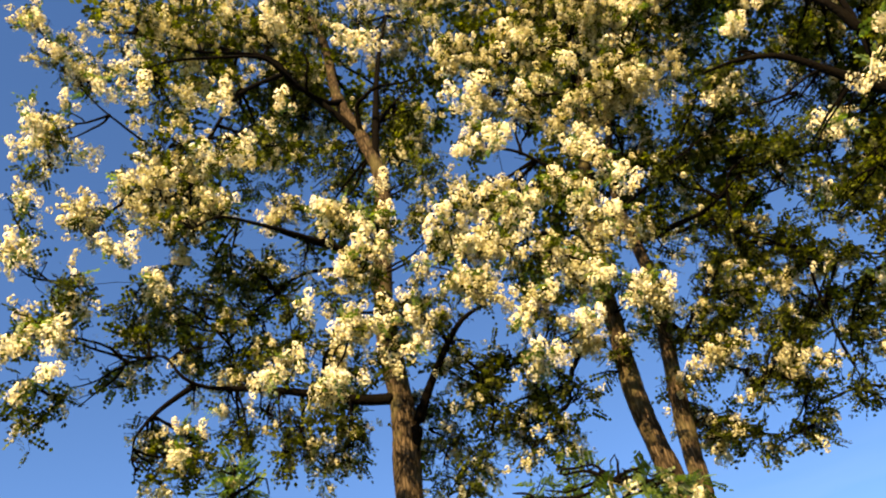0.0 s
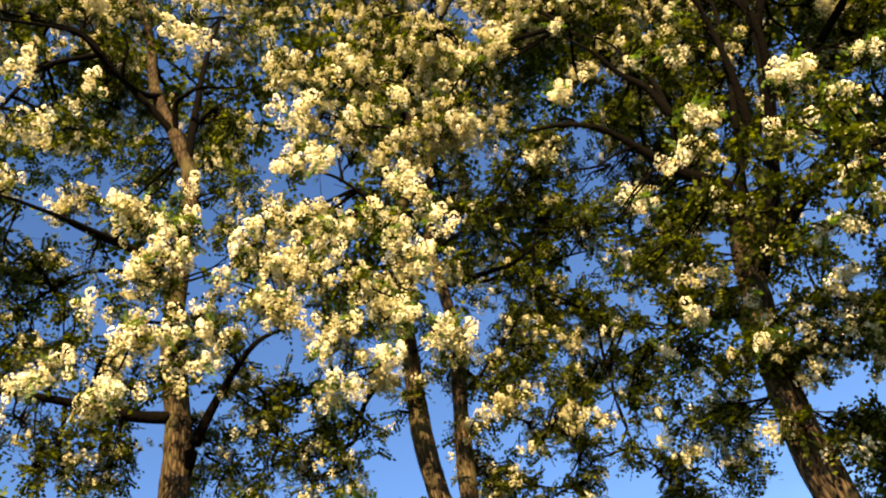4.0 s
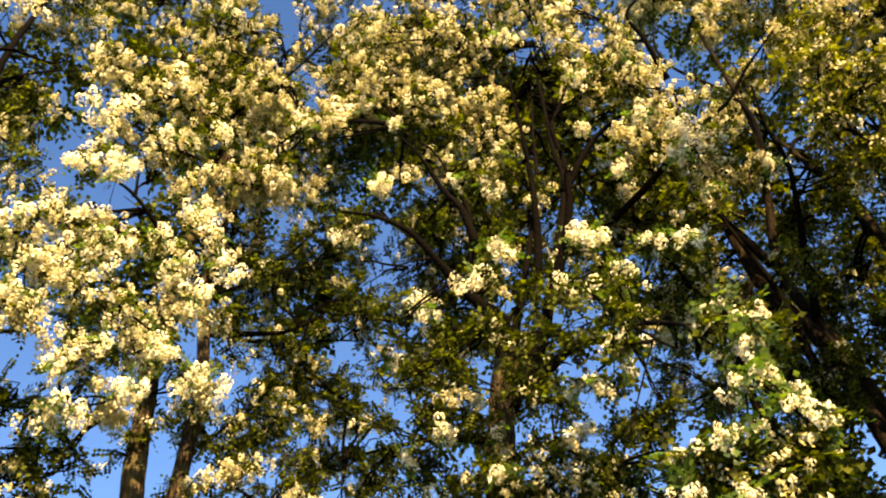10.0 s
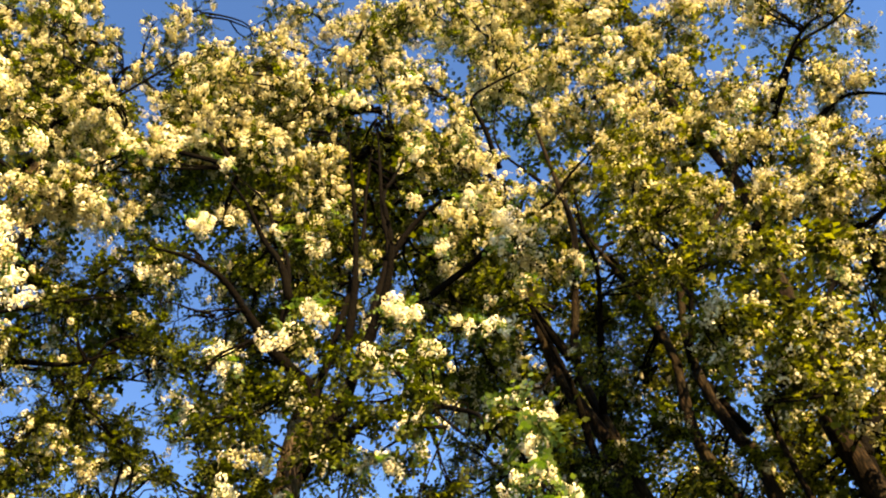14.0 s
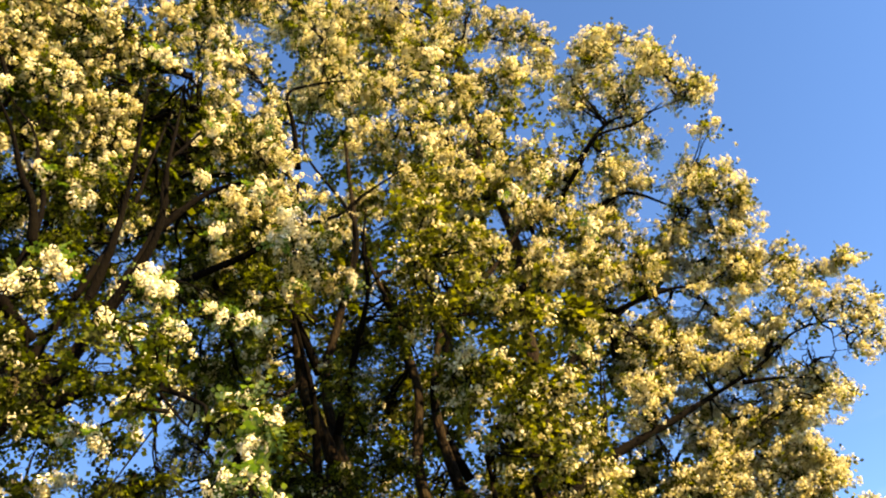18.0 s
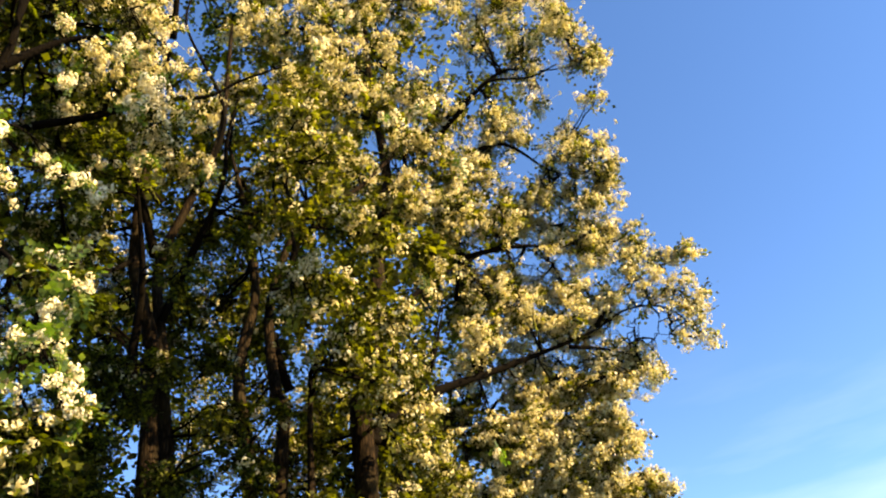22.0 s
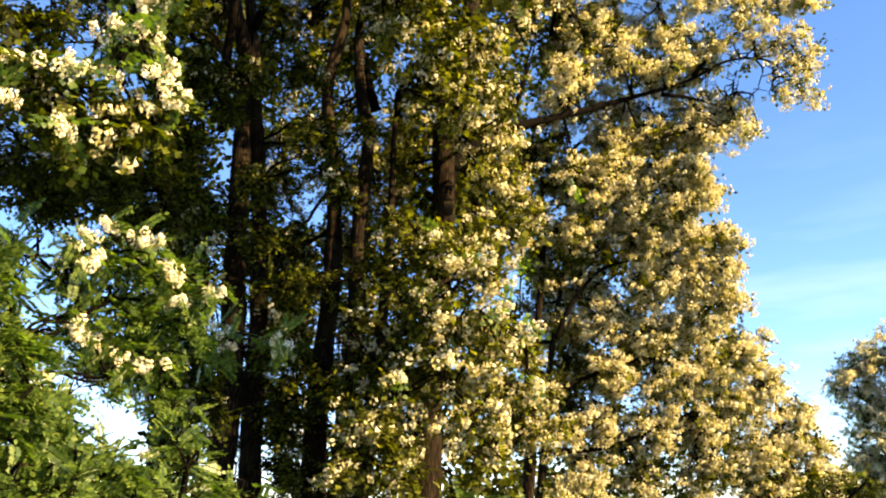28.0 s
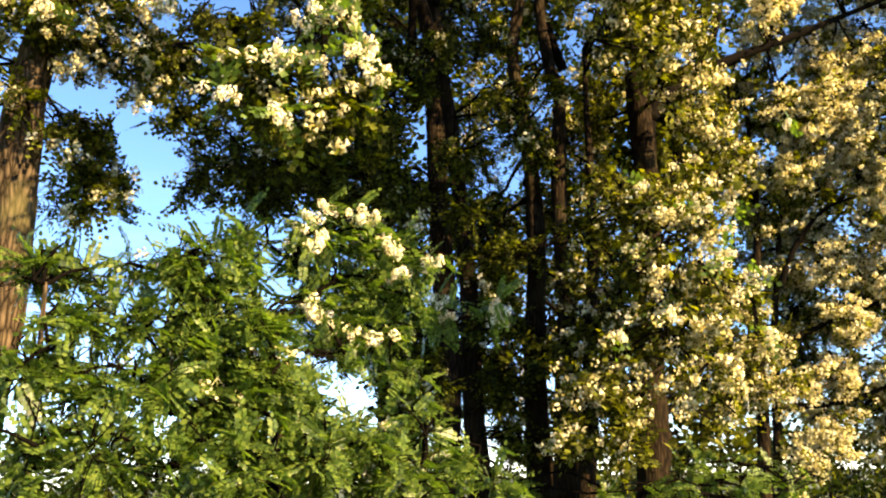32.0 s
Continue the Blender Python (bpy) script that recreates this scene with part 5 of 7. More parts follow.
E_LOBES += crown(0.85, 1.35, [(7.69, 12.2, 10.41, 0.28), (7.26, 12.34, 10.4, 0.32), (6.63, 12.24, 10.78, 0.41), (6.14, 12.49, 11.3, 0.42), (7.46, 12.34, 9.32, 0.45), (7.42, 12.36, 8.71, 0.31), (7.06, 12.46, 9.69, 0.41), (6.97, 12.51, 8.72, 0.33), (6.52, 12.52, 9.77, 0.41), (5.92, 12.6, 9.6, 0.44), (5.08, 12.53, 9.88, 0.49), (5.1, 12.52, 9.11, 0.43), (4.26, 12.41, 9.35, 0.53), (3.46, 12.24, 9.8, 0.57), (3.28, 12.29, 8.76, 0.5), (6.33, 12.62, 8.71, 0.44), (5.77, 12.45, 10.85, 0.46), (5.01, 12.45, 10.63, 0.45), (2.3, 11.9, 9.29, 0.42), (3, 12.05, 11, 0.54)])
E_LOBES += crown(0.85, 1.35, [(4.08, 12.26, 10.15, 0.45)])
E_LOBES += crown(0.28, 1.1, [(0.4, 8.62, 7.56, 0.47), (0.1, 8.63, 7.09, 0.39), (0.7, 8.6, 6.86, 0.45), (1.22, 8.74, 7.07, 0.43), (0.46, 8.61, 6.42, 0.41), (1.49, 9.1, 6.68, 0.4), (-0.02, 8.83, 7.73, 0.3), (2.12, 10, 8.79, 0.43), (-0.1, 9.03, 9.99, 0.51), (0.72, 8.8, 9.85, 0.46), (0.27, 9.02, 10.79, 0.49), (1.24, 8.94, 8.47, 0.43), (0.79, 8.79, 8.78, 0.43), (0.02, 9.03, 8.81, 0.4), (0.98, 8.77, 6.16, 0.34)])
E_LOBES += crown(0.12, 1.2, [(-0.91, 12.4, 9.74, 0.82), (-1.59, 12.13, 11.08, 0.85), (-2.11, 12.76, 9.82, 0.85), (0.43, 12.52, 7.63, 0.77), (-1.04, 12.89, 7.95, 0.8), (-0.57, 11.91, 11.51, 0.75), (1.35, 12.45, 7.51, 0.57), (-1.4, 11.85, 12.62, 0.67)])
E_LOBES += crown(0.5, 1.1, [(1.08, 8.89, 4.18, 0.29), (1.39, 8.84, 4.18, 0.23), (0.81, 8.81, 3.89, 0.27), (1.2, 8.87, 3.72, 0.32), (0.49, 8.73, 3.73, 0.2), (0.88, 8.91, 3.46, 0.3), (1.47, 9.03, 3.43, 0.27), (1.25, 8.86, 3.02, 0.3), (0.82, 8.91, 2.89, 0.26), (1.8, 9.38, 3.44, 0.22), (1.31, 8.86, 2.65, 0.26), (1, 8.89, 2.47, 0.28), (1.38, 8.95, 2.24, 0.25), (1.85, 9.37, 2.91, 0.2), (0.69, 8.82, 3.25, 0.21)])
E_LOBES += crown(0.25, 1.2, [(0.5, 9.13, 4.58, 0.33), (0.9, 9.11, 4.58, 0.3), (0.27, 8.94, 2.77, 0.31), (0.03, 8.95, 2.4, 0.34), (0.4, 8.94, 2.23, 0.31), (-0.2, 8.94, 2.05, 0.31), (0.23, 8.94, 1.88, 0.31), (0.26, 9.14, 3.3, 0.29), (0.11, 11.35, 5.99, 0.51), (-0.39, 11.94, 5.46, 0.52), (-0.27, 12.24, 4.38, 0.52), (-0.33, 12.24, 3.52, 0.47), (0.44, 11.44, 6.68, 0.52), (-0.25, 11.74, 6.59, 0.53), (-0.79, 12.32, 2.69, 0.43)])
E_LOBES += crown(0.3, 0.95, [(-0.12, 9.01, 2.44, 0.28), (0.15, 8.91, 2.13, 0.27), (-0.32, 8.91, 2.03, 0.24), (0.3, 9, 1.84, 0.21), (0.09, 9.11, 2.74, 0.25), (1.1, 9.53, 4.81, 0.31)])
E_LOBES += crown(0.4, 1.3, [(1.4, 10.66, 8.41, 0.4), (1.48, 10.14, 7.27, 0.41), (1.63, 10.12, 6.57, 0.39), (1.52, 10.04, 5.78, 0.34), (1.31, 9.66, 5, 0.32), (1.17, 10.28, 6.45, 0.24), (1.78, 10.2, 6.02, 0.31)])
E_LOBES += crown(0.9, 1.6, [(3.84, 12.89, 8.1, 0.41), (4.49, 12.89, 8.2, 0.42), (5.15, 12.96, 8.1, 0.42), (5.73, 12.72, 8.07, 0.38), (6.26, 12.69, 8.04, 0.3), (3.31, 12.72, 7.59, 0.4), (3.02, 12.38, 8.21, 0.4)])
E_LIMBS.append((0.085, 0.015, [(-0.05, 11.56, 7.5), (-0.24, 11.32, 8.07), (-0.34, 11.01, 8.7), (-0.05, 10.75, 9.2), (0.19, 10.51, 9.62), (0.65, 10.37, 9.88), (1.22, 10.2, 10.12), (1.55, 10.09, 10.28)]))
E_LIMBS.append((0.05, 0.012, [(-0.15, 10.73, 8.93), (0.51, 10.84, 8.93), (1.4, 10.92, 8.85), (2.14, 10.91, 8.88)]))
E_LIMBS.append((0.055, 0.012, [(1.73, 12.53, 7.52), (2.26, 12.29, 8.07), (2.43, 12.04, 8.68), (2.58, 11.81, 9.21)]))
E_LIMBS.append((0.06, 0.012, [(3.18, 12.39, 10.5), (3.84, 12.28, 10.58), (4.49, 12.18, 10.59), (5.03, 12.17, 10.49), (5.58, 11.96, 10.63)]))
E_LIMBS.append((0.06, 0.012, [(2.98, 11.16, 12.68), (3.39, 10.88, 12.99), (3.85, 10.52, 13.32), (4.61, 10.38, 13.3), (5.16, 10.14, 13.43)]))
E_LOBES += crown(0.85, 0.95, [(4.98, 11, 14.97, 0.53), (4.51, 12.06, 14.19, 0.53), (5.21, 11.41, 14.53, 0.53), (4.01, 12.07, 12.88, 0.5), (4.58, 11.74, 13.02, 0.5), (5.34, 11.82, 12.59, 0.5), (5.76, 12.11, 12.05, 0.5), (4.54, 12.67, 11.98, 0.5), (5.21, 12.38, 12.01, 0.5), (4.85, 12.89, 11.54, 0.5), (5.51, 12.67, 11.48, 0.5), (5.69, 12.52, 10.5, 0.48), (4.2, 13.05, 10.57, 0.48), (6.34, 12.66, 10.98, 0.5), (6.58, 12.32, 10.16, 0.48), (4.93, 13.03, 10.22, 0.48), (5.54, 12.99, 9.89, 0.48), (6.23, 12.85, 9.61, 0.48), (6.84, 12.47, 9.71, 0.48), (7.31, 12.3, 9.56, 0.48)])
E_LOBES += crown(0.85, 0.95, [(4.14, 13.55, 9.83, 0.48), (4.76, 13.53, 9.51, 0.48), (6.56, 13.07, 8.96, 0.48), (7.16, 12.69, 9.06, 0.48), (3.67, 13.85, 9.53, 0.48), (5.5, 13.75, 8.57, 0.48), (6.07, 13.67, 8.24, 0.48), (4.84, 14.11, 8.33, 0.48), (5.59, 14.08, 7.77, 0.48), (3.92, 10.71, 15.56, 0.53), (4.5, 10.25, 15.73, 0.53), (5.65, 10.42, 15.17, 0.53), (6.23, 10.93, 14.49, 0.53), (5.99, 11.67, 12.41, 0.5), (6.28, 12.04, 11.81, 0.5)])
E_LOBES += crown(0.85, 1.1, [(5.05, 13.53, 9.74, 0.52), (5.49, 13.58, 9.35, 0.52), (6.06, 13.34, 9.35, 0.52), (6.3, 13.55, 8.76, 0.52), (4.34, 14.07, 9.21, 0.52), (6.85, 13.31, 8.7, 0.52), (4.96, 14, 8.94, 0.52), (5.85, 13.69, 8.87, 0.52), (3.66, 14.35, 9.05, 0.52), (6.59, 12.97, 9.54, 0.52), (7.45, 12.66, 9.27, 0.52), (4.34, 13.39, 10.37, 0.52), (3.42, 13.84, 10.06, 0.52), (3.58, 13.45, 10.61, 0.52)])
E_LOBES += crown(0.12, 1.1, [(-0, 9.27, 4.31, 0.3), (0.31, 9.36, 3.98, 0.3), (0.42, 9.46, 3.53, 0.3), (0.08, 9.53, 3.16, 0.3), (0.38, 9.58, 2.76, 0.3), (-0.08, 9.62, 2.46, 0.3), (0.66, 9.36, 3.9, 0.3), (0.69, 9.51, 3.13, 0.3), (-0.23, 9.43, 3.68, 0.3), (-0.32, 9.57, 2.91, 0.3), (0.22, 9.09, 4.86, 0.3), (0.53, 9.21, 4.47, 0.3)])
# tree F
F_TRUNKS = []
F_TRUNKS.append((0.14, 0.02, [(2.51, 14.38, -0.15), (2.61, 14.36, 0.92), (2.69, 14.34, 1.85), (2.82, 14.31, 3.29), (2.96, 14.28, 4.82), (3.1, 14.25, 6.42), (3.09, 14.12, 7.38), (3.07, 14.12, 8.31)]))
F_TRUNKS.append((0.1, 0.02, [(2.76, 14.9, -0.15), (2.9, 14.84, 1.01), (3.02, 14.78, 2.03), (3.2, 14.74, 3.72), (3.48, 14.67, 5.49), (3.73, 14.48, 7.55), (3.68, 14.5, 8.88)]))
F_TRUNKS.append((0.12, 0.02, [(7.71, 15.11, -0.15), (7.68, 15.13, 0.9), (7.65, 15.14, 1.8), (7.69, 15.12, 2.61), (7.66, 15.14, 3.66), (7.56, 15.18, 4.54)]))
F_LIMBS = []
F_LIMBS.append((0.06, 0.008, [(3.24, 14.09, 4.46), (3.51, 14.02, 5.07), (4.08, 14.08, 5.73), (4.76, 14.18, 6), (5.44, 13.94, 6.16)]))
F_LIMBS.append((0.05, 0.008, [(3.09, 14.12, 7.38), (4.05, 13.98, 7.7), (5.05, 13.66, 7.83)]))
F_LIMBS.append((0.06, 0.008, [(3.03, 14.23, 3.48), (4.06, 14.39, 3.92), (5.39, 14.49, 4.37), (6.52, 14.57, 4.62)]))
F_LIMBS.append((0.06, 0.008, [(2.91, 14.26, 2.52), (4.24, 14.55, 2.64), (5.59, 14.74, 3.17), (6.99, 14.9, 3.62)]))
F_LIMBS.append((0.05, 0.008, [(3.06, 14.13, 6.37), (4.02, 13.99, 7.02), (4.76, 13.87, 7.34), (5.56, 13.67, 7.41)]))
F_LOBES = []
F_LOBES += crown(0.9, 2.0, [(4.27, 13.5, 8.19, 0.52), (5.01, 13.46, 8.2, 0.52), (5.8, 13.25, 8.25, 0.44), (6.27, 13.03, 8.51, 0.4), (4.57, 13.61, 7.34, 0.53), (5.49, 13.48, 7.44, 0.52), (5.91, 13.53, 7.14, 0.39), (3.95, 13.8, 6.73, 0.53), (4.77, 13.75, 6.52, 0.53), (5.5, 13.7, 6.63, 0.45), (6.1, 13.66, 6.31, 0.39), (6.31, 13.79, 5.82, 0.39), (5.69, 13.84, 5.71, 0.48), (5.02, 14.09, 5.55, 0.53), (4.12, 14.38, 4.96, 0.53), (5.95, 14.16, 4.95, 0.52), (6.47, 14.05, 5.25, 0.4), (5.15, 14.36, 4.66, 0.54), (6.77, 14.46, 4.39, 0.47), (7.28, 14.65, 4.76, 0.16)])
F_LOBES += crown(0.9, 2.0, [(6.12, 14.52, 4.08, 0.55), (7.33, 14.63, 3.9, 0.43), (5.25, 14.54, 3.76, 0.54), (4.29, 14.43, 4.03, 0.53), (6.8, 14.77, 3.39, 0.54), (7.99, 14.97, 3.43, 0.4), (7.77, 15.08, 3.02, 0.49), (6.11, 14.74, 3.08, 0.55), (5.04, 14.72, 2.96, 0.54), (4.07, 14.6, 3.14, 0.51), (8.36, 15.22, 2.72, 0.43), (7.12, 14.96, 2.59, 0.57), (6.03, 14.99, 2.29, 0.56), (4.85, 14.99, 2.08, 0.55), (3.86, 14.76, 2.26, 0.53), (8.3, 15.26, 2.11, 0.54), (7.31, 15.09, 1.9, 0.58), (8.73, 15.47, 2.01, 0.44), (3.44, 14.55, 2.93, 0.37), (3.39, 14.57, 1.78, 0.41)])
F_LOBES += crown(0.4, 1.5, [(2.4, 12.73, 6.49, 0.48), (2, 12.59, 7.04, 0.43), (3.44, 13.94, 6.32, 0.5), (3.59, 13.48, 7.48, 0.47), (3.1, 14.42, 5.81, 0.42), (3.95, 14.42, 5.61, 0.43), (3.78, 14.88, 4.2, 0.43), (3.56, 14.94, 3.68, 0.32), (2.26, 13.16, 6.03, 0.39), (3.42, 14.56, 4.98, 0.38)])
F_LOBES += crown(0.3, 1.4, [(2.07, 13.85, 3.59, 0.39), (2.52, 13.77, 3.39, 0.39), (3.03, 13.87, 3.59, 0.4), (2.13, 13.84, 2.83, 0.39), (2.59, 13.76, 2.82, 0.39), (3.08, 13.86, 2.83, 0.35), (2.02, 13.35, 4.08, 0.38), (2.61, 13.55, 4.11, 0.39)])
F_LOBES += crown(0.9, 1.6, [(4.28, 13.28, 7.58, 0.47), (5, 13.24, 7.42, 0.48), (5.62, 13.1, 7.45, 0.38), (5.78, 13.24, 6.94, 0.32), (4.67, 13.57, 6.9, 0.48), (5.35, 13.42, 6.7, 0.42), (3.81, 13.42, 7.1, 0.47), (3.55, 13.69, 6.35, 0.46), (4.83, 13.72, 6.29, 0.48), (5.65, 13.62, 6.21, 0.43), (6.28, 13.57, 6.15, 0.32), (6.06, 13.89, 5.62, 0.49), (5.29, 13.87, 5.66, 0.48)])
F_LOBES += crown(0.65, 1.3, [(3.96, 16.02, 5.89, 0.59), (4.02, 16.22, 5.03, 0.59), (3.87, 16.41, 4.17, 0.59), (4.02, 16.46, 3.52, 0.59), (3.41, 16.6, 3.55, 0.59), (2.75, 16.76, 3.15, 0.59), (4.83, 15.91, 5.37, 0.59), (4.75, 16.18, 4.11, 0.59), (4.86, 16.28, 3.05, 0.59), (5.36, 15.89, 4.68, 0.59), (4.5, 15.65, 6.67, 0.59)])
F_LOBES += crown(0.8, 0.9, [(3, 14.08, 8, 0.46), (3.24, 14.27, 7.45, 0.46), (3.02, 14.6, 7, 0.46), (3.47, 14.71, 6.7, 0.46), (3.11, 14.92, 6.3, 0.46), (3.34, 15.04, 5.77, 0.46), (3.08, 15.2, 5.36, 0.46), (3.98, 15.06, 6.25, 0.46), (4.17, 15.09, 5.58, 0.46), (3.51, 15.21, 4.92, 0.46), (5.16, 15.06, 5.36, 0.46), (5.43, 15.06, 4.47, 0.46), (5.76, 14.96, 4.9, 0.46), (5.94, 15.05, 4.04, 0.46), (5.44, 15.31, 3.54, 0.46), (6.05, 15.24, 3.11, 0.46), (4.86, 15.39, 2.58, 0.46)])
# tree H
H_TRUNKS = []
H_TRUNKS.append((0.4, 0.15, [(18.38, 27.39, -0.15), (18.51, 27.3, 0.98), (18.63, 27.21, 1.96), (18.9, 27.01, 4.18), (19.14, 26.85, 6.09)]))
H_LIMBS = []
H_LIMBS.append((0.15, 0.016, [(18.86, 27.05, 3.8), (17.44, 26.8, 4.71), (16.24, 26.95, 5.48)]))
H_LIMBS.append((0.15, 0.016, [(18.95, 26.98, 4.56), (18.02, 27.01, 6.1), (17.25, 26.91, 6.86)]))
H_LOBES = []
H_LOBES += crown(0.97, 1, [(17.06, 27.04, 6.48, 0.89), (16.16, 27, 6.07, 0.53), (18.11, 26.95, 6.88, 1.14), (16.78, 27.21, 5.33, 0.89), (17.23, 26.93, 4.16, 1.33), (16.79, 27.21, 2.87, 1.1), (18.2, 26.29, 5.23, 1.55), (18.95, 26.37, 6.79, 1.36), (19.97, 26.24, 6.2, 1.61), (19.7, 26.44, 4.14, 1.83), (17.59, 26.7, 2.49, 1.55), (17.67, 25.43, 3.32, 1.28), (20.12, 26.12, 2.48, 1.82), (15.79, 27.22, 5.51, 0.31), (16.53, 27.36, 1.96, 0.88), (20.51, 25.82, 4.46, 1.6)])
# tree I
I_TRUNKS = []
I_TRUNKS.append((0.045, 0.015, [(-2.57, 4.2, -0.15), (-2.54, 4.31, 0.77), (-2.51, 4.4, 1.54), (-2.49, 4.41, 2.06), (-2.48, 4.53, 2.53), (-2.46, 4.65, 2.94)]))
I_TRUNKS.append((0.04, 0.012, [(-1.7, 4.82, -0.15), (-1.81, 4.86, 0.76), (-1.9, 4.9, 1.52), (-1.94, 4.88, 2.08), (-2.06, 4.95, 2.58)]))
I_TRUNKS.append((0.04, 0.012, [(-2.63, 3.64, -0.15), (-2.73, 3.76, 0.78), (-2.82, 3.85, 1.56), (-2.88, 3.93, 2.03), (-2.94, 4.01, 2.64)]))
I_LIMBS = []
I_LOBES = []
I_LOBES += crown(0.05, 1.0, [(-3.11, 4.13, 2.78, 0.21), (-2.9, 4.28, 2.77, 0.18), (-2.81, 4.1, 2.47, 0.24), (-2.79, 4.58, 2.84, 0.15), (-2.6, 4.35, 2.47, 0.24), (-2.46, 4.65, 2.87, 0.18), (-2.27, 4.52, 2.51, 0.24), (-2.2, 4.99, 2.9, 0.16), (-2.02, 4.85, 2.53, 0.23), (-1.89, 5.43, 2.82, 0.13), (-2.83, 3.84, 2.16, 0.26), (-2.51, 3.93, 2.07, 0.25), (-2.32, 4.27, 2.1, 0.26), (-2.04, 4.52, 2.08, 0.25), (-1.79, 4.83, 2.13, 0.23), (-2.71, 3.69, 1.76, 0.27), (-2.38, 3.78, 1.71, 0.27), (-2.14, 4.03, 1.7, 0.27), (-1.86, 4.27, 1.67, 0.26), (-1.62, 4.68, 1.73, 0.23)])
I_LOBES += crown(0.05, 1.0, [(-1.45, 5.14, 1.81, 0.16), (-1.28, 5.19, 1.6, 0.16), (-2.32, 5.05, 3.15, 0.13), (-1.74, 5.48, 2.43, 0.13)])
I_LOBES += crown(0.1, 0.7, [(-2.41, 5.45, 3.32, 0.12), (-2.1, 5.78, 3.21, 0.12), (-1.86, 5.86, 3.26, 0.13), (-1.66, 6.12, 3.23, 0.18), (-1.55, 6.25, 3.11, 0.16), (-2.02, 5.6, 2.78, 0.11), (-1.83, 6.08, 2.61, 0.1), (-1.3, 6.81, 2.94, 0.13), (-0.96, 7.27, 3.03, 0.14), (-3.06, 4.41, 2.85, 0.08), (-1.53, 6.57, 3.48, 0.12)])
I_LOBES += crown(0.03, 1.0, [(-2.24, 4.47, 2.3, 0.21), (-2, 4.58, 2.45, 0.19), (-1.92, 4.62, 2.2, 0.21), (-1.59, 5.16, 1.92, 0.19), (-1.38, 5.22, 1.72, 0.19), (-2.11, 4.53, 1.94, 0.21), (-1.81, 4.87, 1.77, 0.22), (-1.18, 5.47, 1.62, 0.19), (-1.16, 5.68, 1.88, 0.14), (-2.36, 4.63, 2.59, 0.15), (-1.38, 5.84, 2.32, 0.15), (-1.25, 5.87, 2.04, 0.12), (-0.93, 5.93, 1.73, 0.17), (-0.73, 5.96, 1.54, 0.17)])
I_LOBES += crown(0.03, 1.1, [(-2.01, 5.6, 1.99, 0.18), (-2.16, 5.34, 2.31, 0.16), (-1.88, 5.85, 1.85, 0.17), (-1.63, 6.34, 1.77, 0.16), (-1.42, 6.59, 1.65, 0.14), (-2.41, 5.01, 2.32, 0.17), (-2.93, 4.26, 2.25, 0.16)])
I_LOBES += crown(0.03, 0.9, [(-2.55, 4.9, 2.51, 0.21), (-2.48, 4.98, 2.25, 0.21), (-2.55, 4.97, 1.97, 0.21), (-2.33, 5.07, 2.05, 0.21), (-2.14, 5.13, 2.27, 0.21), (-2.27, 5.12, 1.72, 0.21), (-2.49, 5.02, 1.65, 0.21), (-2.05, 5.21, 1.85, 0.21), (-1.88, 5.26, 2.07, 0.21), (-1.79, 5.3, 1.72, 0.21), (-2.02, 5.22, 1.55, 0.21), (-1.59, 5.37, 1.62, 0.21), (-1.38, 5.43, 1.51, 0.21), (-2.31, 5.1, 1.49, 0.21), (-1.14, 5.48, 1.55, 0.21)])
I_LOBES += crown(0.09, 0.8, [(-1.96, 5.46, 3.29, 0.18), (-1.72, 5.55, 3.28, 0.18), (-1.47, 5.65, 3.19, 0.18), (-1.24, 5.73, 3.1, 0.18), (-1.85, 5.59, 2.97, 0.18), (-1.6, 5.68, 2.91, 0.18), (-1.31, 5.77, 2.86, 0.18), (-2.09, 5.48, 3.09, 0.18), (-1.76, 5.69, 2.63, 0.18), (-1.44, 5.79, 2.58, 0.18)])
I_LOBES += crown(0.02, 1.0, [(-2.4, 4.45, 2.83, 0.16), (-2.3, 4.57, 2.97, 0.16), (-2.15, 4.67, 2.87, 0.16), (-2.32, 4.51, 2.73, 0.16), (-2.19, 4.59, 2.68, 0.16)])
# tree J
J_TRUNKS = []
J_TRUNKS.append((0.035, 0.01, [(-5.23, -0.72, -0.15), (-5.23, -0.65, 2.06), (-5.23, -0.58, 4.12), (-5.23, -0.57, 4.28)]))
J_TRUNKS.append((0.035, 0.01, [(-4.92, 2.06, -0.15), (-4.92, 1.99, 1.9), (-4.92, 1.93, 3.81), (-4.92, 1.92, 3.93)]))
J_LIMBS = []
J_LOBES = []
J_LOBES += crown(0.02, 1.2, [(-5.23, -0.57, 4.28, 0.11), (-5.24, -0.47, 4.15, 0.12), (-5.22, -0.65, 4.12, 0.12), (-5.31, 1.75, 4.15, 0.17), (-4.92, 1.91, 3.9, 0.18), (-4.82, 2.13, 3.91, 0.14), (-5.24, 1.92, 4.2, 0.15), (-4.66, 2.23, 3.76, 0.12), (-5.39, 1.5, 4.08, 0.17)])
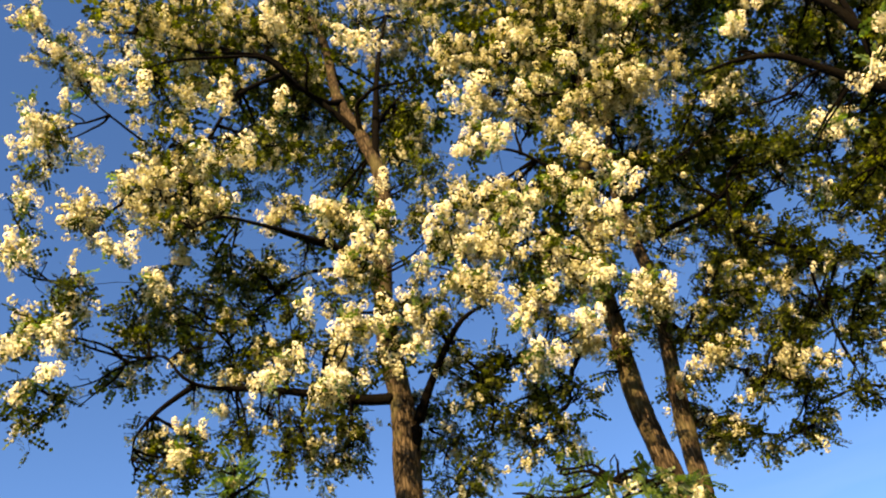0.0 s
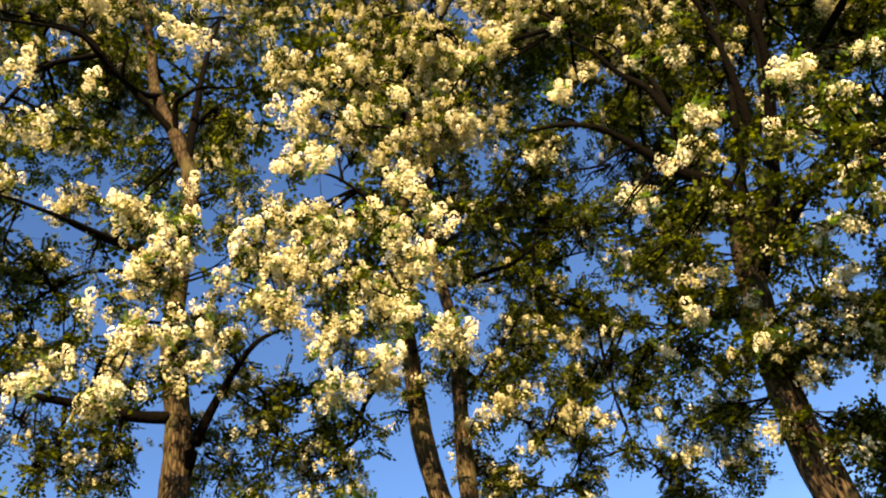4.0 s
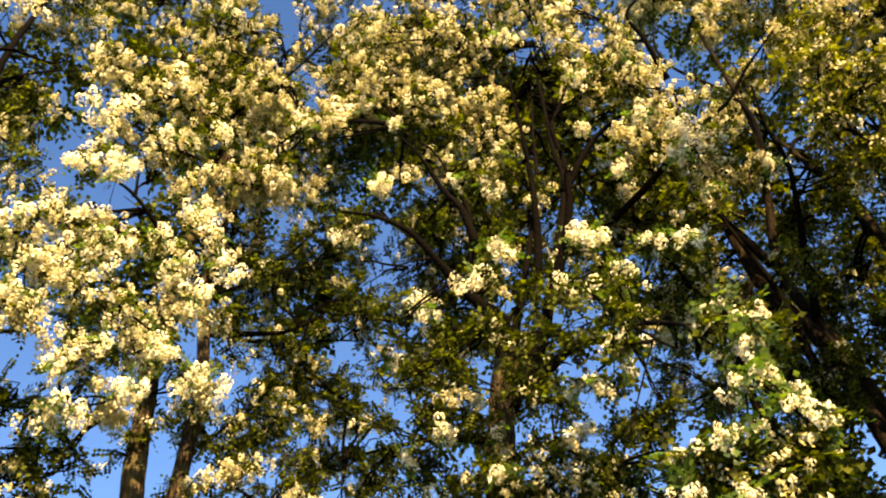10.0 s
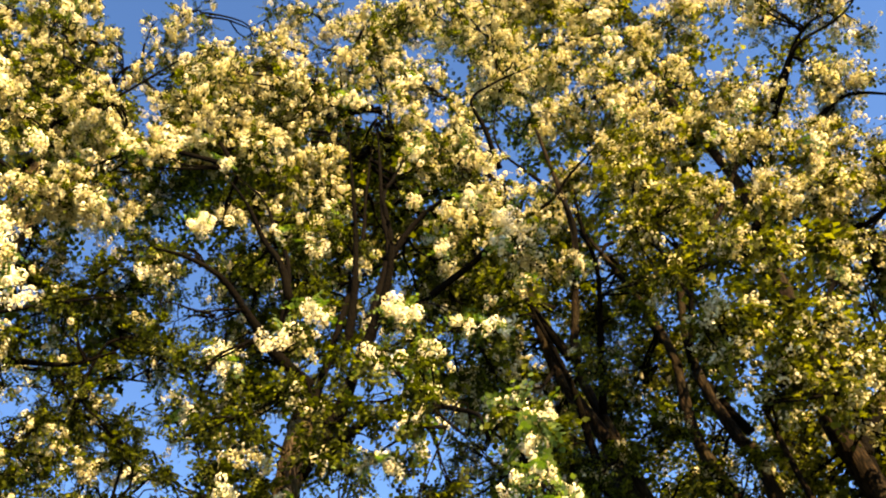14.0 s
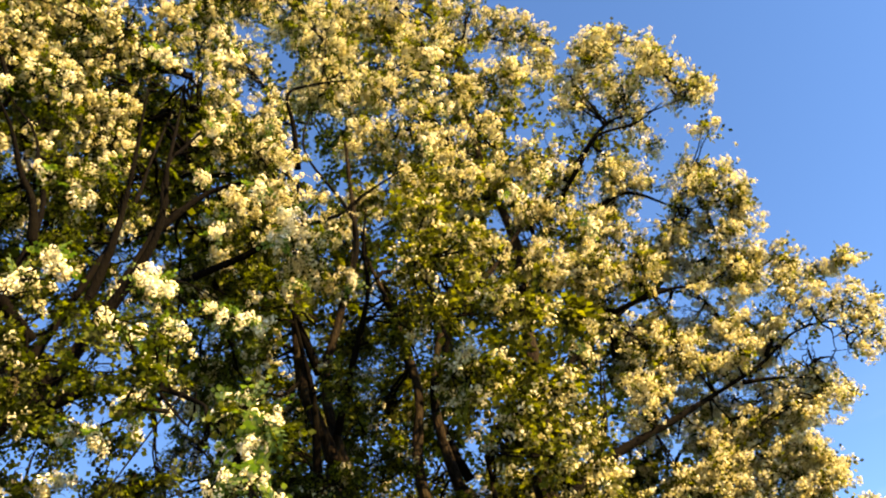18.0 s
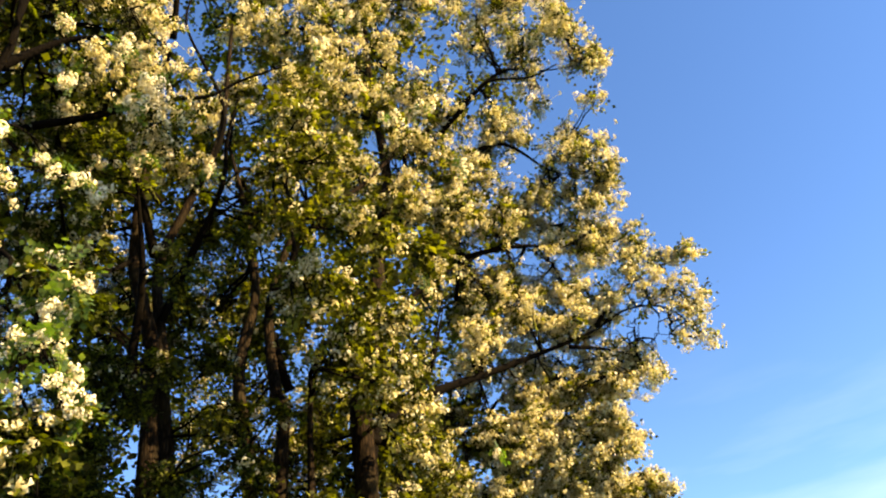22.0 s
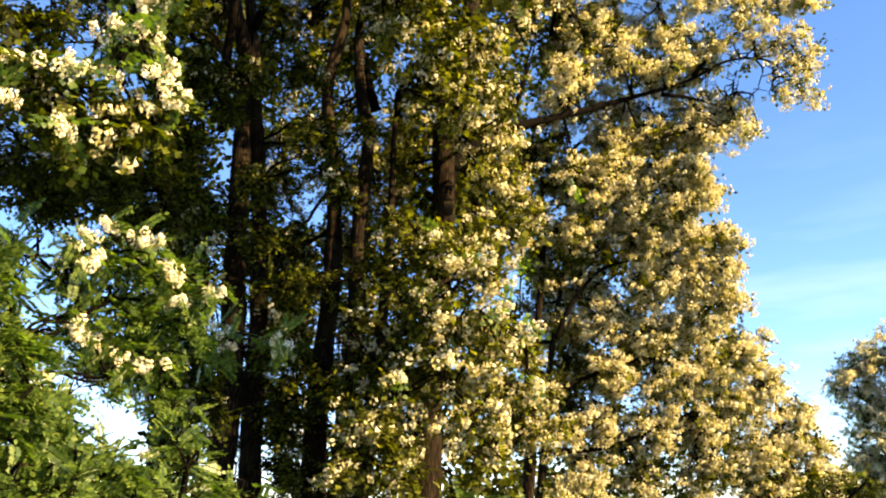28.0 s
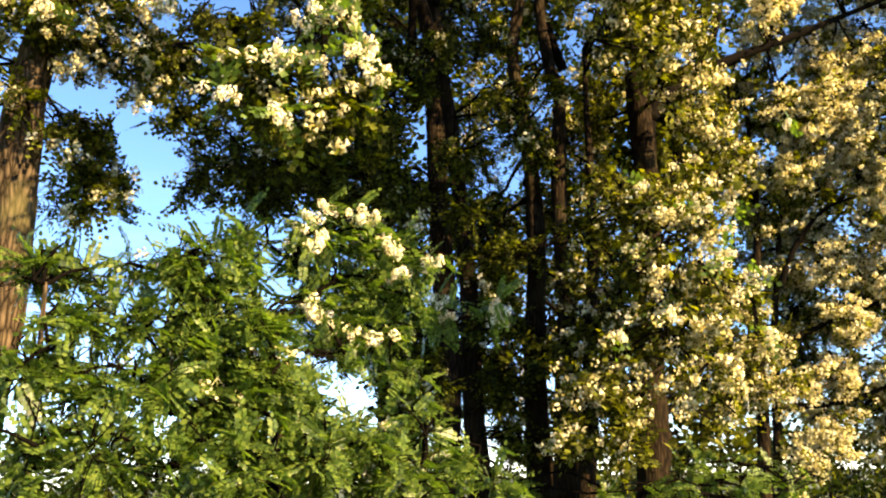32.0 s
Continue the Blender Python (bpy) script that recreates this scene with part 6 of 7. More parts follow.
# tree K
K_TRUNKS = []
K_TRUNKS.append((0.02, 0.008, [(0.88, 8.23, -0.15), (0.96, 8.23, 0.67), (1.03, 8.23, 1.34), (1.06, 8.23, 1.49)]))
K_LIMBS = []
K_LOBES = []
K_LOBES += crown(0.02, 1.1, [(0.5, 9.09, 1.44, 0.22), (0.91, 9.05, 1.66, 0.19), (1.29, 9, 1.67, 0.21), (1.6, 8.94, 1.63, 0.19), (2.05, 9.36, 1.46, 0.24), (0.1, 9.11, 1.4, 0.19), (-1.12, 9.56, 1.48, 0.2), (0.75, 8.27, 1.5, 0.2), (1.05, 8.23, 1.54, 0.2), (1.37, 8.38, 1.48, 0.21), (0.86, 8.05, 1.35, 0.22), (1.21, 8.1, 1.34, 0.22)])
K_LOBES += crown(0.3, 1.1, [(1.77, 8.91, 1.36, 0.22)])
K_LOBES += crown(0.02, 1.1, [(0.62, 8.68, 1.34, 0.18), (-0.91, 10.08, 1.4, 0.17)])
# bush
G_TRUNKS = [(0.03, 0.01, [(6.84, 12.07, -0.15), (6.89, 12.07, 0.5), (6.84, 12.12, 1.56)])]
G_LOBES = crown(0.0, 1.1, [(6.35, 12.33, 1.48, 0.44), (6.72, 12.13, 1.72, 0.44), (7.13, 11.9, 1.88, 0.44), (7.28, 11.81, 1.48, 0.44), (6.81, 12.08, 1.32, 0.44), (6.45, 12.27, 1.07, 0.44), (7.22, 11.83, 1.01, 0.44), (6.82, 12.06, 0.85, 0.44)])
A_SHADE = []
A_SHADE += crown(0, 1, [(-10.54, 0.27, 15.47, 1.33), (-9.87, -2.05, 15.38, 1.3), (-9.5, -1.83, 11.85, 0.88), (-10.83, 2.01, 16.15, 1.39), (-10.5, 0.82, 12.24, 0.83), (-9.66, -2.92, 16.81, 1.39), (-10.53, -0.71, 18.41, 1.51)])
B_SHADE = []
B_SHADE += crown(0, 1, [(-9.57, 4.26, 15.75, 1.59), (-8.86, 5.54, 14.22, 1.48), (-9.68, 3.49, 11.41, 1.18), (-9.31, 4.77, 10.78, 1.06), (-8.75, 7.04, 11.94, 1.17)])
B_SHADE += crown(0, 1, [(-10.49, 3.82, 20.94, 2.15), (-9.43, 5.47, 16.89, 1.68), (-9.5, 4.76, 12.16, 1.13)])
B_SHADE += crown(0, 1, [(-8.27, 7.15, 11.13, 0.89), (-8.11, 7.62, 8.07, 0.62), (-6.8, 8.15, 8.45, 0.78), (-6.34, 8.25, 10.11, 1.01)])
C_SHADE = []
C_SHADE += crown(0, 1, [(-6.37, 7.66, 15.41, 1.65), (-5.3, 8.37, 13.52, 1.5), (-3.56, 9.17, 12.66, 1.44), (-2.81, 9.4, 11.03, 1.42), (-5.21, 8.43, 10.64, 0.93), (-3.33, 9.04, 8.82, 1.01)])
C_SHADE += crown(0, 1, [(-6.98, 7.26, 15.67, 1.55), (-8.62, 5.9, 16.35, 1.61)])
D_SHADE = []
D_SHADE += crown(0, 1, [(-5.88, 9.11, 9.14, 0.82), (-6.82, 8.46, 10.51, 0.68)])
D_SHADE += crown(0, 1, [(-2.98, 11.05, 3.44, 0.48), (-2.39, 11.19, 3.17, 0.48), (-2.62, 11.14, 2.57, 0.48), (-2.76, 11.1, 4.07, 0.49)])
D_SHADE += crown(0, 1, [(-7.03, 8.3, 15.69, 1.84), (-5.28, 9.45, 16.25, 1.89), (-3.86, 10.4, 14.8, 1.79), (-6.25, 9.47, 12.57, 1.31), (-3.73, 11.18, 12.27, 1.43), (-2.37, 12.03, 11.68, 1.54)])
D_SHADE += crown(0, 1, [(-3.24, 11.99, 9.07, 1.3), (-2.02, 12.77, 8.92, 1.33), (-2.94, 11.56, 6.88, 0.81)])
D_SHADE += crown(0, 1, [(-3.22, 12.02, 6.6, 1.02), (-3.74, 11.34, 5.42, 0.61), (-4.11, 10.68, 5.83, 0.68), (-2.87, 12.11, 6.36, 0.92), (-2.9, 12.1, 4.81, 0.71), (-1.77, 13.33, 5.96, 0.98), (-1.39, 13.37, 4.14, 0.76), (-1.63, 13.85, 2.82, 0.58), (-4.63, 10.46, 6.38, 0.52)])
E_SHADE = []
E_SHADE += crown(0, 1, [(0.53, 9.63, 4.6, 0.42), (0.96, 9.7, 3.83, 0.42), (1.09, 9.69, 3.01, 0.41), (1.39, 9.75, 4.43, 0.35), (0.28, 9.74, 3.27, 0.34), (0.3, 9.74, 2.35, 0.34)])
E_SHADE += crown(0, 1, [(0.45, 9.61, 8.23, 0.73), (0.76, 9.59, 7.11, 0.61), (0.22, 9.82, 10.1, 0.81), (1.37, 9.83, 9.14, 0.69), (0.28, 9.92, 11.42, 0.77), (1.21, 9.75, 7.7, 0.56)])
E_SHADE += crown(0, 1, [(-0.7, 12.72, 19.23, 2.56), (1.8, 13.09, 17.23, 2.27), (-0.24, 12.73, 14.29, 2), (1.96, 13.07, 13.14, 1.83), (3.27, 13.31, 11.67, 1.54), (0.57, 12.21, 21.08, 2.07), (4.52, 12.72, 15.86, 0.82)])
E_SHADE += crown(0, 1, [(1.83, 13.3, 11.46, 1.72), (0.13, 13.43, 11.67, 1.62), (3.5, 13.99, 10.42, 1.52), (0.74, 13.4, 9.03, 1.48), (-1, 13.69, 9.94, 1.44), (2.62, 14.18, 8.33, 1.32)])
E_SHADE += crown(0, 1, [(0.4, 13.46, 6.28, 1.28), (-1.06, 13.92, 5.99, 1.01), (1.88, 13.34, 6.69, 1.19)])
E_SHADE += crown(0, 1, [(-0.37, 13.44, 3.89, 0.85), (-0.52, 13.94, 2.65, 0.77), (0.35, 12.94, 4.55, 0.92), (2.21, 14.28, 4.89, 0.82), (2.38, 14.25, 3.28, 0.7), (1.27, 12.89, 7.14, 1.07), (0.91, 12.92, 3.29, 0.72), (1.49, 13.37, 2.1, 0.65), (-0.12, 12.95, 2, 0.54), (-0.42, 13.74, 5.32, 1.08), (0.32, 13.44, 6.8, 1.3), (1.87, 13.82, 7, 1.14), (-1.4, 13.87, 5.33, 0.8)])
E_SHADE += crown(0, 1, [(1.25, 13.1, 2.59, 0.42), (1.58, 13.28, 2.38, 0.42), (1.93, 13.24, 2.25, 0.42), (0.85, 13.16, 2.24, 0.42), (1.4, 13.17, 2.86, 0.42)])
F_SHADE = []
F_SHADE += crown(0, 1, [(2.79, 15.76, 3.86, 0.78), (3.04, 16.22, 2.82, 0.68), (2.4, 15.82, 4.76, 0.67)])
F_SHADE += crown(0, 1, [(4.98, 15.16, 8.24, 1.43), (5.56, 15.49, 6.53, 1.42), (4.35, 15.35, 6.46, 1.04), (5.04, 16.19, 4.33, 1.54), (6.57, 16.18, 4.35, 1.34), (6.84, 16.61, 2.92, 1.62), (4.92, 16.23, 2.33, 1.53), (8.19, 16.55, 2.36, 1.15), (3.25, 15.62, 6.51, 0.81), (3.1, 14.63, 7.94, 1.01)])
A_HANG = []
A_HANG += [(-8.19, -1.1, 11.24, 0.27), (-8.32, -1.43, 11.18, 0.26), (-7.86, -1.6, 10.77, 0.17), (-8.41, -0.96, 11.57, 0.28), (-7.95, -2.16, 10.49, 0.26), (-7.93, -1.88, 10.35, 0.23), (-8.36, -1.64, 10.72, 0.17), (-7.69, -2.45, 9.9, 0.24), (-8.14, -1.95, 10.11, 0.25), (-8.2, -1.66, 10.19, 0.2), (-7.94, -1.31, 9.8, 0.17), (-8.43, -1.1, 10.21, 0.23), (-7.68, -2.79, 9.45, 0.23), (-7.8, -2.65, 9.27, 0.18), (-7.96, -2.99, 9.53, 0.21), (-7.85, -1.7, 9.33, 0.22), (-8.3, -1.52, 9.72, 0.25), (-7.95, -2.37, 8.83, 0.23), (-7.74, -2.44, 8.82, 0.21), (-8.37, -1.63, 9.16, 0.16)]
A_HANG += [(-7.88, -1.8, 8.29, 0.18), (-7.88, -2.69, 8.39, 0.14), (-7.95, -2.82, 8.14, 0.2), (-7.57, -2.73, 7.42, 0.2), (-7.9, -3.19, 7.77, 0.15), (-7.68, -2.93, 7.43, 0.15), (-7.57, -3.14, 7.2, 0.21), (-7.97, -3.04, 6.93, 0.18), (-7.59, -2.71, 6.84, 0.19), (-7.71, -3.39, 8.79, 0.23), (-7.65, -3.38, 8.51, 0.16), (-7.36, -3.37, 9.21, 0.18), (-7.64, -3.86, 11.47, 0.19), (-7.34, -3.56, 10.66, 0.22), (-7.42, -3.71, 10.28, 0.2), (-7.93, -3.02, 10.8, 0.25), (-7.37, -3.25, 11.21, 0.18), (-8.01, -2.79, 12.38, 0.29), (-7.7, -3.03, 12.09, 0.27), (-7.31, -3.64, 12.4, 0.19)]
A_HANG += [(-7.77, -3.57, 12.89, 0.19), (-7.09, -3.93, 12.78, 0.2), (-7.91, -2.71, 13.48, 0.23), (-7.91, -2.84, 12.85, 0.2), (-8, -0.58, 14.69, 0.32), (-8.47, -0.58, 9.9, 0.2), (-8.13, -0.36, 12.39, 0.24), (-8.08, -1.4, 12.19, 0.28)]
A_HANG += [(-7.64, 0.19, 9.45, 0.16), (-7.79, 0.42, 9.56, 0.16), (-7.39, 0.14, 8.98, 0.21), (-7.75, 1.02, 9.41, 0.22), (-7.55, 0.69, 9.15, 0.18), (-7.47, 0.62, 8.56, 0.21), (-7.82, 0.83, 8.79, 0.16), (-7.35, 0.88, 8.4, 0.23), (-7.66, 0.86, 8.3, 0.15), (-7.69, 0.75, 8.23, 0.15), (-7.4, 0.39, 8.11, 0.18), (-7.85, 0.52, 8.43, 0.16), (-7.37, 1.35, 8.13, 0.15), (-7.46, 1.25, 7.41, 0.22), (-7.71, 1.29, 7.92, 0.15), (-7.38, 0.38, 7.2, 0.2), (-7.77, 0.55, 7.63, 0.16), (-7.58, 0.93, 7.51, 0.2), (-7.41, 0.77, 7.25, 0.17), (-7.89, -0.12, 7.87, 0.19)]
A_HANG += [(-7.44, -0.5, 6.55, 0.19), (-7.67, -0.4, 6.78, 0.15), (-7.79, -0.15, 7.04, 0.18), (-7.39, 0.23, 6.52, 0.19), (-7.86, 0.1, 6.74, 0.19), (-7.55, 0.33, 6.63, 0.18), (-7.42, 1.2, 6.97, 0.14), (-7.8, 0.92, 7.1, 0.21), (-7.35, 0.73, 8.84, 0.2), (-7.69, 0.9, 9.91, 0.18), (-7.64, 0.84, 13.51, 0.3), (-7.4, 0.54, 13.19, 0.22), (-7.79, 1.1, 13.68, 0.24)]
A_HANG += [(-8.94, -1.52, 6.93, 0.13), (-9.14, -1.34, 6.96, 0.14), (-8.7, -1.45, 6.41, 0.14), (-9.2, -1.1, 7.3, 0.13)]
B_HANG = []
B_HANG += [(-7.25, 2.54, 10.61, 0.18), (-7.48, 2.41, 10.56, 0.2), (-6.98, 2.55, 9.96, 0.18), (-7.58, 2.22, 10.6, 0.21), (-7.17, 2.63, 10.45, 0.25), (-7.26, 2.1, 9.29, 0.21), (-7.52, 2.51, 9.64, 0.23), (-7.02, 2.54, 8.98, 0.22), (-7.18, 2.96, 9.21, 0.18), (-7.24, 2.84, 9.11, 0.21), (-6.75, 3.13, 9.02, 0.2), (-7.09, 3.51, 9.46, 0.16), (-6.77, 3.33, 8.73, 0.17), (-6.76, 3.5, 8.82, 0.2), (-7.04, 3.53, 8.64, 0.23), (-6.55, 3.47, 8.1, 0.21), (-6.84, 3.8, 8.59, 0.19), (-6.62, 3.86, 8.89, 0.21), (-6.49, 3.72, 9.23, 0.22), (-6.95, 3.77, 10.02, 0.23)]
B_HANG += [(-6.6, 3.5, 9.76, 0.19), (-7.36, 2.35, 8.81, 0.22), (-7.39, 2.58, 8.84, 0.23), (-7.2, 1.95, 8.34, 0.22), (-7.58, 2.27, 8.61, 0.22), (-7.23, 2.39, 8.37, 0.21), (-7.02, 2.84, 8.08, 0.15), (-7.28, 3.08, 8.23, 0.21), (-7.24, 1.81, 7.78, 0.19), (-7.51, 2.16, 7.97, 0.14), (-7.43, 2.22, 7.99, 0.16), (-7.31, 1.67, 7.75, 0.14), (-7.45, 2.71, 7.73, 0.2), (-7.01, 2.75, 7.39, 0.2), (-7.2, 2.64, 7.29, 0.21), (-7.43, 2.58, 7.45, 0.22), (-7.06, 2.35, 6.98, 0.16), (-7.16, 3.24, 7.97, 0.22), (-6.87, 3.36, 7.61, 0.17), (-6.75, 3.3, 7.38, 0.18)]
B_HANG += [(-7.17, 3.35, 7.66, 0.21), (-6.53, 3.59, 7.09, 0.15), (-6.73, 3.79, 7.1, 0.2), (-6.86, 3.67, 7.12, 0.14), (-6.79, 3.03, 6.83, 0.2), (-7.26, 3.12, 7.09, 0.2), (-7.16, 2.5, 6.66, 0.18), (-7.16, 2.59, 6.5, 0.14), (-7.46, 2.59, 6.65, 0.13), (-7.27, 1.67, 8.87, 0.21), (-7.67, 1.66, 9.01, 0.22)]
B_HANG += [(-7.98, 2.6, 14, 0.31), (-8.06, 2.86, 13.61, 0.3), (-7.67, 2.71, 12.38, 0.29), (-8.15, 2.72, 12.56, 0.21), (-8, 2.38, 12.35, 0.27), (-7.44, 3.53, 13.41, 0.3), (-7.64, 3.95, 13.32, 0.2), (-7.04, 4.07, 12.26, 0.25), (-7.35, 4.16, 11.55, 0.23), (-6.92, 4.82, 12.37, 0.29), (-6.53, 4.82, 11.17, 0.2), (-7.22, 4.65, 11.41, 0.19), (-6.82, 4.58, 13.03, 0.19), (-6.69, 4.88, 13.19, 0.2), (-7.65, 3.86, 12.41, 0.22), (-7.38, 3.4, 11.85, 0.25), (-6.97, 4.88, 11.51, 0.22), (-7.19, 4.27, 9.77, 0.23)]
C_HANG = []
C_HANG += [(-4.63, 6.03, 5.85, 0.12), (-4.66, 6.21, 5.86, 0.18), (-4.9, 5.5, 6.11, 0.17), (-5.49, 5.59, 6.17, 0.13), (-3.86, 6.46, 5.96, 0.18), (-4.02, 6.26, 5.47, 0.14), (-5.37, 5.75, 10.83, 0.2), (-5.45, 5.04, 9.32, 0.18)]
C_HANG += [(-4.32, 5.97, 8.23, 0.13), (-4.34, 6.16, 8.29, 0.2), (-4.8, 5.31, 7.68, 0.19), (-4.96, 5.76, 8, 0.15), (-5.15, 5.29, 7.19, 0.12), (-3.33, 6.36, 7.59, 0.12), (-3.63, 6.64, 7.95, 0.16), (-2.94, 6.43, 8.13, 0.18), (-3.25, 6.64, 8.52, 0.2), (-4.5, 5.97, 5.72, 0.12), (-4.38, 5.66, 5.48, 0.13), (-5.06, 5.73, 6.28, 0.15), (-4.38, 5.78, 5.99, 0.11), (-2.37, 6.8, 7.78, 0.12), (-2.17, 7.13, 7.89, 0.16), (-2.34, 6.61, 8.92, 0.16), (-5.22, 5.5, 10.47, 0.19), (-3.96, 6.2, 13.31, 0.18), (-2.36, 6.68, 10.91, 0.16), (-1.78, 7.26, 11.22, 0.22)]
C_HANG += [(-1.86, 6.79, 9.76, 0.18), (-1.56, 7.08, 9.44, 0.18), (-1.65, 7.18, 9.26, 0.21), (-1.67, 6.78, 8.69, 0.14), (-5.68, 5.15, 12.12, 0.23)]
C_HANG += [(-2.76, 5.84, 6.6, 0.14), (-2.76, 6.02, 6.63, 0.12), (-2.7, 5.59, 6.04, 0.16), (-2.96, 5.97, 6.29, 0.17), (-2.84, 5.76, 5.81, 0.11), (-3.05, 5.56, 5.7, 0.16), (-3.4, 5.8, 5.97, 0.15), (-3.01, 5.48, 6.81, 0.13), (-3.02, 5.82, 6.98, 0.18), (-2.68, 5.97, 7.08, 0.15), (-2.62, 5.65, 7.33, 0.18), (-2.96, 6.01, 7.83, 0.13), (-2.14, 5.93, 7.09, 0.11), (-1.9, 6.07, 7.01, 0.14), (-3.97, 5.42, 7.61, 0.19), (-3.48, 5.2, 7.62, 0.13), (-3.65, 5.58, 7.85, 0.17)]
C_HANG += [(-6.82, 3.93, 15.58, 0.19), (-6.28, 4.93, 12.28, 0.19), (-5.87, 4.77, 11.84, 0.16), (-5.78, 5.5, 12.64, 0.22), (-5.37, 5.55, 12.58, 0.15), (-5.13, 5.64, 14.35, 0.17), (-5.59, 5.74, 14.83, 0.25), (-4.45, 6.03, 13.8, 0.17), (-4.2, 6.55, 13.71, 0.18), (-3.27, 7.03, 13.55, 0.16), (-3.26, 6.68, 13.2, 0.17), (-4.94, 6.26, 13.09, 0.19), (-4.59, 6.06, 12.28, 0.19), (-4.41, 6.26, 12.5, 0.18), (-5.45, 5.81, 10.76, 0.19), (-4.36, 6.06, 10.11, 0.13), (-3.96, 6.78, 11, 0.14), (-4.18, 6.48, 10.11, 0.19), (-4.97, 5.71, 11.79, 0.17), (-5.95, 5.41, 9.91, 0.18)]
C_HANG += [(-1.63, 4.88, 5.25, 0.11), (-1.62, 5.06, 5.26, 0.14), (-1.36, 4.7, 4.88, 0.08), (-1.76, 5.04, 5.2, 0.14), (-1.48, 4.88, 5.02, 0.13), (-1.5, 4.78, 4.75, 0.13), (-1.74, 5.1, 4.87, 0.14), (-1.54, 4.68, 4.48, 0.08), (-1.51, 5.01, 4.59, 0.09), (-1.44, 5.04, 4.45, 0.12), (-1.39, 4.72, 4.18, 0.1), (-1.42, 5.19, 4.3, 0.13), (-1.27, 4.85, 4.05, 0.09), (-1.58, 4.84, 4.84, 0.11), (-1.79, 5.04, 4.97, 0.11), (-1.69, 4.6, 4.44, 0.12)]
C_HANG += [(-2.25, 4.62, 4.22, 0.12), (-2.18, 4.84, 4.23, 0.08), (-1.87, 4.52, 4.16, 0.08), (-1.8, 5.03, 4.39, 0.08), (-1.68, 4.81, 4.18, 0.08), (-2.19, 4.5, 3.89, 0.09), (-2.1, 4.95, 4.11, 0.08), (-1.86, 4.55, 3.74, 0.1), (-1.72, 4.94, 3.97, 0.12), (-1.61, 4.98, 3.82, 0.12), (-1.82, 4.57, 4.13, 0.09), (-1.76, 5.08, 4.13, 0.08)]
D_HANG = []
D_HANG += [(-2.77, 8.48, 17.63, 0.2), (-3.09, 8.56, 17.71, 0.22), (-2.46, 8.31, 15.09, 0.27), (-2.73, 8.7, 16.17, 0.27), (-2.82, 8.42, 16.32, 0.24), (-2.75, 8.35, 13.45, 0.18), (-2.97, 8.67, 13.22, 0.25), (-2.13, 8.42, 12.53, 0.22), (-2.24, 8.71, 12.45, 0.2), (-2.35, 8.69, 11.76, 0.18), (-2.08, 8.43, 11.45, 0.18), (-2.07, 8.9, 11.18, 0.19), (-2.93, 8.3, 10.85, 0.16), (-3.12, 8.32, 12.04, 0.19), (-1.69, 8.94, 10.1, 0.17)]
D_HANG += [(-2.84, 8.19, 10.66, 0.12), (-1.86, 8.64, 10.08, 0.16), (-1.85, 8.21, 9.32, 0.17), (-1.07, 8.8, 9.59, 0.12), (-2.91, 8.12, 9, 0.12), (-2.53, 8.15, 8.79, 0.12), (-2.46, 8.56, 9.49, 0.15)]
E_HANG = []
E_HANG += [(1.77, 9.97, 11.78, 0.2), (2.44, 10, 12.15, 0.21), (1.14, 9.82, 15.27, 0.22), (1.08, 10.28, 14.9, 0.17), (-0.8, 10.09, 15.76, 0.25), (1.21, 9.93, 16.28, 0.23), (0.6, 10.37, 14.04, 0.22), (-0.2, 9.93, 10.92, 0.15), (-0.02, 10.24, 11.14, 0.17), (2.86, 9.81, 10.47, 0.2)]
E_HANG += [(0.62, 8.83, 3.86, 0.11), (0.89, 8.97, 3.83, 0.1), (1.19, 8.52, 4.18, 0.1), (1.6, 8.91, 4.27, 0.1), (1.46, 8.69, 3.71, 0.11), (1.68, 8.56, 3.4, 0.13), (0.73, 9.06, 4.63, 0.11), (0.31, 8.62, 2.91, 0.09), (1.79, 8.76, 2.86, 0.13), (-0.08, 8.94, 2.28, 0.14), (1.34, 8.52, 3.58, 0.09), (1.09, 9.02, 3.42, 0.13), (0.8, 8.69, 3.1, 0.11)]
E_HANG += [(1.03, 10.4, 7.21, 0.16), (1.48, 10.52, 6.05, 0.15), (2, 10.01, 8.21, 0.1), (1.97, 10.47, 8.7, 0.12), (2.64, 10.07, 5.67, 0.1)]
I_HANG = []
I_HANG += [(-1.93, 5.26, 3.26, 0.09), (-1.85, 5.33, 3.15, 0.1), (-1.63, 5.35, 3.3, 0.09), (-1.38, 5.47, 3.12, 0.11), (-1.12, 5.57, 3, 0.1), (-1.68, 5.52, 2.53, 0.08), (-1.53, 5.57, 2.48, 0.09), (-1.94, 5.41, 2.69, 0.1), (-1.86, 5.44, 2.65, 0.1), (-1.3, 5.54, 2.93, 0.09)]
I_HANG += [(-2.43, 5.42, 3.28, 0.1), (-2.19, 5.7, 3.23, 0.07), (-1.94, 5.35, 3.1, 0.06), (-1.95, 5.82, 3.55, 0.09), (-1.58, 5.68, 3.39, 0.09), (-1.55, 5.6, 3.2, 0.08), (-1.51, 6, 3.25, 0.1), (-1.32, 5.56, 3.09, 0.06), (-1.5, 5.84, 3.03, 0.1), (-1.45, 5.86, 2.92, 0.1), (-1.96, 5.37, 2.68, 0.06), (-2.01, 5.84, 2.76, 0.07), (-1.69, 5.57, 2.48, 0.07), (-1.61, 5.66, 2.5, 0.07), (-1.51, 5.96, 1.93, 0.08)]
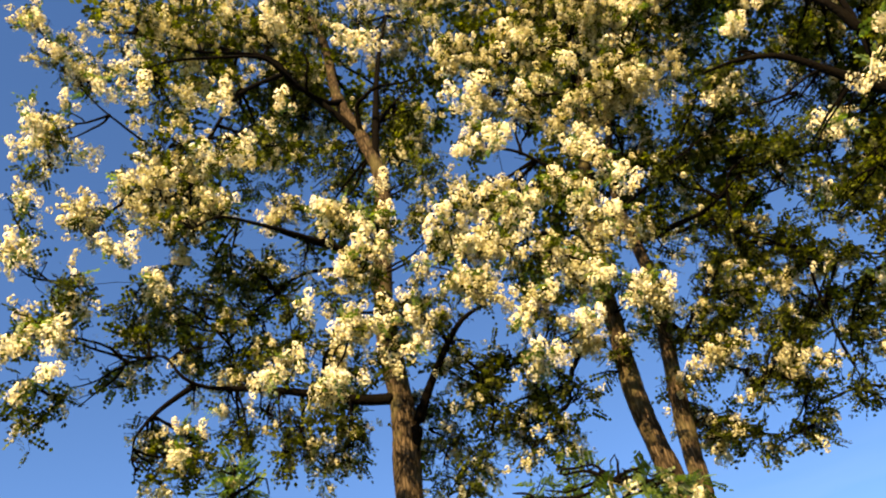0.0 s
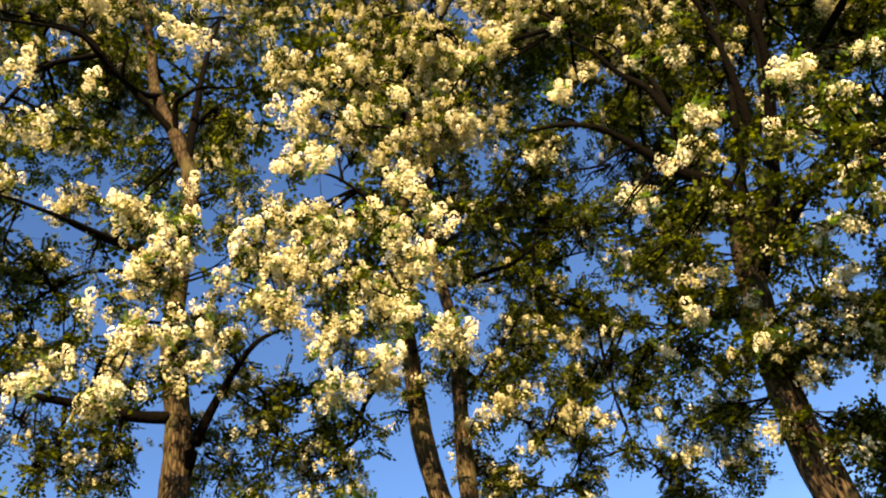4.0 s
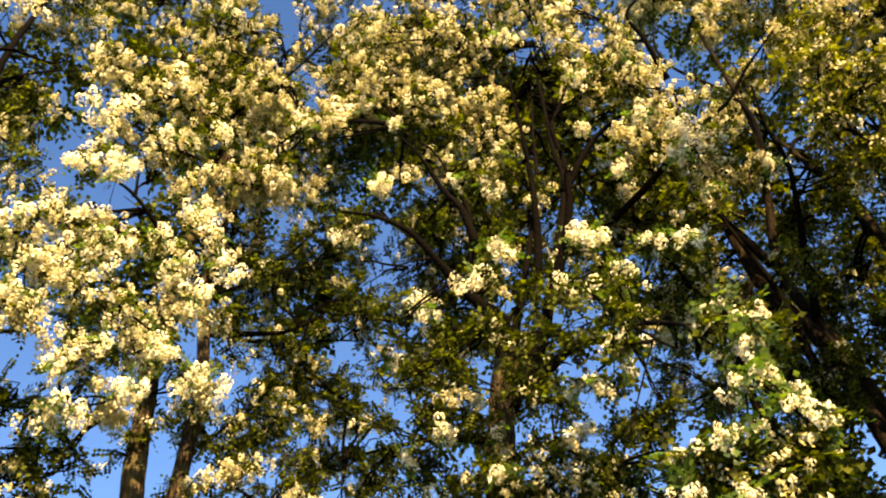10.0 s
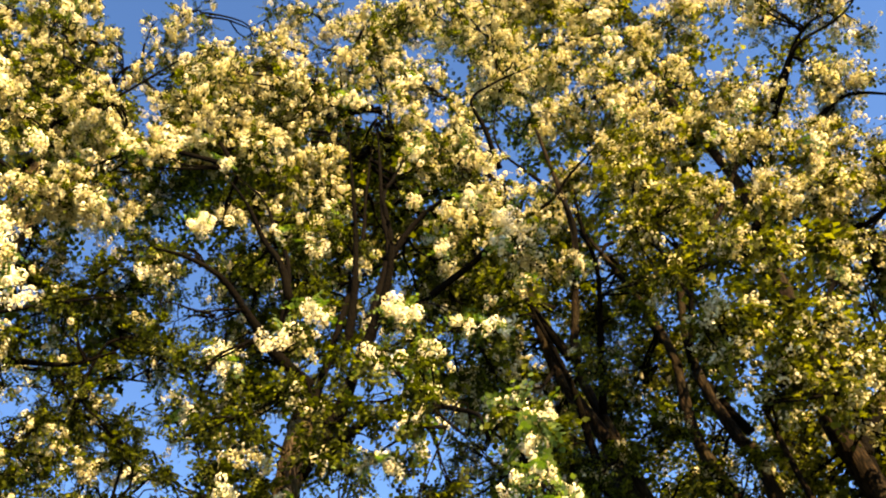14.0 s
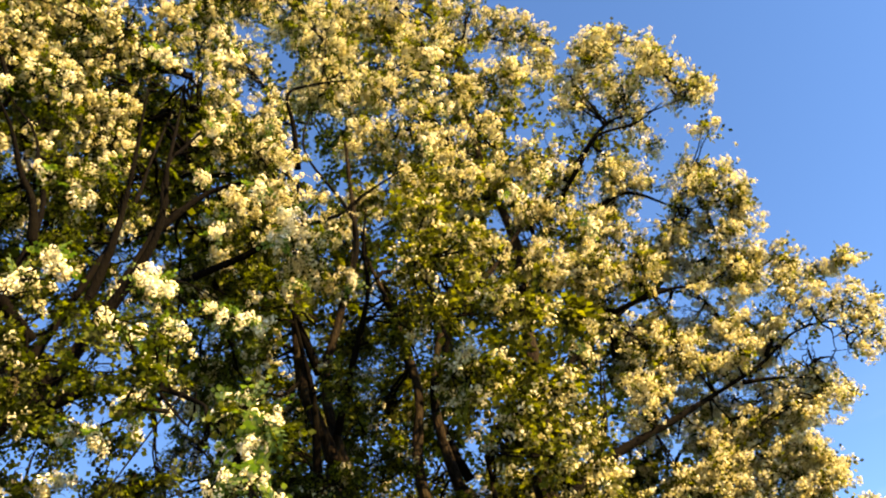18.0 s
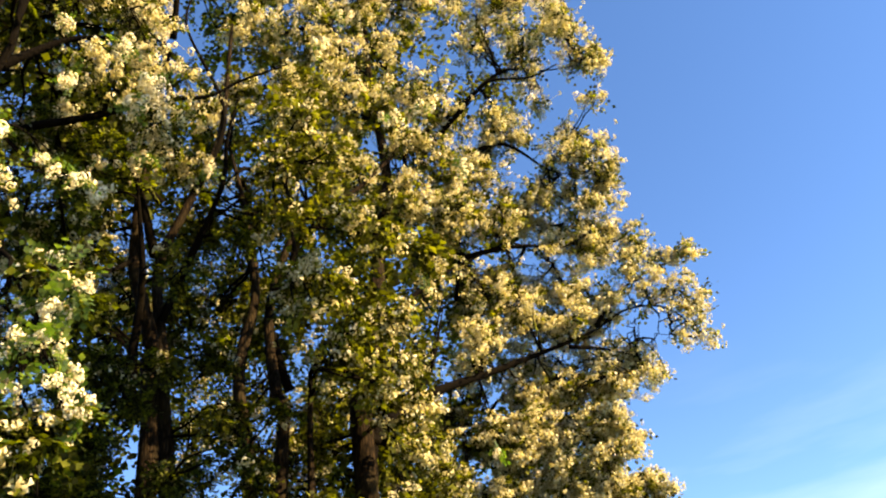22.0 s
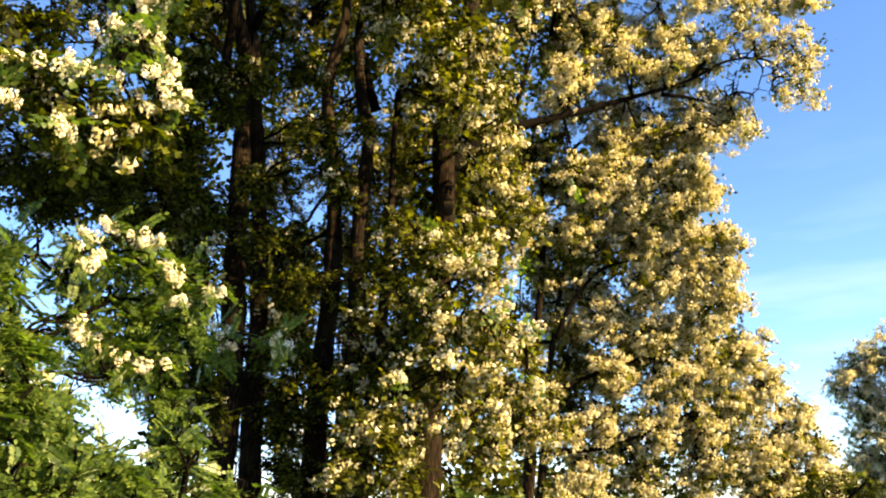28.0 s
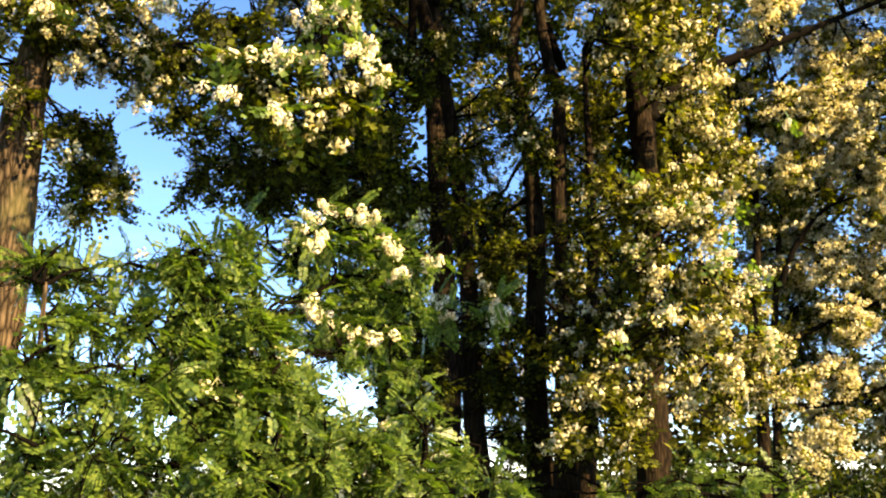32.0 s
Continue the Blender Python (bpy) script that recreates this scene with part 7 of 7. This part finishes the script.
I_HANG += [(-1.25, 6.63, 2.95, 0.1), (-1.2, 6.81, 2.85, 0.08), (-0.75, 6.45, 2.86, 0.08), (-0.73, 6.9, 2.87, 0.11)]

# ---- ground ----
def ground():
    n = 60
    g = np.linspace(-1, 1, n)
    g = np.sign(g) * np.abs(g) ** 2.6 * 1500
    X, Y = np.meshgrid(g, g + 8)
    Z = 0.05 * np.sin(X * 0.35) * np.cos(Y * 0.27) * np.exp(-(X**2 + Y**2) / 6000)
    v = np.stack([X, Y, Z - 0.02], -1).reshape(-1, 3)
    i = (np.arange(n - 1)[:, None] * n + np.arange(n - 1)).ravel()
    f = np.stack([i, i + 1, i + n + 1, i + n], 1)
    return tagged(new("ground", mesh_of("ground", v, f, MEADOW, smooth=True)), label="rough green meadow under and behind the trees", category="ground", kind="structure")


ground()


def grass(count):
    """Blades of uneven length over the stretch of meadow that shows between the stems."""
    x, y = rng.uniform(-9, 11, count), rng.uniform(7.5, 30, count)
    h = rng.uniform(0.15, 0.6, count) * (0.7 + 0.5 * np.sin(x * 1.3) * np.cos(y * 0.9))
    a = rng.uniform(0, 6.3, count)
    lean = rng.normal(0, 0.25, (count, 2)) * h[:, None]
    w = 0.008 + 0.01 * rng.uniform(size=count)
    b = np.stack([x, y, np.full(count, -0.05)], 1)
    d = np.stack([np.cos(a) * w, np.sin(a) * w, 0 * w], 1)
    tip = b + np.stack([lean[:, 0], lean[:, 1], h], 1)
    mid = b + np.stack([lean[:, 0] * 0.3, lean[:, 1] * 0.3, h * 0.55], 1)
    v = np.stack([b - d, b + d, mid + d * 0.8, mid - d * 0.8, tip], 1).reshape(-1, 3)
    o = np.arange(count)[:, None] * 5
    f = np.concatenate([o + [0, 1, 2], o + [0, 2, 3], o + [3, 2, 4]])
    return tagged(new("grass", mesh_of("grass", v, f, GRASS)), label="long rough grass between the tree stems", category="grass", kind="stuff")


grass(15000)

# ---- the trees ----
SIDE = ["tall black locust tree with furrowed bark, full of cream flowers", "slender black locust tree, its furrowed stem coloured dark for shade", "slender black locust tree standing close beside its neighbour"]
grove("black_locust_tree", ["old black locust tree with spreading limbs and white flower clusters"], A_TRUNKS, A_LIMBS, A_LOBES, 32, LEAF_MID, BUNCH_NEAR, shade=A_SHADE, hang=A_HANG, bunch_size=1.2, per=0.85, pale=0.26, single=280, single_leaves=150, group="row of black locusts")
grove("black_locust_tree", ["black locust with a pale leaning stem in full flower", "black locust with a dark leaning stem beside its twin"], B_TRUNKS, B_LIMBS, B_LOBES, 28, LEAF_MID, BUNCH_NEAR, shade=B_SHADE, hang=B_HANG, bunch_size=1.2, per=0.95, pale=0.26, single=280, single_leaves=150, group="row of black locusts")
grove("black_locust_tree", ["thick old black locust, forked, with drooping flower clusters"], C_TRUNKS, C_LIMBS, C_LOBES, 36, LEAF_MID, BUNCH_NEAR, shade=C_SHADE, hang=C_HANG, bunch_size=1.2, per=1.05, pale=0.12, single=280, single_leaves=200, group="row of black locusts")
grove("black_locust_tree", SIDE, D_TRUNKS, D_LIMBS, D_LOBES, 24, LEAF_MID, BUNCH_FAR, shade=D_SHADE, hang=D_HANG, skin=SHADED_BARK, leaves=4.5, per=2.2, clump=1.8, single=150, single_leaves=80, group="row of black locusts", furrow=0.12)
grove("black_locust_tree", SIDE, E_TRUNKS, E_LIMBS, E_LOBES, 24, LEAF_FAR, BUNCH_FAR, leaf_mat=SUNLIT_LEAF, shade=E_SHADE, hang=E_HANG, skin=SHADED_BARK, leaves=4.5, per=2.6, clump=1.8, single=150, single_leaves=80, group="row of black locusts", furrow=0.12)
grove("black_locust_tree", SIDE, F_TRUNKS, F_LIMBS, F_LOBES, 16, LEAF_FAR, BUNCH_FAR, leaf_mat=SUNLIT_LEAF, clear=False, shade=F_SHADE, skin=SHADED_BARK, leaves=4.5, per=2.7, clump=2, group="row of black locusts")
grove("black_locust_tree", ["distant rounded tree with pale flowers standing apart"], H_TRUNKS, H_LIMBS, H_LOBES, 12, LEAF_FAR, BUNCH_FAR, sprays=0.9, leaf_size=0.4, leaves=4.0, bunch_size=1.6, twig=0.6, clear=False)


def shading_tree():
    """A tall narrow tree, never in view, added so that its shadow falls on the dark stems."""
    x, y = 9.9, 0.75
    trunk = (0.22, 0.05, [(x, y, -0.15), (x + 0.1, y, 3.0), (x - 0.1, y + 0.1, 8.0), (x, y, 13.0), (x + 0.1, y - 0.1, 17.0)])
    r = np.random.default_rng(8)
    lobes = []
    for z in np.arange(10.4, 16.8, 0.8):
        wide = 1.2 * math.sin(math.pi * (0.14 + 0.72 * (z - 10.4) / 6.4)) ** 0.6
        for a in range(5):
            q = 1.257 * a + r.uniform(0, 1.2)
            lobes.append((x + wide * math.cos(q), y + wide * math.sin(q), z + r.uniform(-0.3, 0.3), r.uniform(0.6, 0.8), 0.15, 1.0))
    grove("black_locust_tree", ["unseen tall narrow black locust with a dense leafy crown, added for its shadow"], [trunk], [], lobes, 16, LEAF_FAR, BUNCH_FAR, leaf_size=0.45, sprays=0.3, twig=0.5, group="row of black locusts")


shading_tree()
grove("young_locust", ["young black locust with bright green feathery leaves"], I_TRUNKS, I_LIMBS, I_LOBES, 10, LEAF_NEAR, BUNCH_NEAR, hang=I_HANG, single=60, single_leaves=280, leaf_mat=FRESH, category="sapling", group="young locusts", furrow=0.03, clear=False, sprays=2.8, leaf_size=0.22, leaves=5.5, per=0.5, twig=0.4)
grove("young_locust", ["thin sapling top with fresh green leaves"], J_TRUNKS, J_LIMBS, J_LOBES, 8, LEAF_NEAR, BUNCH_NEAR, single_leaves=200, leaf_mat=FRESH, category="sapling", group="young locusts", furrow=0.03, clear=False, leaf_size=0.2, sprays=0.5)
grove("shrub", ["low green shrub under the trees"], K_TRUNKS, K_LIMBS, K_LOBES, 8, LEAF_NEAR, BUNCH_NEAR, single_leaves=250, leaf_mat=FRESH, category="shrub", furrow=0.03, clear=False, sprays=0.6)
grove("shrub", ["dark leafy bush at the foot of the flowering trees"], G_TRUNKS, [], G_LOBES, 8, LEAF_MID, BUNCH_FAR, leaf_mat=LEAF, category="shrub", furrow=0.03, clear=False, sprays=0.9)


def hedge():
    """A long dark hedge at the far side of the meadow."""
    r = np.random.default_rng(3)
    lobes = [(x, 42 + r.uniform(-1, 1), h * q, 1.1, 0.0, 0.5) for x in np.arange(-30, 30, 1.5) for h in [(2.1 + 0.5 * math.sin(x * 0.7) + (1.5 if x > 3 else 0)) * 0.66] for q in (0.45, 1.0)]
    lobes += [(x + r.uniform(-0.3, 0.3), 23 + r.uniform(-1, 1), h, 0.8, 0.0, 0.6) for x in np.arange(0.5, 26, 1.0) for h in (0.35, 1.1 + 0.3 * math.sin(x), 1.2 + 1.2 * math.exp(-((x - 3.7) / 2.2) ** 2))]
    own, lf, own_s, bf, own_b, wv, wf = foliage(lobes, [(l[0], l[1], 0.1) for l in lobes], sprays=0.12, leaf_size=0.75, twig=0.8)
    ob = tagged(new("hedge"), label="dark hedge and undergrowth along the edge of the meadow", category="hedge")
    under("fine_branching", mesh_of("fine_branching", wv, wf, SHADED_TWIG), ob, kind="stuff")
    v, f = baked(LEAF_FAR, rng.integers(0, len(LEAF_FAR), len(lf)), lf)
    under("foliage", mesh_of("foliage", v, f, LEAF), ob, kind="stuff")


hedge()
